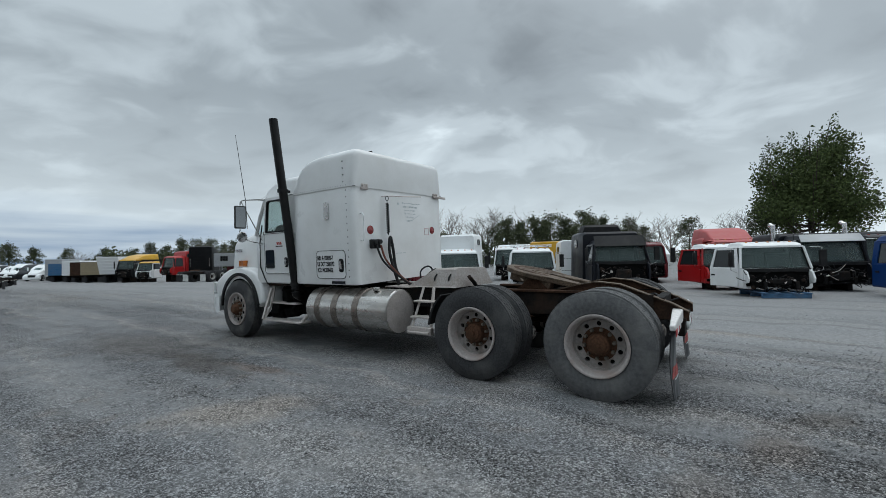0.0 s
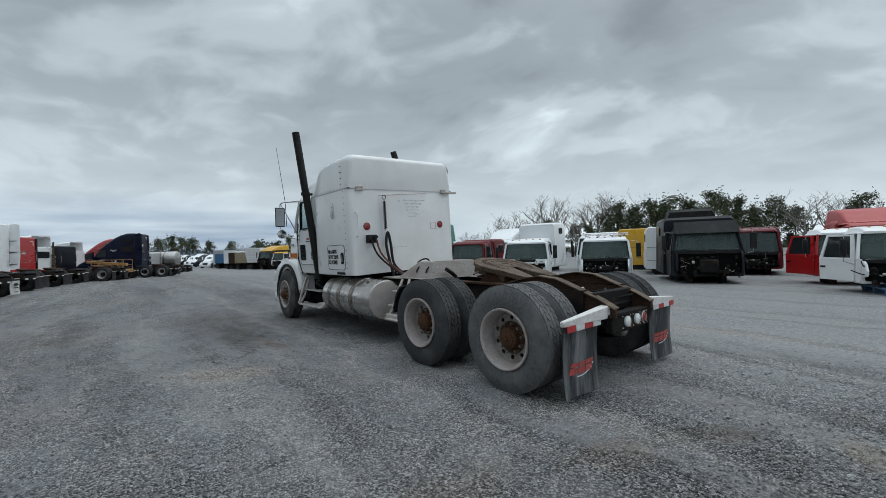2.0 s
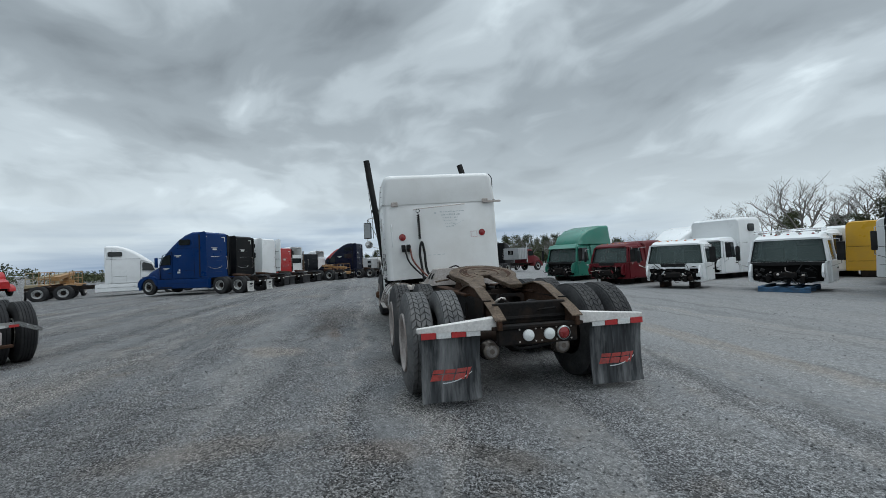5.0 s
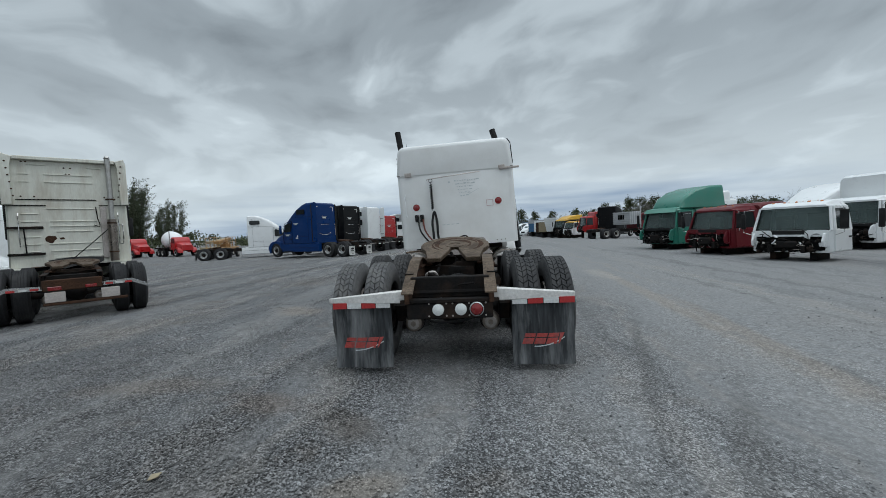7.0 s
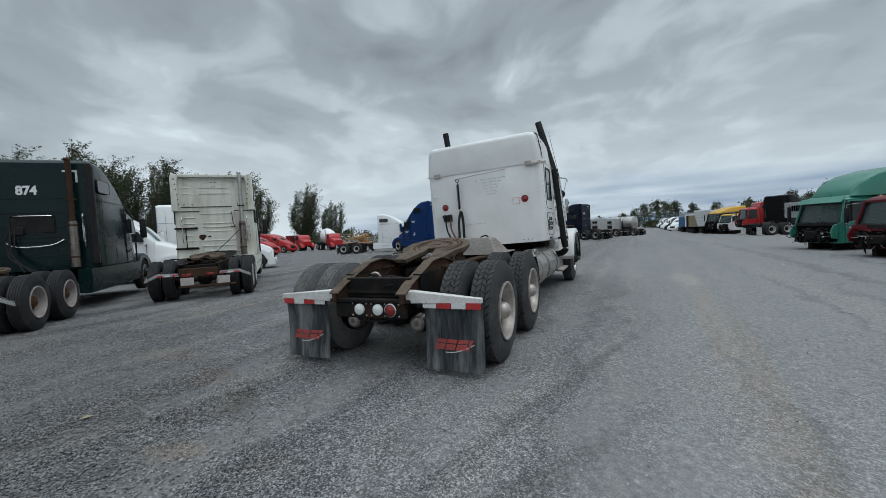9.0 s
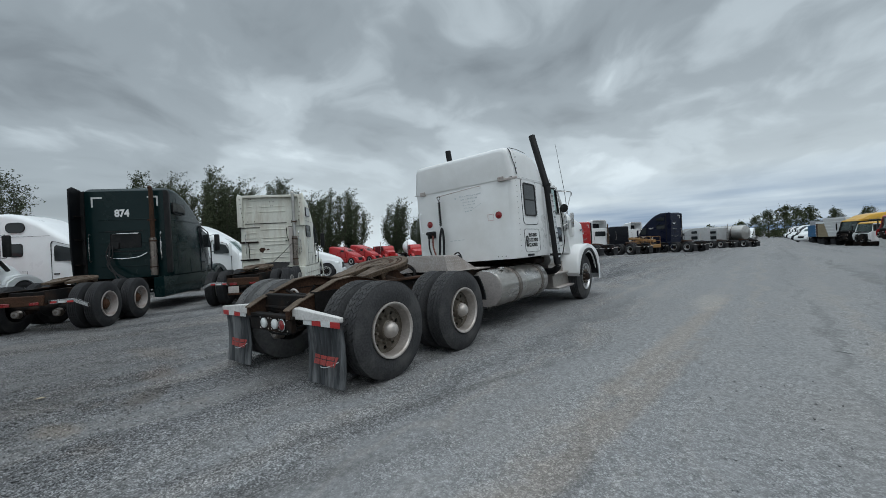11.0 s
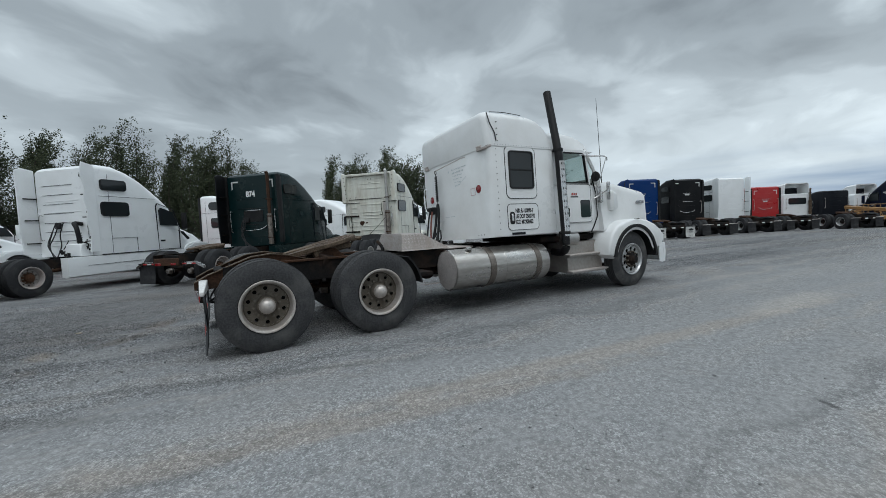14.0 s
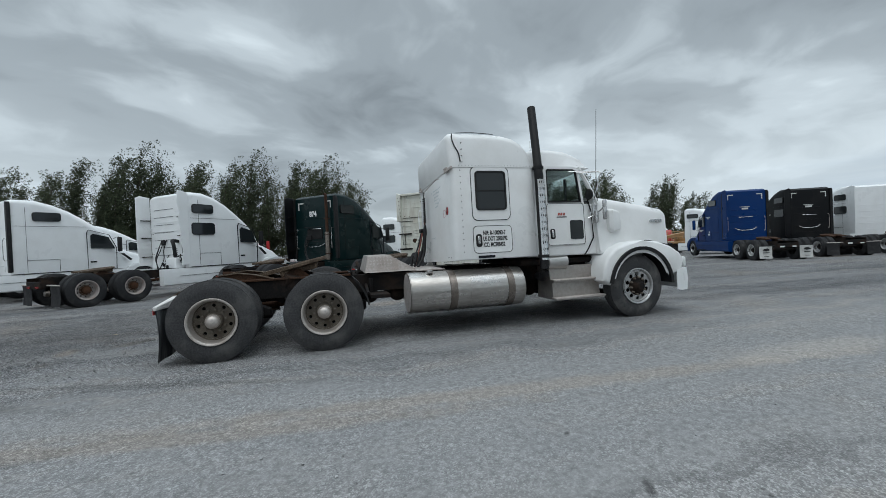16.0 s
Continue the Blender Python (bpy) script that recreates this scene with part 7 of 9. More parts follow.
def cream_tractor():
    """The cream tractor: ribbed flat back, dented stack, rusty tail."""
    yb = 2.95
    t = aero_tractor(-5.405, -0.087, 102.0, CREAM, "aged cream sleeper tractor with rust stains on its flat back", yb, 3.82, 1.0, DISC_STEEL, HUB_PLAIN, (0.84, ALU, 3.86), (), FLAP_DK, hanger=True, tag="cream_tractor", hoses=False, ribs=False, flap=False)
    # the roof fairing's wings stand proud of the recessed upper wall
    for s in (-1, 1):
        bm = B()
        prism(bm, [(s * 1.05, 2.60), (s * 1.235, 2.60), (s * 1.235, 3.72), (s * 1.19, 3.88), (s * 0.98, 3.80), (s * 1.05, 3.62)], "y", yb - 0.16, yb + 0.05, 0.015)
        part("fairing_wing", bm, CREAM, t, "side wing of the roof fairing")
    bm = B()
    prism(bm, [(-1.08, 3.74), (1.08, 3.74), (0.98, 3.83), (-0.98, 3.83)], "y", yb - 0.13, yb + 0.03, 0.012)
    part("fairing_lip", bm, CREAM, t)
    for z, a, b in ((2.58, -1.23, -0.46), (2.58, 0.59, 1.23), (2.73, -1.0, 0.54)):
        bm = B()
        box(bm, a, b, yb - 0.022, yb + 0.01, z, z + 0.022, 0.004)
        part("wall_seam", bm, FRAME, t, "dark open seam")
    for z, a, b in ((3.62, -0.76, -0.41), (3.59, 0.40, 0.68), (3.38, -0.46, 0.49), (3.38, -0.91, -0.73), (3.18, -0.46, 0.49), (3.18, -0.91, -0.73), (2.49, -0.46, 0.52), (2.36, -0.94, -0.61), (2.16, -0.94, -0.61), (2.16, -0.41, 0.52), (2.03, -0.41, 0.49),
                    (1.89, -0.31, 0.44), (1.76, -0.94, -0.61), (1.57, -0.94, -0.61), (1.57, -0.46, 0.64), (1.38, -0.44, 0.54), (1.38, -0.94, -0.61), (1.2, -0.36, 0.64)):
        bm = B()
        box(bm, a, b, yb - 0.022, yb + 0.01, z, z + 0.03, 0.009)
        part("wall_rib", bm, CREAM, t)
    pts = [(s * 1.02 + 0.02 * q * s, yb - (0.165 if q % 2 else 0.16), 2.82 + 0.17 * q) for s in (-1, 1) for q in range(6)]
    pts += [(-0.06, yb - 0.003, 3.58), (0.07, yb - 0.003, 3.58), (-0.03, yb - 0.003, 3.42), (0.04, yb - 0.003, 3.42), (-0.84, yb - 0.003, 3.70), (-0.76, yb - 0.003, 3.70), (-0.9, yb - 0.003, 2.82), (-0.66, yb - 0.003, 2.82), (0.72, yb - 0.003, 2.82), (0.9, yb - 0.003, 2.82)]
    for p in pts:
        bm = B()
        rivets(bm, [p], "y", 0.022, -0.02)
        part("rusty_bolt", bm, RUST, t)
    bm = B()
    prism(bm, [(-0.53, 1.74), (-0.47, 1.80), (-0.33, 1.79), (-0.30, 1.72), (-0.36, 1.66), (-0.40, 1.58), (-0.46, 1.62), (-0.52, 1.66)], "y", yb - 0.002, yb - 0.006)
    part("rust_hole", bm, RUST, t, "rusted-through patch")
    bm = B()
    prism(bm, [(-0.26, 1.74), (-0.17, 1.75), (-0.15, 1.70), (-0.24, 1.69)], "y", yb - 0.002, yb - 0.006)
    part("rust_hole", bm, RUST, t, "small rusted-through patch")
    for z in (2.02, 1.34):
        bm = B()
        box(bm, -1.22, -0.54, yb - 0.07, yb - 0.01, z - 0.03, z + 0.03, 0.01)
        part("back_bracket", bm, FRAME, t, "dark bracket bar across the back corner")
    bm = B()
    tube(bm, [(-0.9, yb - 0.05, 2.0), (-0.88, yb - 0.05, 1.36)], 0.014, 6)
    part("grab_rod", bm, FRAME, t)
    bm = B()
    tube(bm, [(0.79, yb - 0.12, 1.98), (0.4, yb - 0.18, 1.58), (-0.05, yb - 0.3, 1.14)], 0.012, 5)
    part("stay_cable", bm, FRAME, t)
    bm = B()
    tube(bm, bent([(0.52, yb - 0.03, 2.55), (0.54, yb - 0.08, 2.25), (0.58, yb - 0.06, 2.02), (0.46, yb - 0.05, 2.06)], 4), 0.013, 5)
    part("hose_hook", bm, FRAME, t)
    bm = B()
    prism(bm, [(0.60, 1.14), (0.74, 1.14), (0.74, 2.56), (0.60, 2.56)], "y", yb - 0.03, yb + 0.01, 0.01)
    part("stack_backing", bm, ALU_DULL, t, "dull heat shield behind the stack")
    bm = B()
    loft(bm, [[(-0.5, yb - 0.12 - 0.1 * k, 1.16 - 0.1 * k), (-0.2, yb - 0.2 - 0.1 * k, 1.05 - 0.12 * k), (0.1, yb - 0.2 - 0.1 * k, 1.10 - 0.1 * k), (0.35, yb - 0.2 - 0.1 * k, 1.02 - 0.1 * k), (0.6, yb - 0.12 - 0.1 * k, 1.18 - 0.1 * k), (0.0, yb - 0.02, 1.22)] for k in (0, 1.0)])
    part("drape_sheet", bm, BLACK, t, "black rubber sheet hanging over the frame")
    # a rusty step hung under the tail
    for x0, x1 in ((-0.42, -0.12), (0.42, 0.72)):
        bm = B()
        box(bm, x0, x1, -0.84, -0.82, 0.42, 0.62, 0.006)
        part("tail_plate", bm, ALU_DULL, t)
    bm = B()
    box(bm, -0.45, 0.85, -0.85, -0.74, 0.36, 0.41, 0.01)
    part("tail_step", bm, RUST, t, "rusty step bar under the tail")


cream_tractor()

# further white trucks behind that row
aero_tractor(-9.6, -16.6, 12.0, WHITE_B, "white sleeper tractor parked across, nose to the lane", 2.9, 4.05, 1.1, DISC_AL, HUB_PLAIN, lod=1, win_at=0.95, edge=True, oval=True)
aero_tractor(-13.2, -11.6, 12.0, WHITE_B, "white mid-roof sleeper tractor facing the lane", 3.0, 3.6, 1.0, DISC_AL, HUB_PLAIN, lod=1)
aero_tractor(-17.86, -10.05, 12.0, WHITE_B, "white sleeper tractor with black rubber along its back edge", 3.0, 3.95, 1.18, DISC_AL, HUB_PLAIN, lod=1, win_at=1.15, edge=True, oval=True)
aero_tractor(4.9, -14.6, D_YAW, WHITE_B, "white mid-roof tractor further down the row", 3.2, 3.25, 1.0, DISC_AL, HUB_PLAIN, lod=1, windows=False)
aero_tractor(-5.6, -19.5, 8.0, RED, "white tractor with a red roof front", 2.6, 2.9, 1.0, DISC_AL, HUB_PLAIN, lod=1, windows=False)

# the row across the lane, angled tails out
C_YAW = 120.0
aero_tractor(-22.25, 11.3, C_YAW + 1, BLUE, "deep blue sleeper tractor with white mudflaps", 2.75, 3.97, 1.0, DISC_AL, HUB_PLAIN, None, (-1,), FLAP_WH, corner_lamps=True, lod=1, win_rows=1, win_at=1.15)
aero_tractor(-25.5, 14.0, C_YAW, BLACK_P, "glossy black sleeper tractor", 2.5, 3.97, 1.0, DISC_AL, HUB_PLAIN, None, (-1,), corner_lamps=True, lod=1)
aero_tractor(-28.1, 16.85, C_YAW, WHITE_B, "white sleeper tractor with black rubber fairing edges", 2.4, 4.0, 1.0, DISC_AL, HUB_PLAIN, None, (-1, 1), lod=1)
aero_tractor(-30.5, 19.5, C_YAW, RED, "bright red flat-top sleeper tractor", 2.4, 3.3, 1.0, DISC_AL, HUB_PLAIN, lod=1, corner_lamps=True)


def open_fairing(t, y, w, z0, z1, mat):
    """A hollow roof wind fairing seen from behind, its back open."""
    bm = B()
    front = [(-w + 0.1, z0), (-w + 0.14, z1 - 0.35), (w - 0.14, z1 - 0.35), (w - 0.1, z0)]
    ring_o = [(-w, z0), (-w + 0.05, z1 - 0.12), (-w + 0.18, z1), (w - 0.18, z1), (w - 0.05, z1 - 0.12), (w, z0)]
    ring_i = [(-w + 0.07, z0), (-w + 0.12, z1 - 0.14), (-w + 0.22, z1 - 0.07), (w - 0.22, z1 - 0.07), (w - 0.12, z1 - 0.14), (w - 0.07, z0)]
    loft(bm, [[(a, y + d, z0 + (c - z0) * k) for a, c in ring_o] + [(a, y + d, z0 + (c - z0) * k) for a, c in reversed(ring_i)] for d, k in ((0.0, 1.0), (0.8, 0.9), (1.3, 0.55))])
    part("roof_fairing", bm, mat, t, "open-backed roof fairing")
    bm = B()
    prism(bm, front, "y", y + 0.95, y + 0.98)
    part("fairing_shell", bm, GREY_DK, t)
    bm = B()
    tube(bm, [(-w + 0.1, y + 0.05, z0 + 0.02), (w - 0.1, y + 0.05, z0 + 0.02)], 0.025, 6)
    part("fairing_brace", bm, ALU_DULL, t)


day = aero_tractor(-31.75, 23.2, C_YAW, WHITE_B, "white day-cab tractor with a high open roof fairing", 4.4, 2.75, 0.75, DISC_AL, HUB_PLAIN, (0.95, RUST_LT, 3.1), lod=1, windows=False, ribs=False)
open_fairing(day, 4.45, 1.1, 2.7, 3.6, WHITE_B)
bm = B()
prism(bm, [(a, 2.15 + b) for a, b in rounded(1.5, 0.5, 0.12, 4)], "y", 4.37, 4.41)
part("back_window", bm, GLASS, day, "cab back window")
dusk = aero_tractor(-34.35, 26.2, C_YAW, GREY_DK, "dark charcoal tractor half hidden in the row", 4.2, 2.95, 0.75, DISC_AL, HUB_PLAIN, lod=1, windows=False)
pale = aero_tractor(-38.9, 29.75, C_YAW, WHITE_B, "white tractor with an open fairing behind the crane", 4.2, 2.75, 0.75, DISC_AL, HUB_PLAIN, lod=1, windows=False)
open_fairing(pale, 4.25, 1.05, 2.7, 3.6, WHITE_B)
aero_tractor(-33.2, 29.17, 119.0, NAVY, "navy sleeper tractor with polished wheels", 2.0, 4.02, 1.0, DISC_AL, HUB_PLAIN, None, (-1,), corner_lamps=True, lod=1)
aero_tractor(-39.8, 32.6, 118.0, RED_FADED, "red-roofed sleeper tractor behind the navy one", 2.3, 3.95, 1.0, DISC_AL, HUB_PLAIN, lod=1)
aero_tractor(-48.95, 42.1, 114.3, SILVER, "silver flat-top sleeper tractor", 3.0, 2.95, 1.0, DISC_AL, HUB_PLAIN, lod=1)
aero_tractor(-50.2, 45.9, 114.0, SILVER, "grey tractor with an upright stack down the lane", 3.6, 2.9, 0.85, DISC_AL, HUB_PLAIN, (0.9, ALU, 3.3), lod=1)


def tank_trailer(x, y, yaw):
    """A long polished tank on a bare two-axle trailer frame, tail at the origin."""
    t = thing("tank_trailer", pose(x, y, 0, 0, 0, yaw), "long dull silver tank trailer beside the lane", "trailer")
    rails(t, -0.3, 10.0)
    for yy in (0.6, 1.9):
        for s in (-1, 1):
            wheel(t, s * 1.2, yy, s, True, DISC_AL, HUB_PLAIN, TYRE_PLAIN)
    bm = B()
    lathe(bm, [(-0.2, 0.0), (-0.16, 0.6), (0.0, 0.98), (0.15, 1.05), (9.6, 1.05), (9.8, 0.9), (9.9, 0.0)], (0, 0, 2.1), "y", 30, cap=False)
    tank = part("tank", bm, ALU, t, "rounded aluminium tank")
    for yy in (1.5, 4.5, 7.5):
        bm = B()
        lathe(bm, [(yy - 0.06, 1.07), (yy + 0.06, 1.07)], (0, 0, 2.1), "y", 30, cap=False)
        part("tank_band", bm, ALU_DARK, tank)
    for s in (-1, 1):
        bm = B()
        box(bm, s * 1.0, s * 1.16, 2.6, 8.4, 1.5, 1.95, 0.03)
        part("hose_tray", bm, BLACK, tank)
    bm = B()
    box(bm, -0.7, 0.7, 0.4, 9.4, 0.95, 1.2, 0.02)
    part("cradle", bm, FRAME, t)


tank_trailer(-53.0, 47.4, 112.0)
# a white tractor facing the other way beyond the blue one
aero_tractor(-36.0, 2.0, -12.0, WHITE_B, "white high-roof sleeper tractor with a long bare frame", 3.6, 3.85, 1.0, DISC_AL, HUB_PLAIN, lod=1, skirt=True, win_rows=1)

# ---- stripped cabs across the yard, hoods off, windscreens to the lane ----
def stripped_cab(x, y, yaw, mat, label, w=0.98, roof=1.72, sill=0.92, base=0.2, sleeper=None, visor=None, roof_mat=None, rack=None, seed=1, lamps=True, door_open=(), fairing=None, bars=False, mirrors=True, depth=1.25, cowl=False, roof_box=None, brow=0.19, stack=False):
    """A cab with its hood and bumper gone: origin on the ground under the windscreen's foot, windscreen towards +y."""
    t = thing("stripped_cab", pose(x, y, 0, 0, 0, yaw), label, "truck cab", "stripped cabs along the yard")
    rm = roof_mat or mat

    def lean(bm):
        """The upper half of the cab leans inwards towards the roof."""
        for v in bm.verts:
            if v.co.z > sill:
                v.co.x *= 1 - 0.10 * min(1.25, (v.co.z - sill) / (roof - 0.17 - sill))
        return bm

    bm = B()
    loft(bm, [ring(yy, ww, ww - 0.015, base + 0.05, sill, 0.03, 0.05, 3) for yy, ww in ((-depth, w), (-0.4, w), (-0.05, w - 0.01), (0.04, w - 0.06))])
    cab = part("cab_body", bm, mat, t)
    bm = B()
    top = roof - 0.17
    loft(bm, [ring(yy, ww, ww - 0.07, top + 0.0, z, 0.09, 0.02, 5) for yy, ww, z in ((-depth, w - 0.02, roof - 0.01), (-depth + 0.1, w, roof + 0.02), (-0.75, w, roof + 0.03), (-0.4, w, roof), (-0.22, w - 0.01, roof - 0.05), (-0.15, w - 0.04, roof - 0.11))])
    part("cab_roof", lean(bm), rm, cab)
    for s in (-1, 1):
        bm = B()
        tube(bm, [(s * (w - 0.04), -0.2, top + 0.02), (s * (w - 0.04), -0.02, sill)], 0.04, 6)
        part("windscreen_pillar", lean(bm), mat, cab)
        bm = B()
        box(bm, s * (w - 0.06), s * w, -depth, -depth + 0.14, sill - 0.02, top + 0.02)
        part("rear_pillar", lean(bm), mat, cab)
    bm = B()
    box(bm, -w + 0.05, w - 0.05, -depth, -depth + 0.03, sill, top + 0.01)
    part("back_panel", lean(bm), mat, cab)
    bm = B()
    rows = [[(u, yy - 0.10 * (u / w) ** 2, z) for u in np.linspace(-w + 0.07, w - 0.07, 9)] for yy, z in ((-0.165, top + 0.005), (-0.09, (top + sill) / 2), (-0.01, sill + 0.01))]
    loft(bm, rows + [[(a, b - 0.012, c) for a, b, c in r] for r in rows[::-1]], cap=False, closed=False)
    ws = part("windscreen", lean(bm), GLASS_WS, cab, "dusty windscreen, sky reflection tinted into the glass")
    bm = B()
    hoop(bm, [(-w + 0.05, sill - 0.01), (w - 0.05, sill - 0.01), (w - 0.05, top + 0.02), (-w + 0.05, top + 0.02)], [(-w + 0.10, sill + 0.03), (w - 0.10, sill + 0.03), (w - 0.10, top - 0.02), (-w + 0.10, top - 0.02)], "y", -0.02, 0.0)
    for v in bm.verts:
        v.co.y += -0.16 * (v.co.z - sill) / (top - sill) - 0.10 * (v.co.x / w) ** 2 + 0.012
    part("windscreen_gasket", lean(bm), BLACK, cab)
    bm = B()
    for cx in (-0.35, 0.4):
        tube(bm, [(cx, 0.03, sill + 0.01), (cx + 0.33, -0.0, sill + 0.07)], 0.01, 4)
    part("wiper", bm, BLACK, cab)
    bm = B()
    box(bm, -w + 0.08, w - 0.08, -0.55, -0.1, sill - 0.2, sill - 0.01, 0.04)
    for s in (-1, 1):
        box(bm, s * 0.2, s * 0.7, -0.95, -0.75, sill - 0.2, sill + 0.45, 0.06, 2)
    part("interior", bm, TRIM, t)
    for s in (-1, 1):
        out = [(-depth + 0.12, base + 0.1), (-0.12, base + 0.1), (-0.08, sill), (-0.26, top), (-depth + 0.16, top), (-depth + 0.12, sill)]
        win = [(-depth + 0.22, sill + 0.03), (-0.20, sill + 0.03), (-0.32, top - 0.05), (-depth + 0.24, top - 0.05)]
        piv = pose(s * w, -0.1, 0, 0, 0, s * 26) @ pose(-s * w, 0.1, 0) if s in door_open else Matrix.Identity(4)
        bm = B()
        prism(bm, [out[0], out[1], out[2], out[5]], "x", s * (w - 0.02), s * (w + 0.022), 0.006)
        hoop(bm, [out[5], out[2], out[3], out[4]], win, "x", s * (w - 0.03), s * (w + 0.02))
        for v in bm.verts:
            v.co = piv @ v.co
        door = part("door", lean(bm), mat, cab, "open cab door" if s in door_open else "")
        bm = B()
        prism(bm, win, "x", s * (w - 0.012), s * (w - 0.006))
        for v in bm.verts:
            v.co = piv @ v.co
        part("door_window", lean(bm), GLASS, door)
        bm = B()
        box(bm, s * (w + 0.02), s * (w + 0.035), -depth + 0.17, -depth + 0.32, sill - 0.25, sill - 0.2)
        for v in bm.verts:
            v.co = piv @ v.co
        part("door_handle", bm, BLACK, door)
        if mirrors:
            bm = B()
            tube(bm, [(s * w, -0.15, top), (s * (w + 0.22), 0.02, top - 0.02), (s * (w + 0.24), 0.02, sill - 0.05), (s * w, -0.1, sill - 0.15)], 0.012, 5)
            part("mirror_arm", bm, CHROME, t)
            bm = B()
            box(bm, s * (w + 0.18), s * (w + 0.30), -0.03, 0.06, sill + 0.06, top - 0.12, 0.025, 2)
            part("mirror", bm, BLACK, t)
    if lamps:
        for u in (-0.6, -0.3, 0.0, 0.3, 0.6):
            bm = B()
            lathe(bm, [(0.0, 0.045), (0.035, 0.04), (0.06, 0.012)], (u, -0.42, roof - 0.02), "z", 8)
            part("roof_lamp", bm, LENS_AMBER if seed % 3 else LENS_RED, cab)
    if visor:
        bm = B()
        loft(bm, [[(u, -0.16 + 0.20 * (1 - (u / w) ** 2 * 0.35), top - 0.06), (u, -0.2 - 0.4 * (brow - 0.19), top - 0.06 + brow), (u, -0.23 - 0.4 * (brow - 0.19), top - 0.08 + brow), (u, -0.17 + 0.18 * (1 - (u / w) ** 2 * 0.35), top - 0.075)] for u in np.linspace(-w, w, 9)])
        part("sun_visor", lean(bm), visor, cab, "deep sun visor")
    # what is left under the hood, against a bulkhead whose black is the bay's painted shade
    bm = B()
    prism(bm, [(-w + 0.16, base + 0.12), (w - 0.16, base + 0.12), (w - 0.10, sill - 0.16), (w - 0.2, sill - 0.06), (0.25, sill - 0.04), (0.15, sill - 0.09), (-0.25, sill - 0.08), (-0.4, sill - 0.04), (-w + 0.2, sill - 0.07), (-w + 0.1, sill - 0.16)], "y", 0.03, 0.055)
    part("bulkhead", bm, MATT, t)
    bm = B()
    box(bm, -0.28, 0.28, 0.05, 0.30, base + 0.18, sill - 0.3, 0.05)
    box(bm, -0.46, -0.37, -0.2, 0.3, base + 0.05, base + 0.28, 0.01)
    box(bm, 0.37, 0.46, -0.2, 0.3, base + 0.05, base + 0.28, 0.01)
    part("engine_block", bm, FRAME, t, "grimy bare engine")
    bm = B()
    debris(bm, -w + 0.24, w - 0.24, 0.06, 0.22, base + 0.1, sill - 0.24, 120, seed, 0.35, 0.45)
    tagged(part("engine_clutter", bm, BLACK if seed % 2 else FRAME, t, "wires, pipes and brackets left bare"), kind="stuff")
    # a rough lump in the same near-black, shade of the open bay included
    bm = B()
    rnd = random.Random(seed + 7)
    loft(bm, [[(u * (w - 0.22) + rnd.uniform(-0.03, 0.03), yy + rnd.uniform(-0.04, 0.04), base + 0.1 + (sill - base - 0.25) * k + rnd.uniform(-0.05, 0.05)) for u, k in ((-1, 0.1), (-0.5, 0.0), (0.1, 0.06), (0.6, 0.0), (1, 0.15), (0.95, 0.6), (0.6, 0.85), (0.1, 0.78), (-0.4, 0.95), (-0.9, 0.7))] for yy in (0.05, 0.13, 0.22)])
    part("engine_cover", bm, MATT, t, "black mass of the bared engine, shade in its colour")
    bm = B()
    debris(bm, -w + 0.3, w - 0.3, 0.22, 0.3, base + 0.25, sill - 0.3, 9, seed + 50, 0.6, 0.28)
    tagged(part("bare_fitting", bm, ALU_DULL, t), kind="stuff")
    if cowl:
        for s in (-1, 1):
            bm = B()
            cx, cz, hw, hh = s * (w - 0.32), (sill + base) / 2 + 0.12, 0.27, 0.24
            n = 20
            ang = [2 * math.pi * k / n + 0.05 for k in range(n)]
            outer = [(cx + hw * max(-1, min(1, 1.35 * math.cos(a))), cz + hh * max(-1, min(1, 1.35 * math.sin(a)))) for a in ang]
            inner = [(cx + 0.15 * math.cos(a), cz + 0.14 * math.sin(a)) for a in ang]
            hoop(bm, outer, inner, "y", 0.10, 0.14)
            tube(bm, bent([(s * 0.36, 0.13, sill - 0.14), (s * 0.27, 0.16, cz), (s * 0.36, 0.2, base + 0.3)], 4), 0.035, 6)
            part("front_panel", bm, mat, t, "front panel with an empty lamp hole")
        bm = B()
        prism(bm, [(-w + 0.08, sill - 0.12), (w - 0.08, sill - 0.12), (w - 0.1, sill - 0.18), (-w + 0.1, sill - 0.18)], "y", 0.03, 0.11)
        part("cowl_strip", bm, mat, t)
    bm = B()
    prism(bm, [(-w + 0.1, sill + 0.0), (w - 0.1, sill + 0.0), (w - 0.13, sill - 0.09), (0.3, sill - 0.12), (-0.35, sill - 0.10), (-w + 0.13, sill - 0.12)], "y", 0.03, 0.115 if cowl else 0.085, 0.006)
    part("cowl_vent", bm, BLACK, t, "black air intake strip under the windscreen")
    for s in (-1, 1):
        bm = B()
        prism(bm, [(0.02, sill - 0.02), (0.2, sill - 0.10), (0.3, sill - 0.3), (0.26, base + 0.25), (0.02, base + 0.2)], "x", s * (w - 0.10), s * (w - 0.16), 0.01)
        part("inner_panel", bm, mat, t)
    if rack:
        for yy in (-0.9, -0.2, 0.5):
            bm = B()
            box(bm, -0.62, 0.62, yy - 0.05, yy + 0.05, 0.0, 0.13)
            part("pallet_bearer", bm, rack, t, "blue painted pallet bearer")
        for xx in (-0.55, -0.18, 0.18, 0.55):
            bm = B()
            box(bm, xx - 0.06, xx + 0.06, -1.0, 0.6, 0.13, 0.165)
            part("pallet_board", bm, rack, t, "blue painted pallet board")
    else:
        for xx in (-0.5, 0.5):
            bm = B()
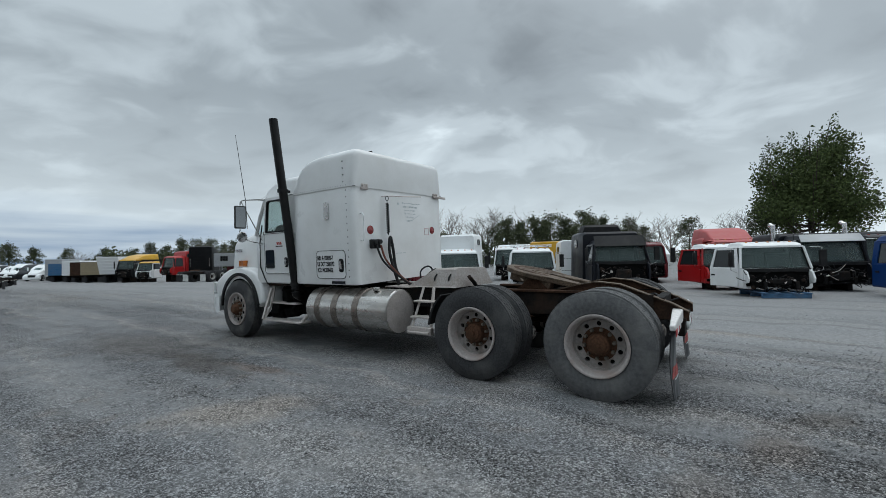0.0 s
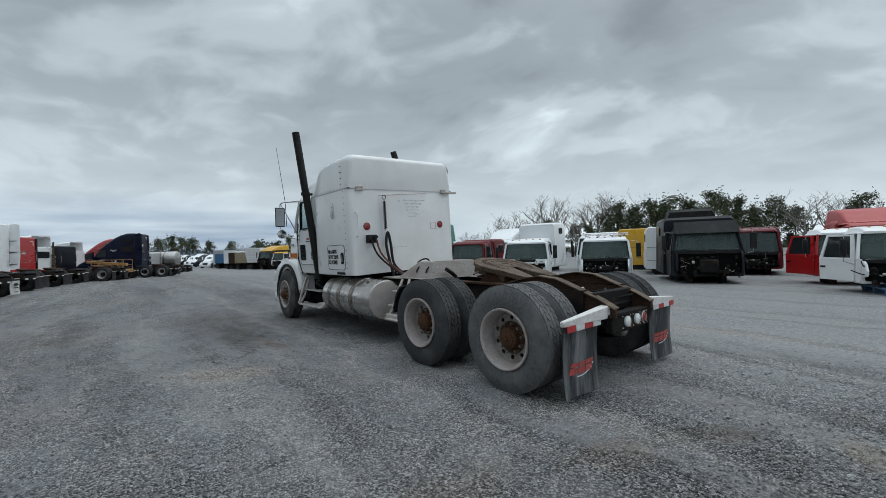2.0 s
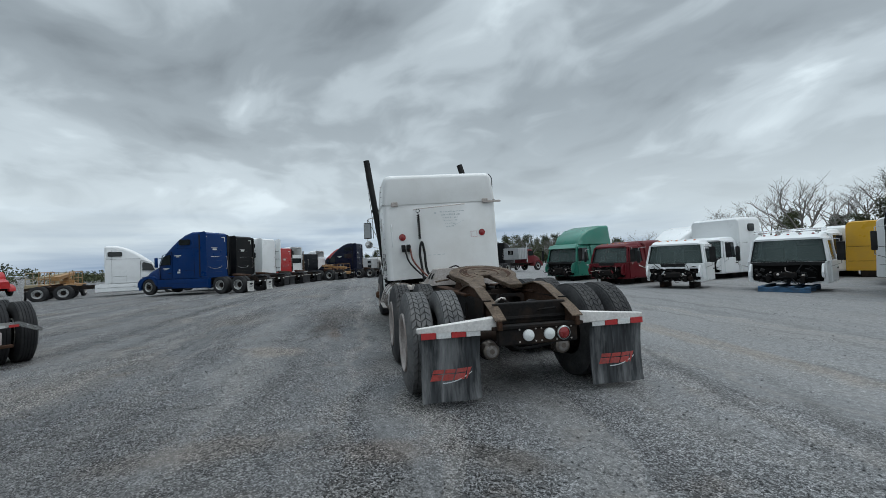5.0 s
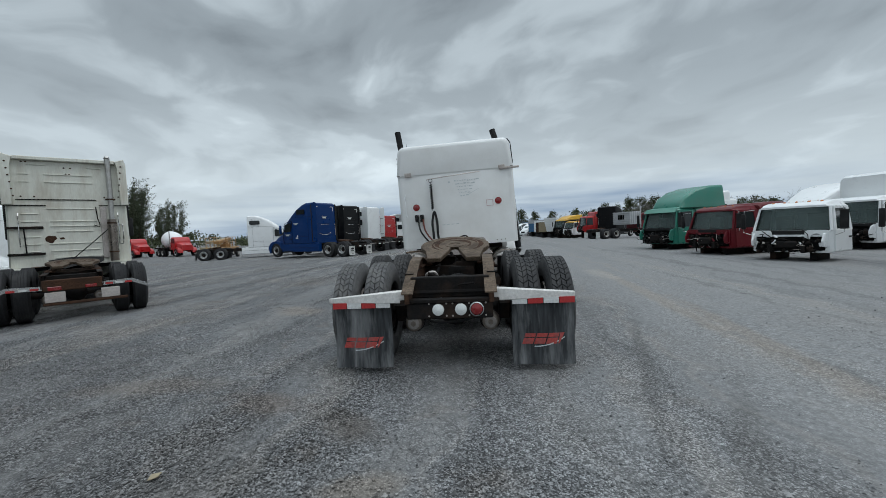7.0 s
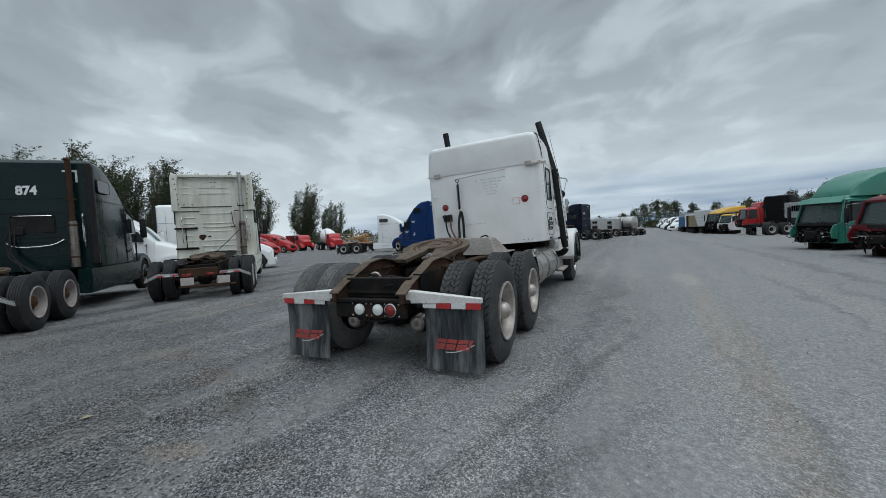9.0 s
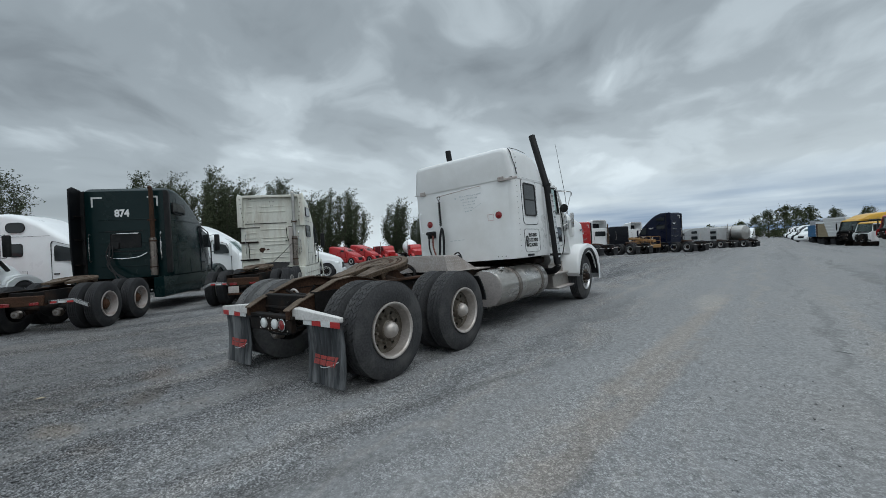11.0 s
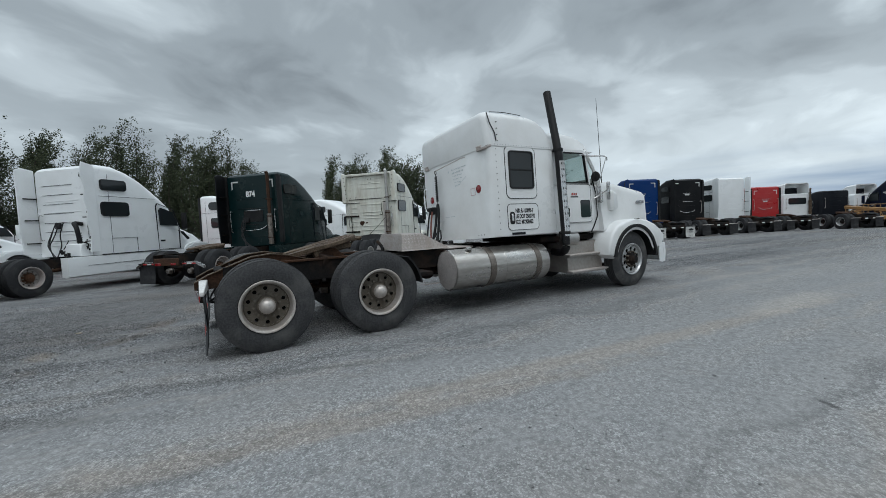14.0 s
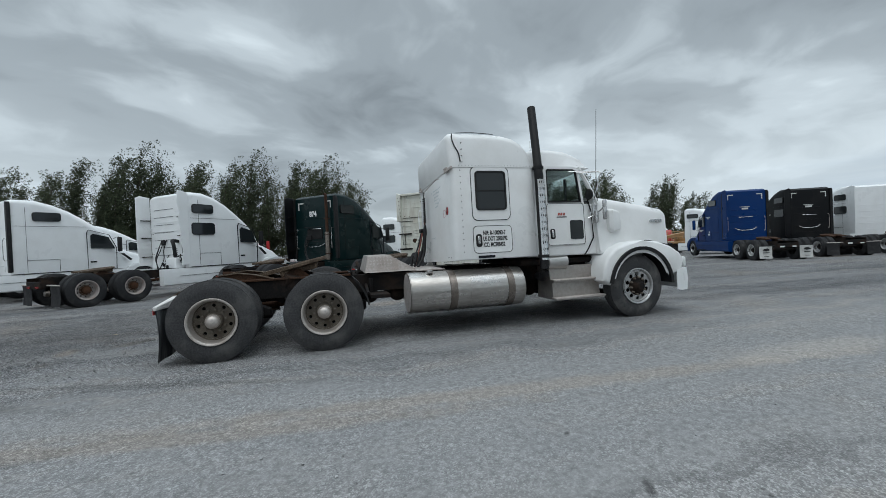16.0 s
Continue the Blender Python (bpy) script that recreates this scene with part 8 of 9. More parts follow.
            box(bm, xx - 0.08, xx + 0.08, -1.0, -0.15, 0.0, base + 0.08, 0.01)
            part("timber_block", bm, FRAME, t)
    if sleeper:
        ly, sz, sw = sleeper
        bm = B()
        loft(bm, [ring(yy, sw, sw - 0.06, base + 0.06, z, 0.16, 0.05, 5) for yy, z in ((-depth - ly, sz - 0.04), (-depth - ly + 0.1, sz), (-depth - ly * 0.5, sz), (-depth - 0.12, sz - 0.03), (-depth - 0.02, sz - 0.12))])
        body = part("sleeper_body", bm, mat, t, "sleeper box behind the cab")
        for s in (-1, 1):
            bm = B()
            prism(bm, rounded(0.5, 0.36, 0.1, 4, -depth - ly * 0.55, sz - 0.5), "x", s * (sw - 0.09), s * (sw - 0.01))
            part("sleeper_window", bm, GLASS, body, "dark sleeper window")
        bm = B()
        for z in (base + 0.45, base + 1.05):
            box(bm, -sw + 0.08, sw - 0.08, -depth - ly - 0.006, -depth - ly + 0.01, z, z + 0.014)
        box(bm, sw * 0.45, sw * 0.45 + 0.014, -depth - ly - 0.007, -depth - ly + 0.01, base + 0.15, sz - 0.25)
        part("panel_seam", bm, FRAME, body)
        bm = B()
        box(bm, -0.7, 0.7, -depth - ly, -depth, 0.0, base + 0.08, 0.01)
        part("timber_block", bm, FRAME, t)
    if fairing:
        fz, fy, fmat = fairing
        bm = B()
        loft(bm, [ring(yy, ww, ww - 0.12, roof - 0.05, z, 0.14, 0.02, 5) for yy, ww, z in ((-depth - fy, w + 0.06, fz), (-depth - fy * 0.55, w + 0.05, fz - 0.03), (-depth - 0.1, w, fz - 0.22), (-0.75, w - 0.05, fz - 0.55 if fz - 0.55 > roof + 0.05 else roof + 0.06), (-0.45, w - 0.12, roof + 0.03))])
        part("roof_fairing", bm, fmat, t, "sloping roof fairing")
    if roof_box:
        bw, by, bl, z0, z1 = roof_box
        bm = B()
        loft(bm, [ring(yy, bw, bw - 0.1, z0, z, 0.05, 0.02, 3) for yy, z in ((by - bl, z1), (by - 0.12, z1), (by, z1 - 0.1))])
        part("roof_box", bm, BLACK, t, "flat dark box on the sleeper roof")
    if stack:
        for s in (-1, 1):
            bm = B()
            tube(bm, bent([(s * (w + 0.12), -depth - 0.1, base + 0.2), (s * (w + 0.12), -depth - 0.1, roof + 0.3), (s * (w + 0.12), -depth - 0.14, roof + 0.42), (s * (w + 0.12), -depth - 0.3, roof + 0.5)], 4), 0.07, 12)
            part("exhaust_pipe", bm, CHROME, t, "bright curved exhaust pipe")
            bm = B()
            tube(bm, [(s * (w + 0.02), -0.3, sill + 0.1), (s * (w - 0.06), -0.36, roof + 0.75)], 0.008, 5, 0.004)
            part("aerial", bm, BLACK, t)
    if bars:
        bm = B()
        for z in (roof + 0.1, roof + 0.16):
            tube(bm, [(-w + 0.1, -0.5, z), (w - 0.1, -0.5, z)], 0.022, 6)
        for u in (-0.7, -0.25, 0.25, 0.7):
            tube(bm, [(u, -0.5, roof - 0.02), (u, -0.5, roof + 0.17)], 0.012, 5)
            box(bm, u - 0.07, u + 0.07, -0.55, -0.44, roof + 0.05, roof + 0.13, 0.02)
        part("light_bar", bm, CHROME, cab)
    return t


A_YAW = 172.0
stripped_cab(0.66, 17.72, 177.0, WHITE_B, "white stripped truck cab with its hood missing", 1.0, 1.74, 0.90, seed=2, sleeper=None, door_open=(), cowl=True)
stripped_cab(3.85, 17.45, A_YAW, WHITE_B, "white stripped cab with a roof light bar on a blue pallet", 1.0, 1.74, 0.90, rack=PALLET, seed=3, bars=True)
stripped_cab(-2.3, 19.1, 164.0, MAROON, "maroon stripped truck cab with amber roof lamps", 0.98, 1.78, 0.95, seed=4, sleeper=(1.3, 1.9, 1.02), cowl=True)
stripped_cab(-5.6, 21.1, 168.0, GREEN, "teal green stripped cab under a tall sloping fairing", 1.0, 1.95, 1.0, seed=5, visor=GREEN, fairing=(2.95, 1.7, GREEN), sleeper=(1.6, 1.95, 1.05), lamps=False)
stripped_cab(6.97, 15.75, 174.4, GREY_DK, "charcoal stripped sleeper cab with a deep visor", 1.08, 1.98, 1.14, seed=6, visor=BLACK, brow=0.42, sleeper=(2.2, 2.42, 1.2), lamps=False, roof_box=(0.86, -2.5, 0.8, 2.38, 2.78))
stripped_cab(10.78, 15.15, 170.0, RED, "red stripped cab with a white roof and its door ajar", 0.98, 1.72, 0.92, roof_mat=WHITE_B, seed=7, door_open=(1,))
stripped_cab(10.35, 12.55, 166.0, WHITE, "white stripped cab with one door open on a blue pallet", 0.99, 1.70, 0.88, rack=PALLET, seed=8, door_open=(1,))
stripped_cab(13.5, 13.9, 166.0, GREY_DK, "dark stripped cab with a silver visor", 1.02, 1.95, 1.0, seed=9, visor=SILVER, brow=0.26, stack=True, sleeper=(2.0, 2.1, 1.08), lamps=False)
stripped_cab(13.9, 11.0, 166.0, BLUE, "blue stripped truck cab at the end of the row", 1.0, 1.8, 0.95, seed=10)
# second rank behind
stripped_cab(-1.6, 24.6, 160.0, WHITE_B, "white cab with a tall box-like roof fairing", 1.0, 1.9, 0.95, seed=11, fairing=(2.7, 1.6, WHITE_B), sleeper=(1.7, 2.4, 1.1))
stripped_cab(0.4, 23.2, 160.0, WHITE_B, "white cab under a high white sleeper roof", 1.05, 1.9, 0.95, seed=12, sleeper=(1.8, 2.85, 1.15), lamps=False)
stripped_cab(7.3, 27.9, 345.0, YELLOW, "yellow sleeper cab in the second rank", 1.0, 1.9, 0.95, seed=13, sleeper=(2.2, 2.3, 1.12), lamps=False)
stripped_cab(7.4, 23.3, 352.0, WHITE_B, "white cab with a plain sleeper box, back to the lane", 0.98, 1.8, 0.95, seed=20, sleeper=(1.8, 2.2, 1.06), lamps=False, mirrors=False)
stripped_cab(4.0, 24.2, 160.0, WHITE_B, "white stripped cab with a rounded roof behind", 1.0, 2.0, 0.95, seed=14, sleeper=(2.0, 2.2, 1.08))
stripped_cab(9.9, 19.8, 160.0, MAROON, "maroon stripped cab in the second rank", 1.0, 1.95, 0.95, seed=15, sleeper=(1.8, 2.05, 1.08))
stripped_cab(13.4, 18.4, 160.0, RED_FADED, "faded red cab under a long sloping roof", 1.0, 2.0, 0.95, seed=16, sleeper=(2.2, 2.2, 1.1), fairing=(2.68, 2.2, RED_FADED))
stripped_cab(-8.4, 27.2, 156.0, WHITE_B, "white cab with a rounded roof beyond the green one", 1.0, 1.9, 0.95, seed=17, fairing=(3.0, 1.6, WHITE_B), sleeper=(2.0, 2.5, 1.08))
stripped_cab(17.8, 15.8, 166.0, GREY_DK, "dark cab with a silver edge at the row's end", 1.0, 2.0, 0.95, seed=18, sleeper=(2.0, 2.2, 1.1))


# ---- the far row down the lane ----
def box_truck(x, y, yaw, cab_mat, box_mat, label, h=3.0, ln=4.2, slope=0.0, louvers=False, start=-0.5, foot=1.05):
    """A short tipper or box truck on two axles, tail at the origin."""
    t = thing("tipper_truck", pose(x, y, 0, 0, 0, yaw), label, "truck", "trucks down the lane")
    rails(t, -0.6, ln + 2.6)
    for yy in (0.6, 1.9):
        for s in (-1, 1):
            wheel(t, s * 1.22, yy, s, True, DISC_STEEL, HUB_PLAIN, TYRE_PLAIN)
    for s in (-1, 1):
        wheel(t, s * 1.16, ln + 1.9, s, False, DISC_STEER, HUB_STEER, TYRE_PLAIN)
        mudflap(t, s * 1.2 if s < 0 else 0.62, s * 0.62 if s < 0 else 1.2, -0.3, 0.12, 0.75, FLAP_WH if louvers else FLAP_DK, "white mudflap" if louvers else "black mudflap")
    bm = B()
    prism(bm, [(start - slope, h), (start, foot), (ln, foot), (ln, h)], "x", -1.22, 1.22, 0.03)
    bx = part("tipper_body", bm, box_mat, t)
    for k in range(6):
        bm = B()
        z = foot + 0.15 + (h - foot - 0.3) * k / 5
        off = start - slope * (z - foot) / (h - foot)
        box(bm, -1.23, 1.23, off - 0.05, off + 0.02, z, z + 0.07, 0.01)
        part("body_rib", bm, box_mat, bx)
    for s in (-1, 1):
        for k in range(5):
            bm = B()
            yy = start + 0.2 + k * (ln - start - 0.4) / 4
            box(bm, s * 1.22, s * 1.27, yy - 0.04, yy + 0.04, foot, h, 0.01)
            part("body_rib", bm, box_mat, bx)
    if louvers:
        for k in range(4):
            bm = B()
            box(bm, -0.42 + 0.22 * k, -0.26 + 0.22 * k, start - 0.075, start - 0.045, foot + 0.55, h - 0.3, 0.01)
            part("louver_slot", bm, MATT, bx)
    bm = B()
    loft(bm, [ring(yy, 1.0, 0.95, 0.9, z, 0.14, 0.05, 4) for yy, z in ((ln + 0.15, 2.5), (ln + 0.3, 2.6), (ln + 1.0, 2.58), (ln + 1.25, 2.4), (ln + 1.5, 1.9))])
    cab = part("cab_body", bm, cab_mat, t)
    for s in (-1, 1):
        bm = B()
        prism(bm, [(ln + 0.4, 1.8), (ln + 1.35, 1.8), (ln + 1.2, 2.35), (ln + 0.45, 2.4)], "x", s * 0.95, s * 1.01)
        part("door_window", bm, GLASS, cab)
    bm = B()
    loft(bm, [ring(yy, ww, ww - 0.1, 0.8, z, 0.15, 0.05, 4) for yy, ww, z in ((ln + 1.4, 0.95, 1.9), (ln + 2.2, 0.85, 1.75), (ln + 2.75, 0.75, 1.5))])
    part("hood", bm, cab_mat, t)
    fender(t, ln + 1.9, cab_mat, 1.15)
    bm = B()
    tube(bm, [(1.05, ln + 0.1, 1.0), (1.05, ln + 0.1, 3.3)], 0.07, 10)
    part("exhaust_pipe", bm, CHROME, t)
    return t


F_YAW = 165.0
box_truck(-23.0, 37.5, -10.0, MAROON, SILVER, "short ribbed silver box behind a maroon cab", 2.75, 5.2, 0.0, True, 3.7, 1.4)
aero_tractor(-26.4, 42.2, 8.0, BLACK_P, "black high-roof sleeper tractor parked nose to the trees", 2.0, 3.75, 0.9, DISC_AL, HUB_PLAIN, lod=1, windows=False)
stripped_cab(-29.6, 43.2, F_YAW - 12, RED, "red stripped sleeper cab with its front end bare", 1.08, 2.75, 1.6, 0.7, sleeper=(0.7, 3.3, 1.15), seed=20)
stripped_cab(-33.4, 45.0, F_YAW + 8, WHITE_B, "white day cab with a chrome grille and yellow roof", 1.0, 2.3, 1.4, 0.4, roof_mat=YELLOW, seed=21, cowl=True)
stripped_cab(-37.0, 46.8, F_YAW + 8, BLACK_P, "dark-fronted cab with a bright yellow roof fairing", 1.15, 2.7, 1.6, 0.5, fairing=(3.35, 2.2, YELLOW), roof_mat=YELLOW, sleeper=(2.4, 2.6, 1.15), seed=22, lamps=False)
box_truck(-41.0, 50.0, 8.0, GREY_DK, WHITE_B, "white ribbed tipper body with a raked tail", 3.2, 1.0, 0.7)
box_truck(-46.4, 53.4, 12.0, MAROON, TAN, "tan mixer remains on a rusty frame", 2.7, 2.2)
box_truck(-51.5, 57.2, -8.0, MAROON, RUST, "rust-brown tipper body on a dark frame", 2.9, 2.0)
box_truck(-57.0, 62.0, 10.0, MAROON, WHITE_B, "cream box truck with a plain body", 3.3, 3.6)
box_truck(-62.0, 65.0, 20.0, BLUE_LT, BLUE_LT, "blue tipper truck down the lane", 2.9, 3.0)
box_truck(-66.5, 69.0, 15.0, WHITE_B, SILVER, "pale box truck behind the blue tipper", 3.7, 4.2)
for i, (mat, lab, rf) in enumerate(((WHITE_B, "white tractor far down the lane", 2.9), (GREY_DK, "dark tractor far down the lane", 3.0), (WHITE_B, "white tractor far down the lane", 3.2), (WHITE_B, "white tractor far down the lane", 2.8), (BLACK_P, "black tractor far down the lane", 3.0), (WHITE_B, "white tractor far down the lane", 3.1), (SILVER, "silver tractor far down the lane", 3.3), (WHITE_B, "white tractor far down the lane", 3.2))):
    aero_tractor(-73.0 - 8.0 * i, 76.5 + 5.8 * i, 196.0, mat, lab, 3.0, rf, 0.9, lod=1, windows=False, group="trucks down the lane")
aero_tractor(-132.0, 103.0, 225.0, WHITE_B, "white tractor facing up the lane", 3.0, 3.6, 0.9, lod=1, windows=False, group="trucks down the lane")
for i, (mat, lab, rf) in enumerate(((SILVER, "silver tractor far down the lane", 3.0), (WHITE_B, "white tractor far down the lane", 3.2))):
    aero_tractor(-66.0 - 9 * i, 55.0 + 7.2 * i, 105.0, mat, lab, 3.0, rf, 0.9, lod=1, windows=False, group="trucks down the lane")


# ---- machines in the middle distance ----
def lattice_crane(x, y, yaw, mat, label, size=1.0):
    """A folded loader crane: base, railings, boom and turntable."""
    t = thing("loader_crane", pose(x, y, 0, 0, 0, yaw), label, "machine")
    t.scale = (size, size, size)
    for s in (-1, 1):
        for yy in (-1.2, 1.2):
            wheel(t, s * 1.15, yy, s, False, DISC_STEEL, HUB_PLAIN, TYRE_PLAIN)
    bm = B()
    box(bm, -1.0, 1.0, -2.0, 2.0, 0.75, 1.15, 0.05)
    part("deck", bm, mat, t)
    bm = B()
    for s in (-1, 1):
        for yy in (-1.9, -0.9, 0.1, 1.1):
            tube(bm, [(s * 0.95, yy, 1.15), (s * 0.95, yy, 2.2)], 0.03, 5)
        for z in (1.65, 2.2):
            tube(bm, [(s * 0.95, -1.9, z), (s * 0.95, 1.1, z)], 0.03, 5)
    part("railing", bm, mat, t)
    bm = B()
    prism(bm, [(-1.8, 1.5), (1.9, 1.9), (1.9, 2.15), (-1.8, 1.8)], "x", -0.25, 0.25, 0.02)
    part("boom", bm, mat, t)
    bm = B()
    lathe(bm, [(0, 0.5), (0.3, 0.5), (0.35, 0.3), (0.6, 0.25)], (0, 0.8, 1.15), "z", 14)
    part("turntable", bm, mat, t)
    bm = B()
    debris(bm, -0.8, 0.8, -1.6, 1.6, 1.2, 1.8, 22, 31, 0.7, 0.7)
    tagged(part("hydraulic_clutter", bm, mat, t), kind="stuff")


lattice_crane(-33.9, 24.5, 120.0, ORANGE, "orange-yellow loader crane with railings among the tails", 0.75)
lattice_crane(-40.8, 3.4, 70.0, ORANGE, "orange lifting machine beyond the lane", 0.95)
lattice_crane(-48.0, 3.0, 60.0, TAN, "tan folded crane on a rusty carrier")


def mixer(x, y, yaw, cab_mat, label):
    t = box_truck(x, y, yaw, cab_mat, FRAME, label, 1.25, 4.0)
    bm = B()
    lathe(bm, [(-0.3, 0.45), (0.4, 0.75), (1.6, 1.2), (2.6, 1.15), (3.6, 0.7), (3.8, 0.3)], (0, 0, 0), "y", 22)
    for v in bm.verts:
        v.co = pose(0, 0.2, 2.55, -9) @ v.co
    part("mixer_drum", bm, WHITE_B, t, "white mixer drum")


mixer(-63.1, -3.3, -65.0, RED, "red-cabbed concrete mixer with a white drum")
box_truck(-66.0, -8.5, -60.0, RED, MAROON, "red tipper beyond the lane", 2.6, 3.2)
aero_tractor(-60.5, -14.0, -25.0, RED, "red sleeper tractor beyond the lane", 3.0, 2.9, 0.9, lod=1, windows=False)
aero_tractor(-70.0, -16.5, -30.0, RED, "red mid-roof tractor beyond the lane", 3.0, 3.1, 0.9, lod=1, windows=False)
aero_tractor(-52.0, -15.0, -20.0, RED, "bright red tractor behind the cream one", 3.0, 2.7, 0.9, lod=1, windows=False)
box_truck(-58.0, -22.0, -40.0, GREY_DK, MAROON, "dark tipper with a rusty red body", 2.5, 3.2)


def fallen_leaf():
    bm = B()
    pts = [(0, -0.07), (0.03, -0.03), (0.05, 0.0), (0.02, 0.03), (0, 0.07), (-0.03, 0.03), (-0.05, 0.01), (-0.03, -0.03)]
    prism(bm, pts, "z", 0.006, 0.012)
    for v in bm.verts:
        v.co.z += 0.3 * v.co.x ** 2 * 10
    ob = new("fallen_leaf", finish(bm, "fallen_leaf", TAN))
    ob.matrix_world = pose(3.12, 2.18, 0.0, 0, 0, 40) @ Matrix.Scale(0.65, 4)
    tagged(ob, "dry tan leaf lying on the gravel", "leaf")


fallen_leaf()

# ---- trees ----
def limbs(bm, start, direction, length, radius, depth, rnd, tips, spread=0.6, seg=5, shrink=0.68, lift=0.25):
    pts = [start]
    d = direction.normalized()
    n = 4
    for i in range(n):
        d = (d + Vector((rnd.uniform(-1, 1), rnd.uniform(-1, 1), rnd.uniform(-0.6, 1))) * 0.13).normalized()
        pts.append(pts[-1] + d * length / n)
    tube(bm, pts, radius, seg, radius * 0.55)
    tips.append((pts[-1], d))
    if depth == 0:
        return
    for i in range(rnd.choice((2, 3, 3))):
        k = rnd.uniform(0.35, 1.0)
        p = pts[min(int(k * n), n - 1)].lerp(pts[min(int(k * n) + 1, n)], (k * n) % 1)
        side = Vector((rnd.uniform(-1, 1), rnd.uniform(-1, 1), rnd.uniform(-0.2, 0.5))).normalized()
        limbs(bm, p, (d * (1 - spread * 0.5) + side * spread + Vector((0, 0, lift))).normalized(), length * shrink * rnd.uniform(0.8, 1.1), radius * 0.55, depth - 1, rnd, tips, spread, max(3, seg - 1), shrink, lift)


def leaves(centres, rnd, per, spread, size, flat=0.7, ref=0.0):
    """Clouds of small leaves round the given centres, as one mesh's data."""
    v, f = [], []
    for c, r in centres:
        for _ in range(per if not ref else max(3, int(per * (r / ref) ** 2))):
            u = Vector((rnd.gauss(0, 1), rnd.gauss(0, 1), rnd.gauss(0, 1))).normalized() * (r * rnd.random() ** 0.45)
            p = c + Vector((u.x, u.y, u.z * flat))
            s = size * rnd.uniform(0.6, 1.4)
            a = Vector((rnd.uniform(-1, 1), rnd.uniform(-1, 1), rnd.uniform(-0.7, 0.7))).normalized()
            b = a.orthogonal().normalized()
            b.rotate(Matrix.Rotation(rnd.uniform(0, 6.28), 3, a))
            c2 = a.cross(b) * 0.55
            n = len(v)
            v += [p - b * s, p + c2 * s, p + b * s, p - c2 * s]
            f.append((n, n + 1, n + 2, n + 3))
    return v, f


def plume_points(start, lean, length, fat, rnd, n, wind=Vector((0.10, 0.03, 0))):
    """Leaf clumps along one upswept plume, fattest below the middle and running out to a thin tip."""
    out = []
    for k in range(n):
        u = (k + 0.5) / n
        bend = wind * length * u * u
        p = start + lean * (length * u) + bend
        r = fat * (0.14 + 0.95 * math.sin(math.pi * (0.12 + u * 0.86)) ** 1.2)
        out.append((p + Vector((rnd.uniform(-1, 1), rnd.uniform(-1, 1), rnd.uniform(-.4, .4))) * r * 0.6, r))
    return out


def leafy_tree(name, height, width, seed, mat, label, size=0.16, plumes=30, per=60):
    rnd = random.Random(seed)
    t = thing(name, Matrix.Identity(4), label, "tree", "trees behind the yard")
    bm = B()
    base = [Vector((0, 0, -0.1)), Vector((0.05, 0, height * 0.12)), Vector((0.0, 0.08, height * 0.25)), Vector((0.1, 0, height * 0.75))]
    tube(bm, bent(base, 4), height * 0.02, 8, height * 0.005)
    centres = []
    for i in range(plumes):
        a = i * 2.4 + rnd.uniform(-.3, .3)
        k = rnd.uniform(0.14, 0.6)
        out = Vector((math.cos(a), math.sin(a), 0))
        el = rnd.uniform(-0.55, 1.45)
        grow = rnd.uniform(0.68, 1.12)
        tip = Vector((0, 0, height * 0.48)) + (out * (width / 2 * math.cos(el)) + Vector((0, 0, height * 0.47 * math.sin(el)))) * grow
        start = Vector((0.03, 0.03, height * k)) + out * width * (0.06 + 0.22 * rnd.random() * (1 - k))
        d = tip - start
        tube(bm, bent([Vector((0.03, 0.03, height * k * 0.85)), start, start + d * 0.9], 3), height * 0.006, 5, height * 0.0015)
        centres += plume_points(start, d.normalized(), d.length, height * 0.075 * rnd.uniform(0.75, 1.25), rnd, 13)
    part("trunk", bm, BARK, t)
    for i in range(30):
        a, zz = rnd.uniform(0, 6.28), rnd.uniform(0.06, 0.74)
        rr = width * 0.42 * math.sin(math.pi * (0.18 + 0.75 * zz)) * rnd.uniform(0.4, 1.0)
        centres.append((Vector((rr * math.cos(a), rr * math.sin(a), height * zz)), height * rnd.uniform(0.05, 0.085)))
    v, f = leaves(centres, rnd, per, 1.0, size, 1.0, height * 0.07)
    me = bpy.data.meshes.new("crown")
    me.from_pydata(v, [], f)
    me.materials.append(mat)
    ob = new("crown", me)
    ob.parent = t
    tagged(ob, "", kind="stuff")
    return t


def bare_tree(seed, height=8.0):
    rnd = random.Random(seed)
    t = thing("bare_tree", Matrix.Identity(4), "leafless grey tree with fine spreading twigs", "tree", "bare trees behind the cabs")
    bm = B()
    tips = []
    tube(bm, [(0, 0, -0.1), (0.05, 0.0, height * 0.12), (0.0, 0.05, height * 0.25)], height * 0.022, 7, height * 0.016)
    for i in range(6):
        a = i * 1.05 + rnd.uniform(-.3, .3)
        limbs(bm, Vector((0, 0, height * rnd.uniform(0.12, 0.25))), Vector((math.cos(a) * 0.75, math.sin(a) * 0.75, 1.0)), height * 0.36, height * 0.009, 4, rnd, tips, 0.78, 5, 0.66, 0.16)
    tagged(part("twig_crown", bm, TWIG, t), "", kind="stuff")
    return t


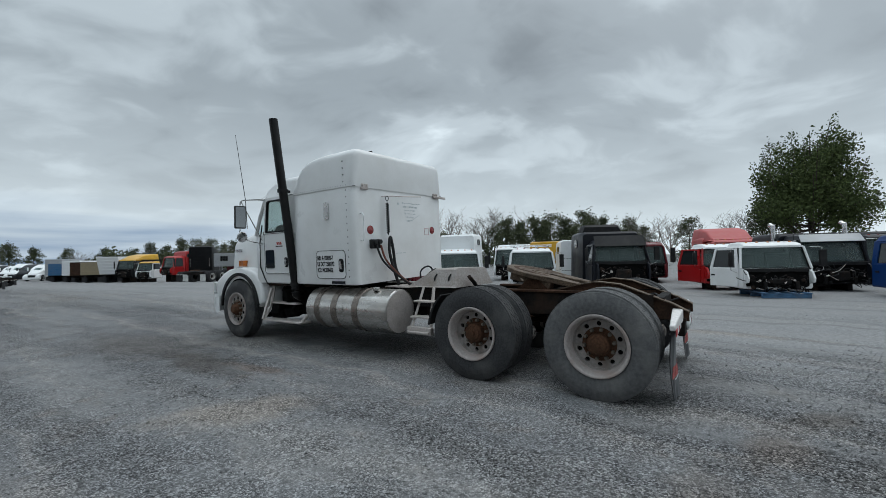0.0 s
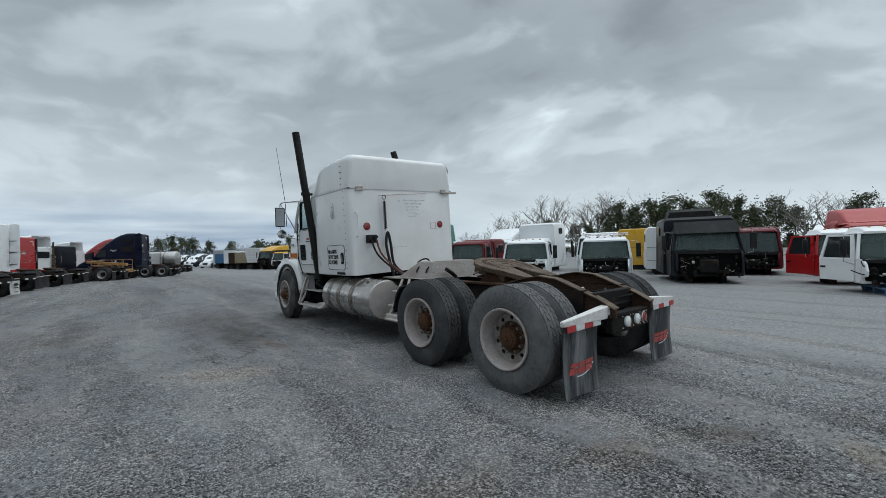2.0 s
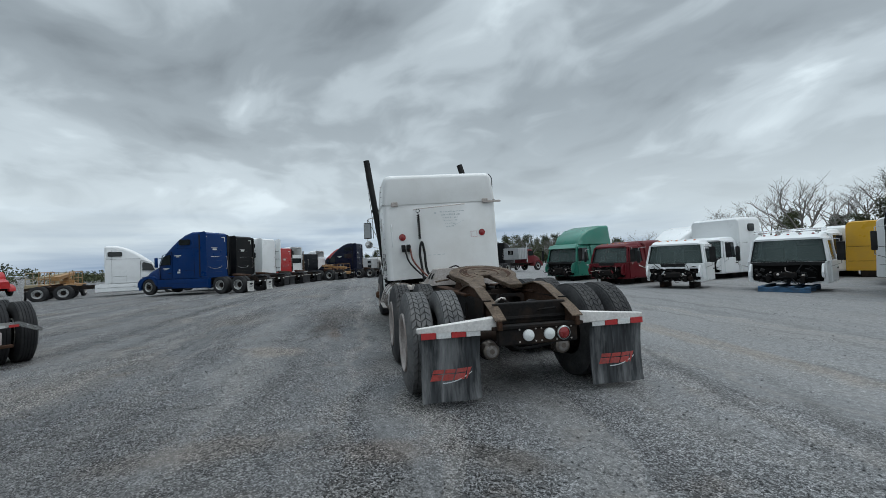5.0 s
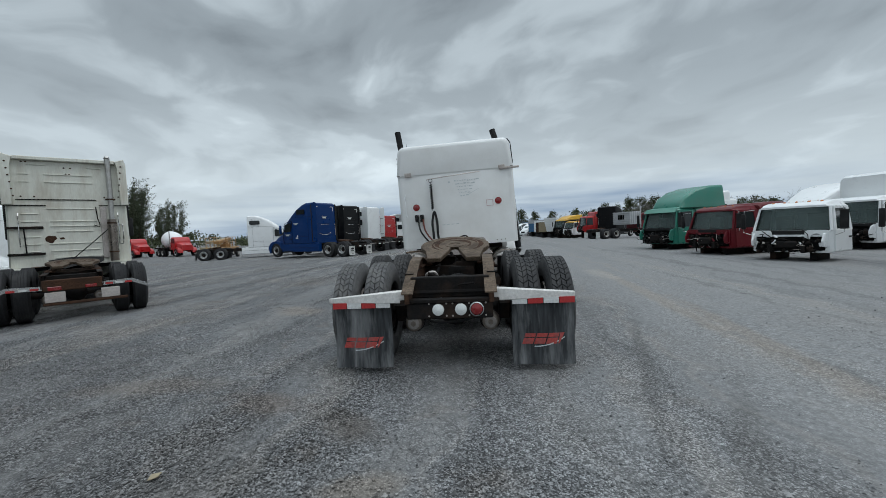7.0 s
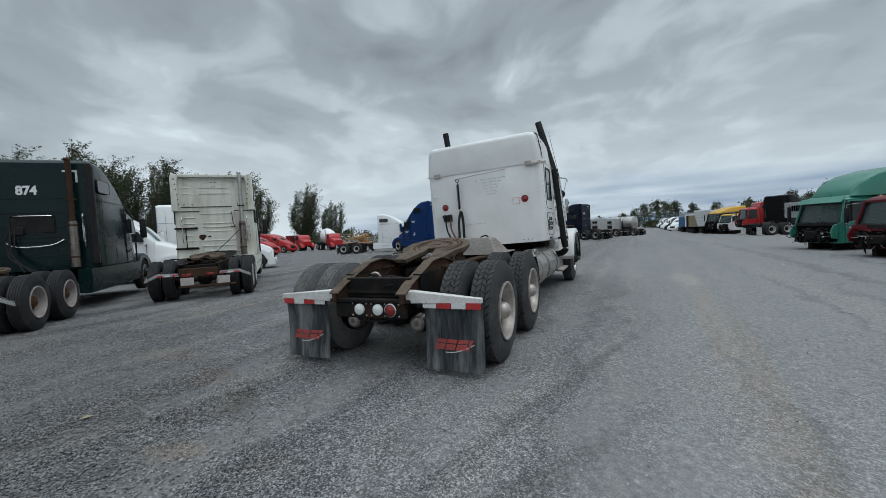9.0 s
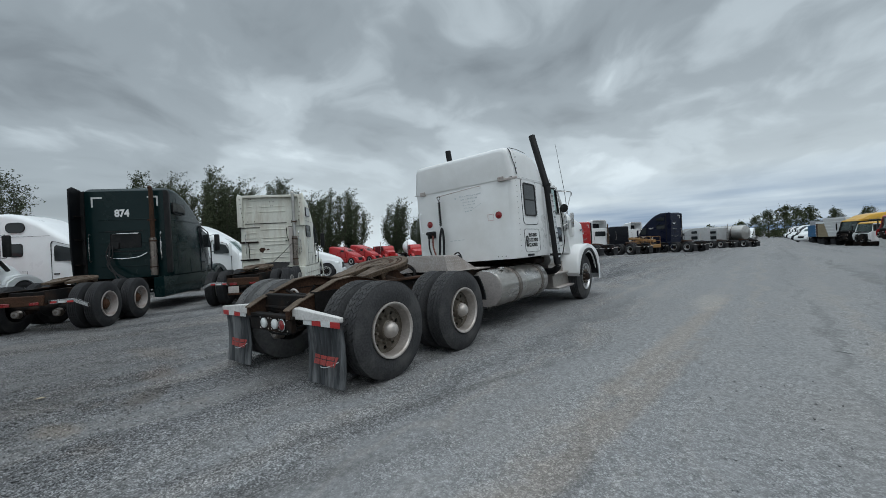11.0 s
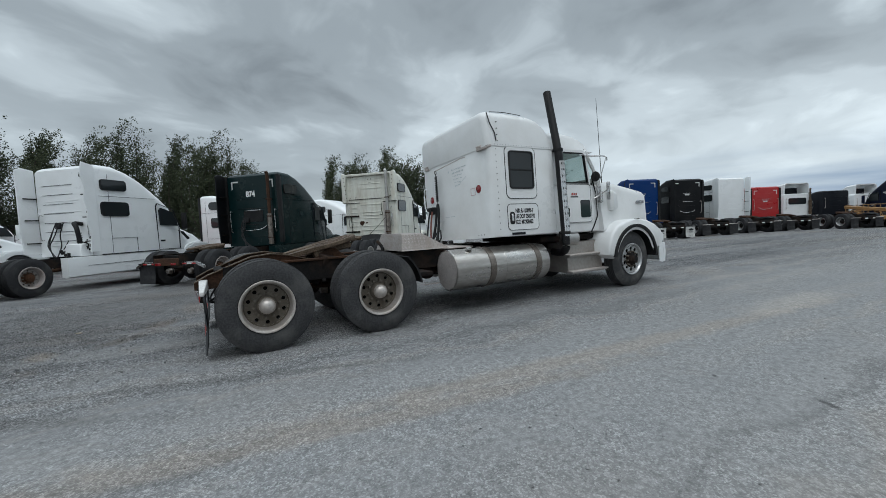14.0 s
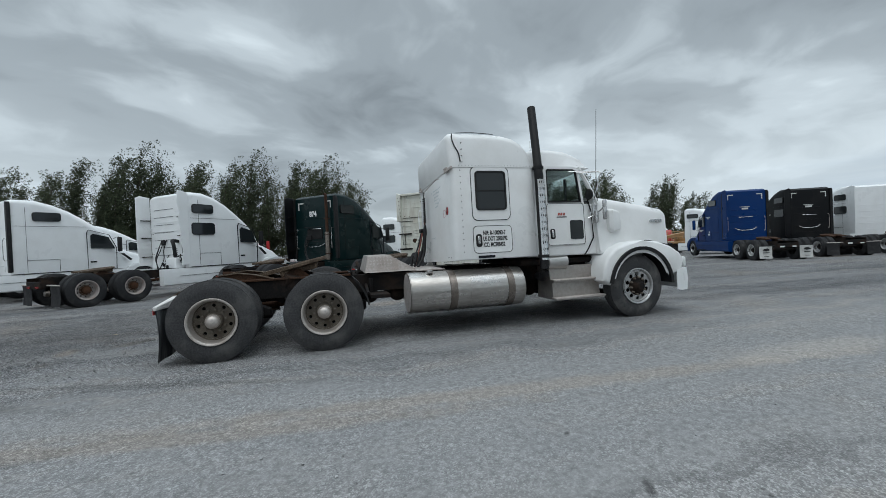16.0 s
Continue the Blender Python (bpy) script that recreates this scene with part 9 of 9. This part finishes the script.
def evergreen(seed, height=6.0, width=4.5):
    rnd = random.Random(seed)
    t = thing("evergreen_tree", Matrix.Identity(4), "dark evergreen with a ragged outline", "tree", "evergreens behind the cabs")
    bm = B()
    tube(bm, [(0, 0, -0.1), (0, 0, height * 0.9)], height * 0.02, 7, 0.02)
    part("trunk", bm, BARK, t)
    centres = []
    for i in range(64):
        z = rnd.uniform(0.04, 0.98)
        r = width / 2 * min(1.0, (1.08 - z) * 1.5) ** 0.7 * rnd.uniform(0.3, 1.0)
        a = rnd.uniform(0, 6.28)
        centres.append((Vector((r * math.cos(a), r * math.sin(a), height * z)), height * rnd.uniform(0.05, 0.12)))
    for i in range(9):
        a, r = rnd.uniform(0, 6.28), width * rnd.uniform(0.0, 0.32)
        centres += plume_points(Vector((r * math.cos(a), r * math.sin(a), height * 0.55)), Vector((0.06, 0, 1)), height * rnd.uniform(0.4, 0.62), height * 0.05, rnd, 8)
    v, f = leaves(centres, rnd, 75, 1.0, 0.08, 0.8, height * 0.085)
    me = bpy.data.meshes.new("crown")
    me.from_pydata(v, [], f)
    me.materials.append(LEAF_EVER)
    ob = new("crown", me)
    ob.parent = t
    tagged(ob, "", kind="stuff")
    return t


def sized(x, y, rz, s, sz=None):
    return pose(x, y, ground_z(x, y), 0, 0, rz) @ Matrix.Diagonal((s, s, sz or s, 1))


def from_eye(cx, cy, az, dist):
    return cx + dist * math.cos(radians(az)), cy + dist * math.sin(radians(az))


WIND = Vector((-0.77, 0.64, 0.0))


def poplar(seed, height=10.0, width=5.6):
    """A wind-combed poplar: several leaders, each with upswept feathery branchlets that lean with the wind."""
    rnd = random.Random(seed)
    t = thing("poplar_tree", Matrix.Identity(4), "tall ragged poplar with dark wind-swept crown", "tree", "trees behind the yard")
    bm = B()
    tube(bm, bent([(0, 0, -0.1), (0.04, 0.02, height * 0.1), (0.02, 0.05, height * 0.3)], 3), height * 0.02, 8, height * 0.012)
    centres = []
    for i in range(10):
        a = i * 2.4 + rnd.uniform(-0.3, 0.3)
        out = Vector((math.cos(a), math.sin(a), 0)) * width * 0.5 * rnd.uniform(0.15, 1.0)
        top = height * rnd.uniform(0.70, 1.0) * (1.0 - 0.16 * out.length / (width * 0.5))
        foot = Vector((0, 0, height * rnd.uniform(0.03, 0.12)))
        path = bent([foot, foot + out * 0.75 + Vector((0, 0, top * 0.22)), out * 0.95 + Vector((0, 0, top * 0.62)) + WIND * height * 0.01, out * 0.8 + Vector((0, 0, top * 0.96)) + WIND * height * 0.06], 5)
        tube(bm, path, height * 0.008, 5, height * 0.0015)
        n = len(path)
        for k in range(2, n):
            u = k / (n - 1)
            for _ in range(5 if u < 0.85 else 3):
                side = Vector((rnd.uniform(-1, 1), rnd.uniform(-1, 1), 0))
                d = (Vector((0, 0, 1.0)) + side * (1.45 - 0.5 * u) + WIND * rnd.uniform(0.1, 0.6)).normalized()
                ln = height * rnd.uniform(0.06, 0.19) * (1.15 - 0.25 * u)
                for q in range(5):
                    s = (q + 0.4) / 5
                    centres.append((path[k] + d * ln * s + WIND * ln * 0.3 * s * s, height * (0.042 - 0.028 * s) * rnd.uniform(0.7, 1.35)))
    for i in range(46):
        a, r = rnd.uniform(0, 6.28), width * 0.5 * rnd.uniform(0.1, 0.95)
        centres.append((Vector((r * math.cos(a), r * math.sin(a), height * rnd.uniform(0.02, 0.24))), height * rnd.uniform(0.025, 0.05)))
    part("trunk", bm, BARK, t)
    v, f = leaves(centres, rnd, 10, 1.0, 0.064, 1.3)
    me = bpy.data.meshes.new("crown")
    me.from_pydata(v, [], f)
    me.materials.append(LEAF)
    ob = new("crown", me)
    ob.parent = t
    tagged(ob, "", kind="stuff")
    return t


maple = leafy_tree("maple_tree", 12.0, 8.6, 3, LEAF_DK, "tall dark green broadleaf tree behind the cabs", plumes=44, per=80, size=0.10)
mx, my = from_eye(0, 0, 47.4, 100)
maple.matrix_world = sized(mx, my, 20, 2.3)
poplars = [poplar(20 + k) for k in range(3)]
# bearing and height of each, on a windbreak far behind the row
rows_p = [(-90, 24), (-94, 25), (-98.4, 26), (-102.8, 28.5), (-106.4, 29.5), (-109.3, 27), (-114.6, 28.5), (-117.4, 25.5), (-120.6, 27.5), (-123.5, 28.4), (-126.3, 26), (-138.6, 23),
          (-141.2, 24.8), (-143.9, 25.5), (-146.0, 25.4), (-148.3, 25.2), (-151.2, 24), (-154.0, 23.3), (-157.2, 22), (-160.0, 21.6), (-162.8, 19.3), (-169.2, 19.8), (-172.5, 13)]
for i, (az, h) in reversed(list(enumerate(rows_p))):
    px, py = from_eye(6.0, 9.5, az, 140 + 4 * math.sin(i * 1.9))
    m = sized(px, py, 14 * math.sin(i * 2.7), h / 10 * (1.22 + 0.12 * math.sin(i * 3.1)), h / 10 * (1.12 + 0.08 * math.sin(i * 2.3 + 1)))
    if i < 3:
        poplars[i].matrix_world = m
    else:
        copy_thing(poplars[i % 3], m)

bares = [bare_tree(40 + k) for k in range(2)]
bare_rows = [(95.5, 62, 1.18), (92, 64, 1.2), (89.2, 60, 1.5), (86, 60, 1.2), (83.8, 62, 1.5), (81.3, 62, 1.4), (66, 60, 0.95), (62.5, 56, 1.0), (60.5, 58, 0.92), (56.5, 60, 0.85), (53.3, 58, 1.0), (98, 66, 0.85), (101, 70, 0.75), (50, 62, 0.9), (112, 75, 0.7), (118, 80, 0.6), (109, 72, 0.75), (114.5, 74, 0.8), (116.5, 70, 0.75), (119.5, 72, 0.8), (121.5, 74, 0.7), (105, 70, 0.75), (132, 95, 0.7), (126, 90, 0.7)]
for i, (az, dist, s) in reversed(list(enumerate(bare_rows))):
    px, py = from_eye(0, 0, az, dist * 1.7)
    m = sized(px, py, i * 77, s * 1.75, s * 1.6)
    if i < 2:
        bares[i].matrix_world = m
    else:
        copy_thing(bares[i % 2], m)

evers = [evergreen(60 + k) for k in range(2)]
ever_rows = [(82.7, 60, 0.9), (76, 59, 0.95), (71.8, 58, 0.9), (66.8, 60, 0.85), (86.5, 62, 0.75), (63.5, 61, 0.8), (84.8, 58, 0.7), (81, 56, 1.1), (79, 57, 1.0), (77, 55, 1.08), (75, 56, 1.12), (73, 57, 1.05), (70.5, 54, 1.1), (68.5, 56, 1.0), (65, 58, 0.95), (90, 62, 0.9), (58.5, 60, 0.9), (51.5, 58, 1.0), (120, 85, 0.95), (123, 90, 1.0), (116, 82, 0.9), (113, 84, 0.8), (126, 95, 0.9), (130, 105, 0.8), (111, 80, 0.7), (114.6, 80, 0.85), (117.5, 84, 0.9), (118.7, 82, 0.8), (121.4, 86, 0.95), (124.5, 90, 0.8), (127.5, 92, 0.7), (108, 78, 0.65), (133, 100, 0.75), (135.5, 105, 0.8), (138.3, 100, 0.9), (139.4, 103, 1.0), (140.6, 98, 0.85), (137.2, 101, 0.9), (141.8, 104, 0.75), (143.2, 104, 0.6)]
for i, (az, dist, s) in reversed(list(enumerate(ever_rows))):
    px, py = from_eye(0, 0, az, dist * 1.7)
    m = sized(px, py, i * 53, s * 1.9, s * 1.72)
    if i < 2:
        evers[i].matrix_world = m
    else:
        copy_thing(evers[i % 2], m)


def far_woods():
    """The low line of woods round the horizon."""
    rnd = random.Random(9)
    centres = []
    for i in range(620):
        az = rnd.uniform(100, 262)
        if 133 < az < 138 or 148 < az < 160 and rnd.random() < 0.6:
            continue
        dist = rnd.uniform(140, 210)
        px, py = from_eye(0, 5, az, dist)
        h = rnd.uniform(2.0, 8.0) * (0.6 + 0.4 * math.sin(az * 0.35))
        centres.append((Vector((px, py, max(h * 0.6, 1.2) + ground_z(px, py))), rnd.uniform(1.6, 3.2)))
    for i in range(150):
        px, py = from_eye(0, 5, rnd.uniform(108, 131), rnd.uniform(125, 150))
        r = rnd.uniform(1.4, 2.6)
        centres.append((Vector((px, py, rnd.uniform(1.0, 6.0) + ground_z(px, py))), r))
    v, f = leaves(centres, rnd, 90, 1.0, 0.36, 0.8)
    me = bpy.data.meshes.new("far_woods")
    me.from_pydata(v, [], f)
    me.materials.append(LEAF_EVER)
    tagged(new("far_woods", me), "low dark line of far woods", "woods", kind="stuff")


far_woods()
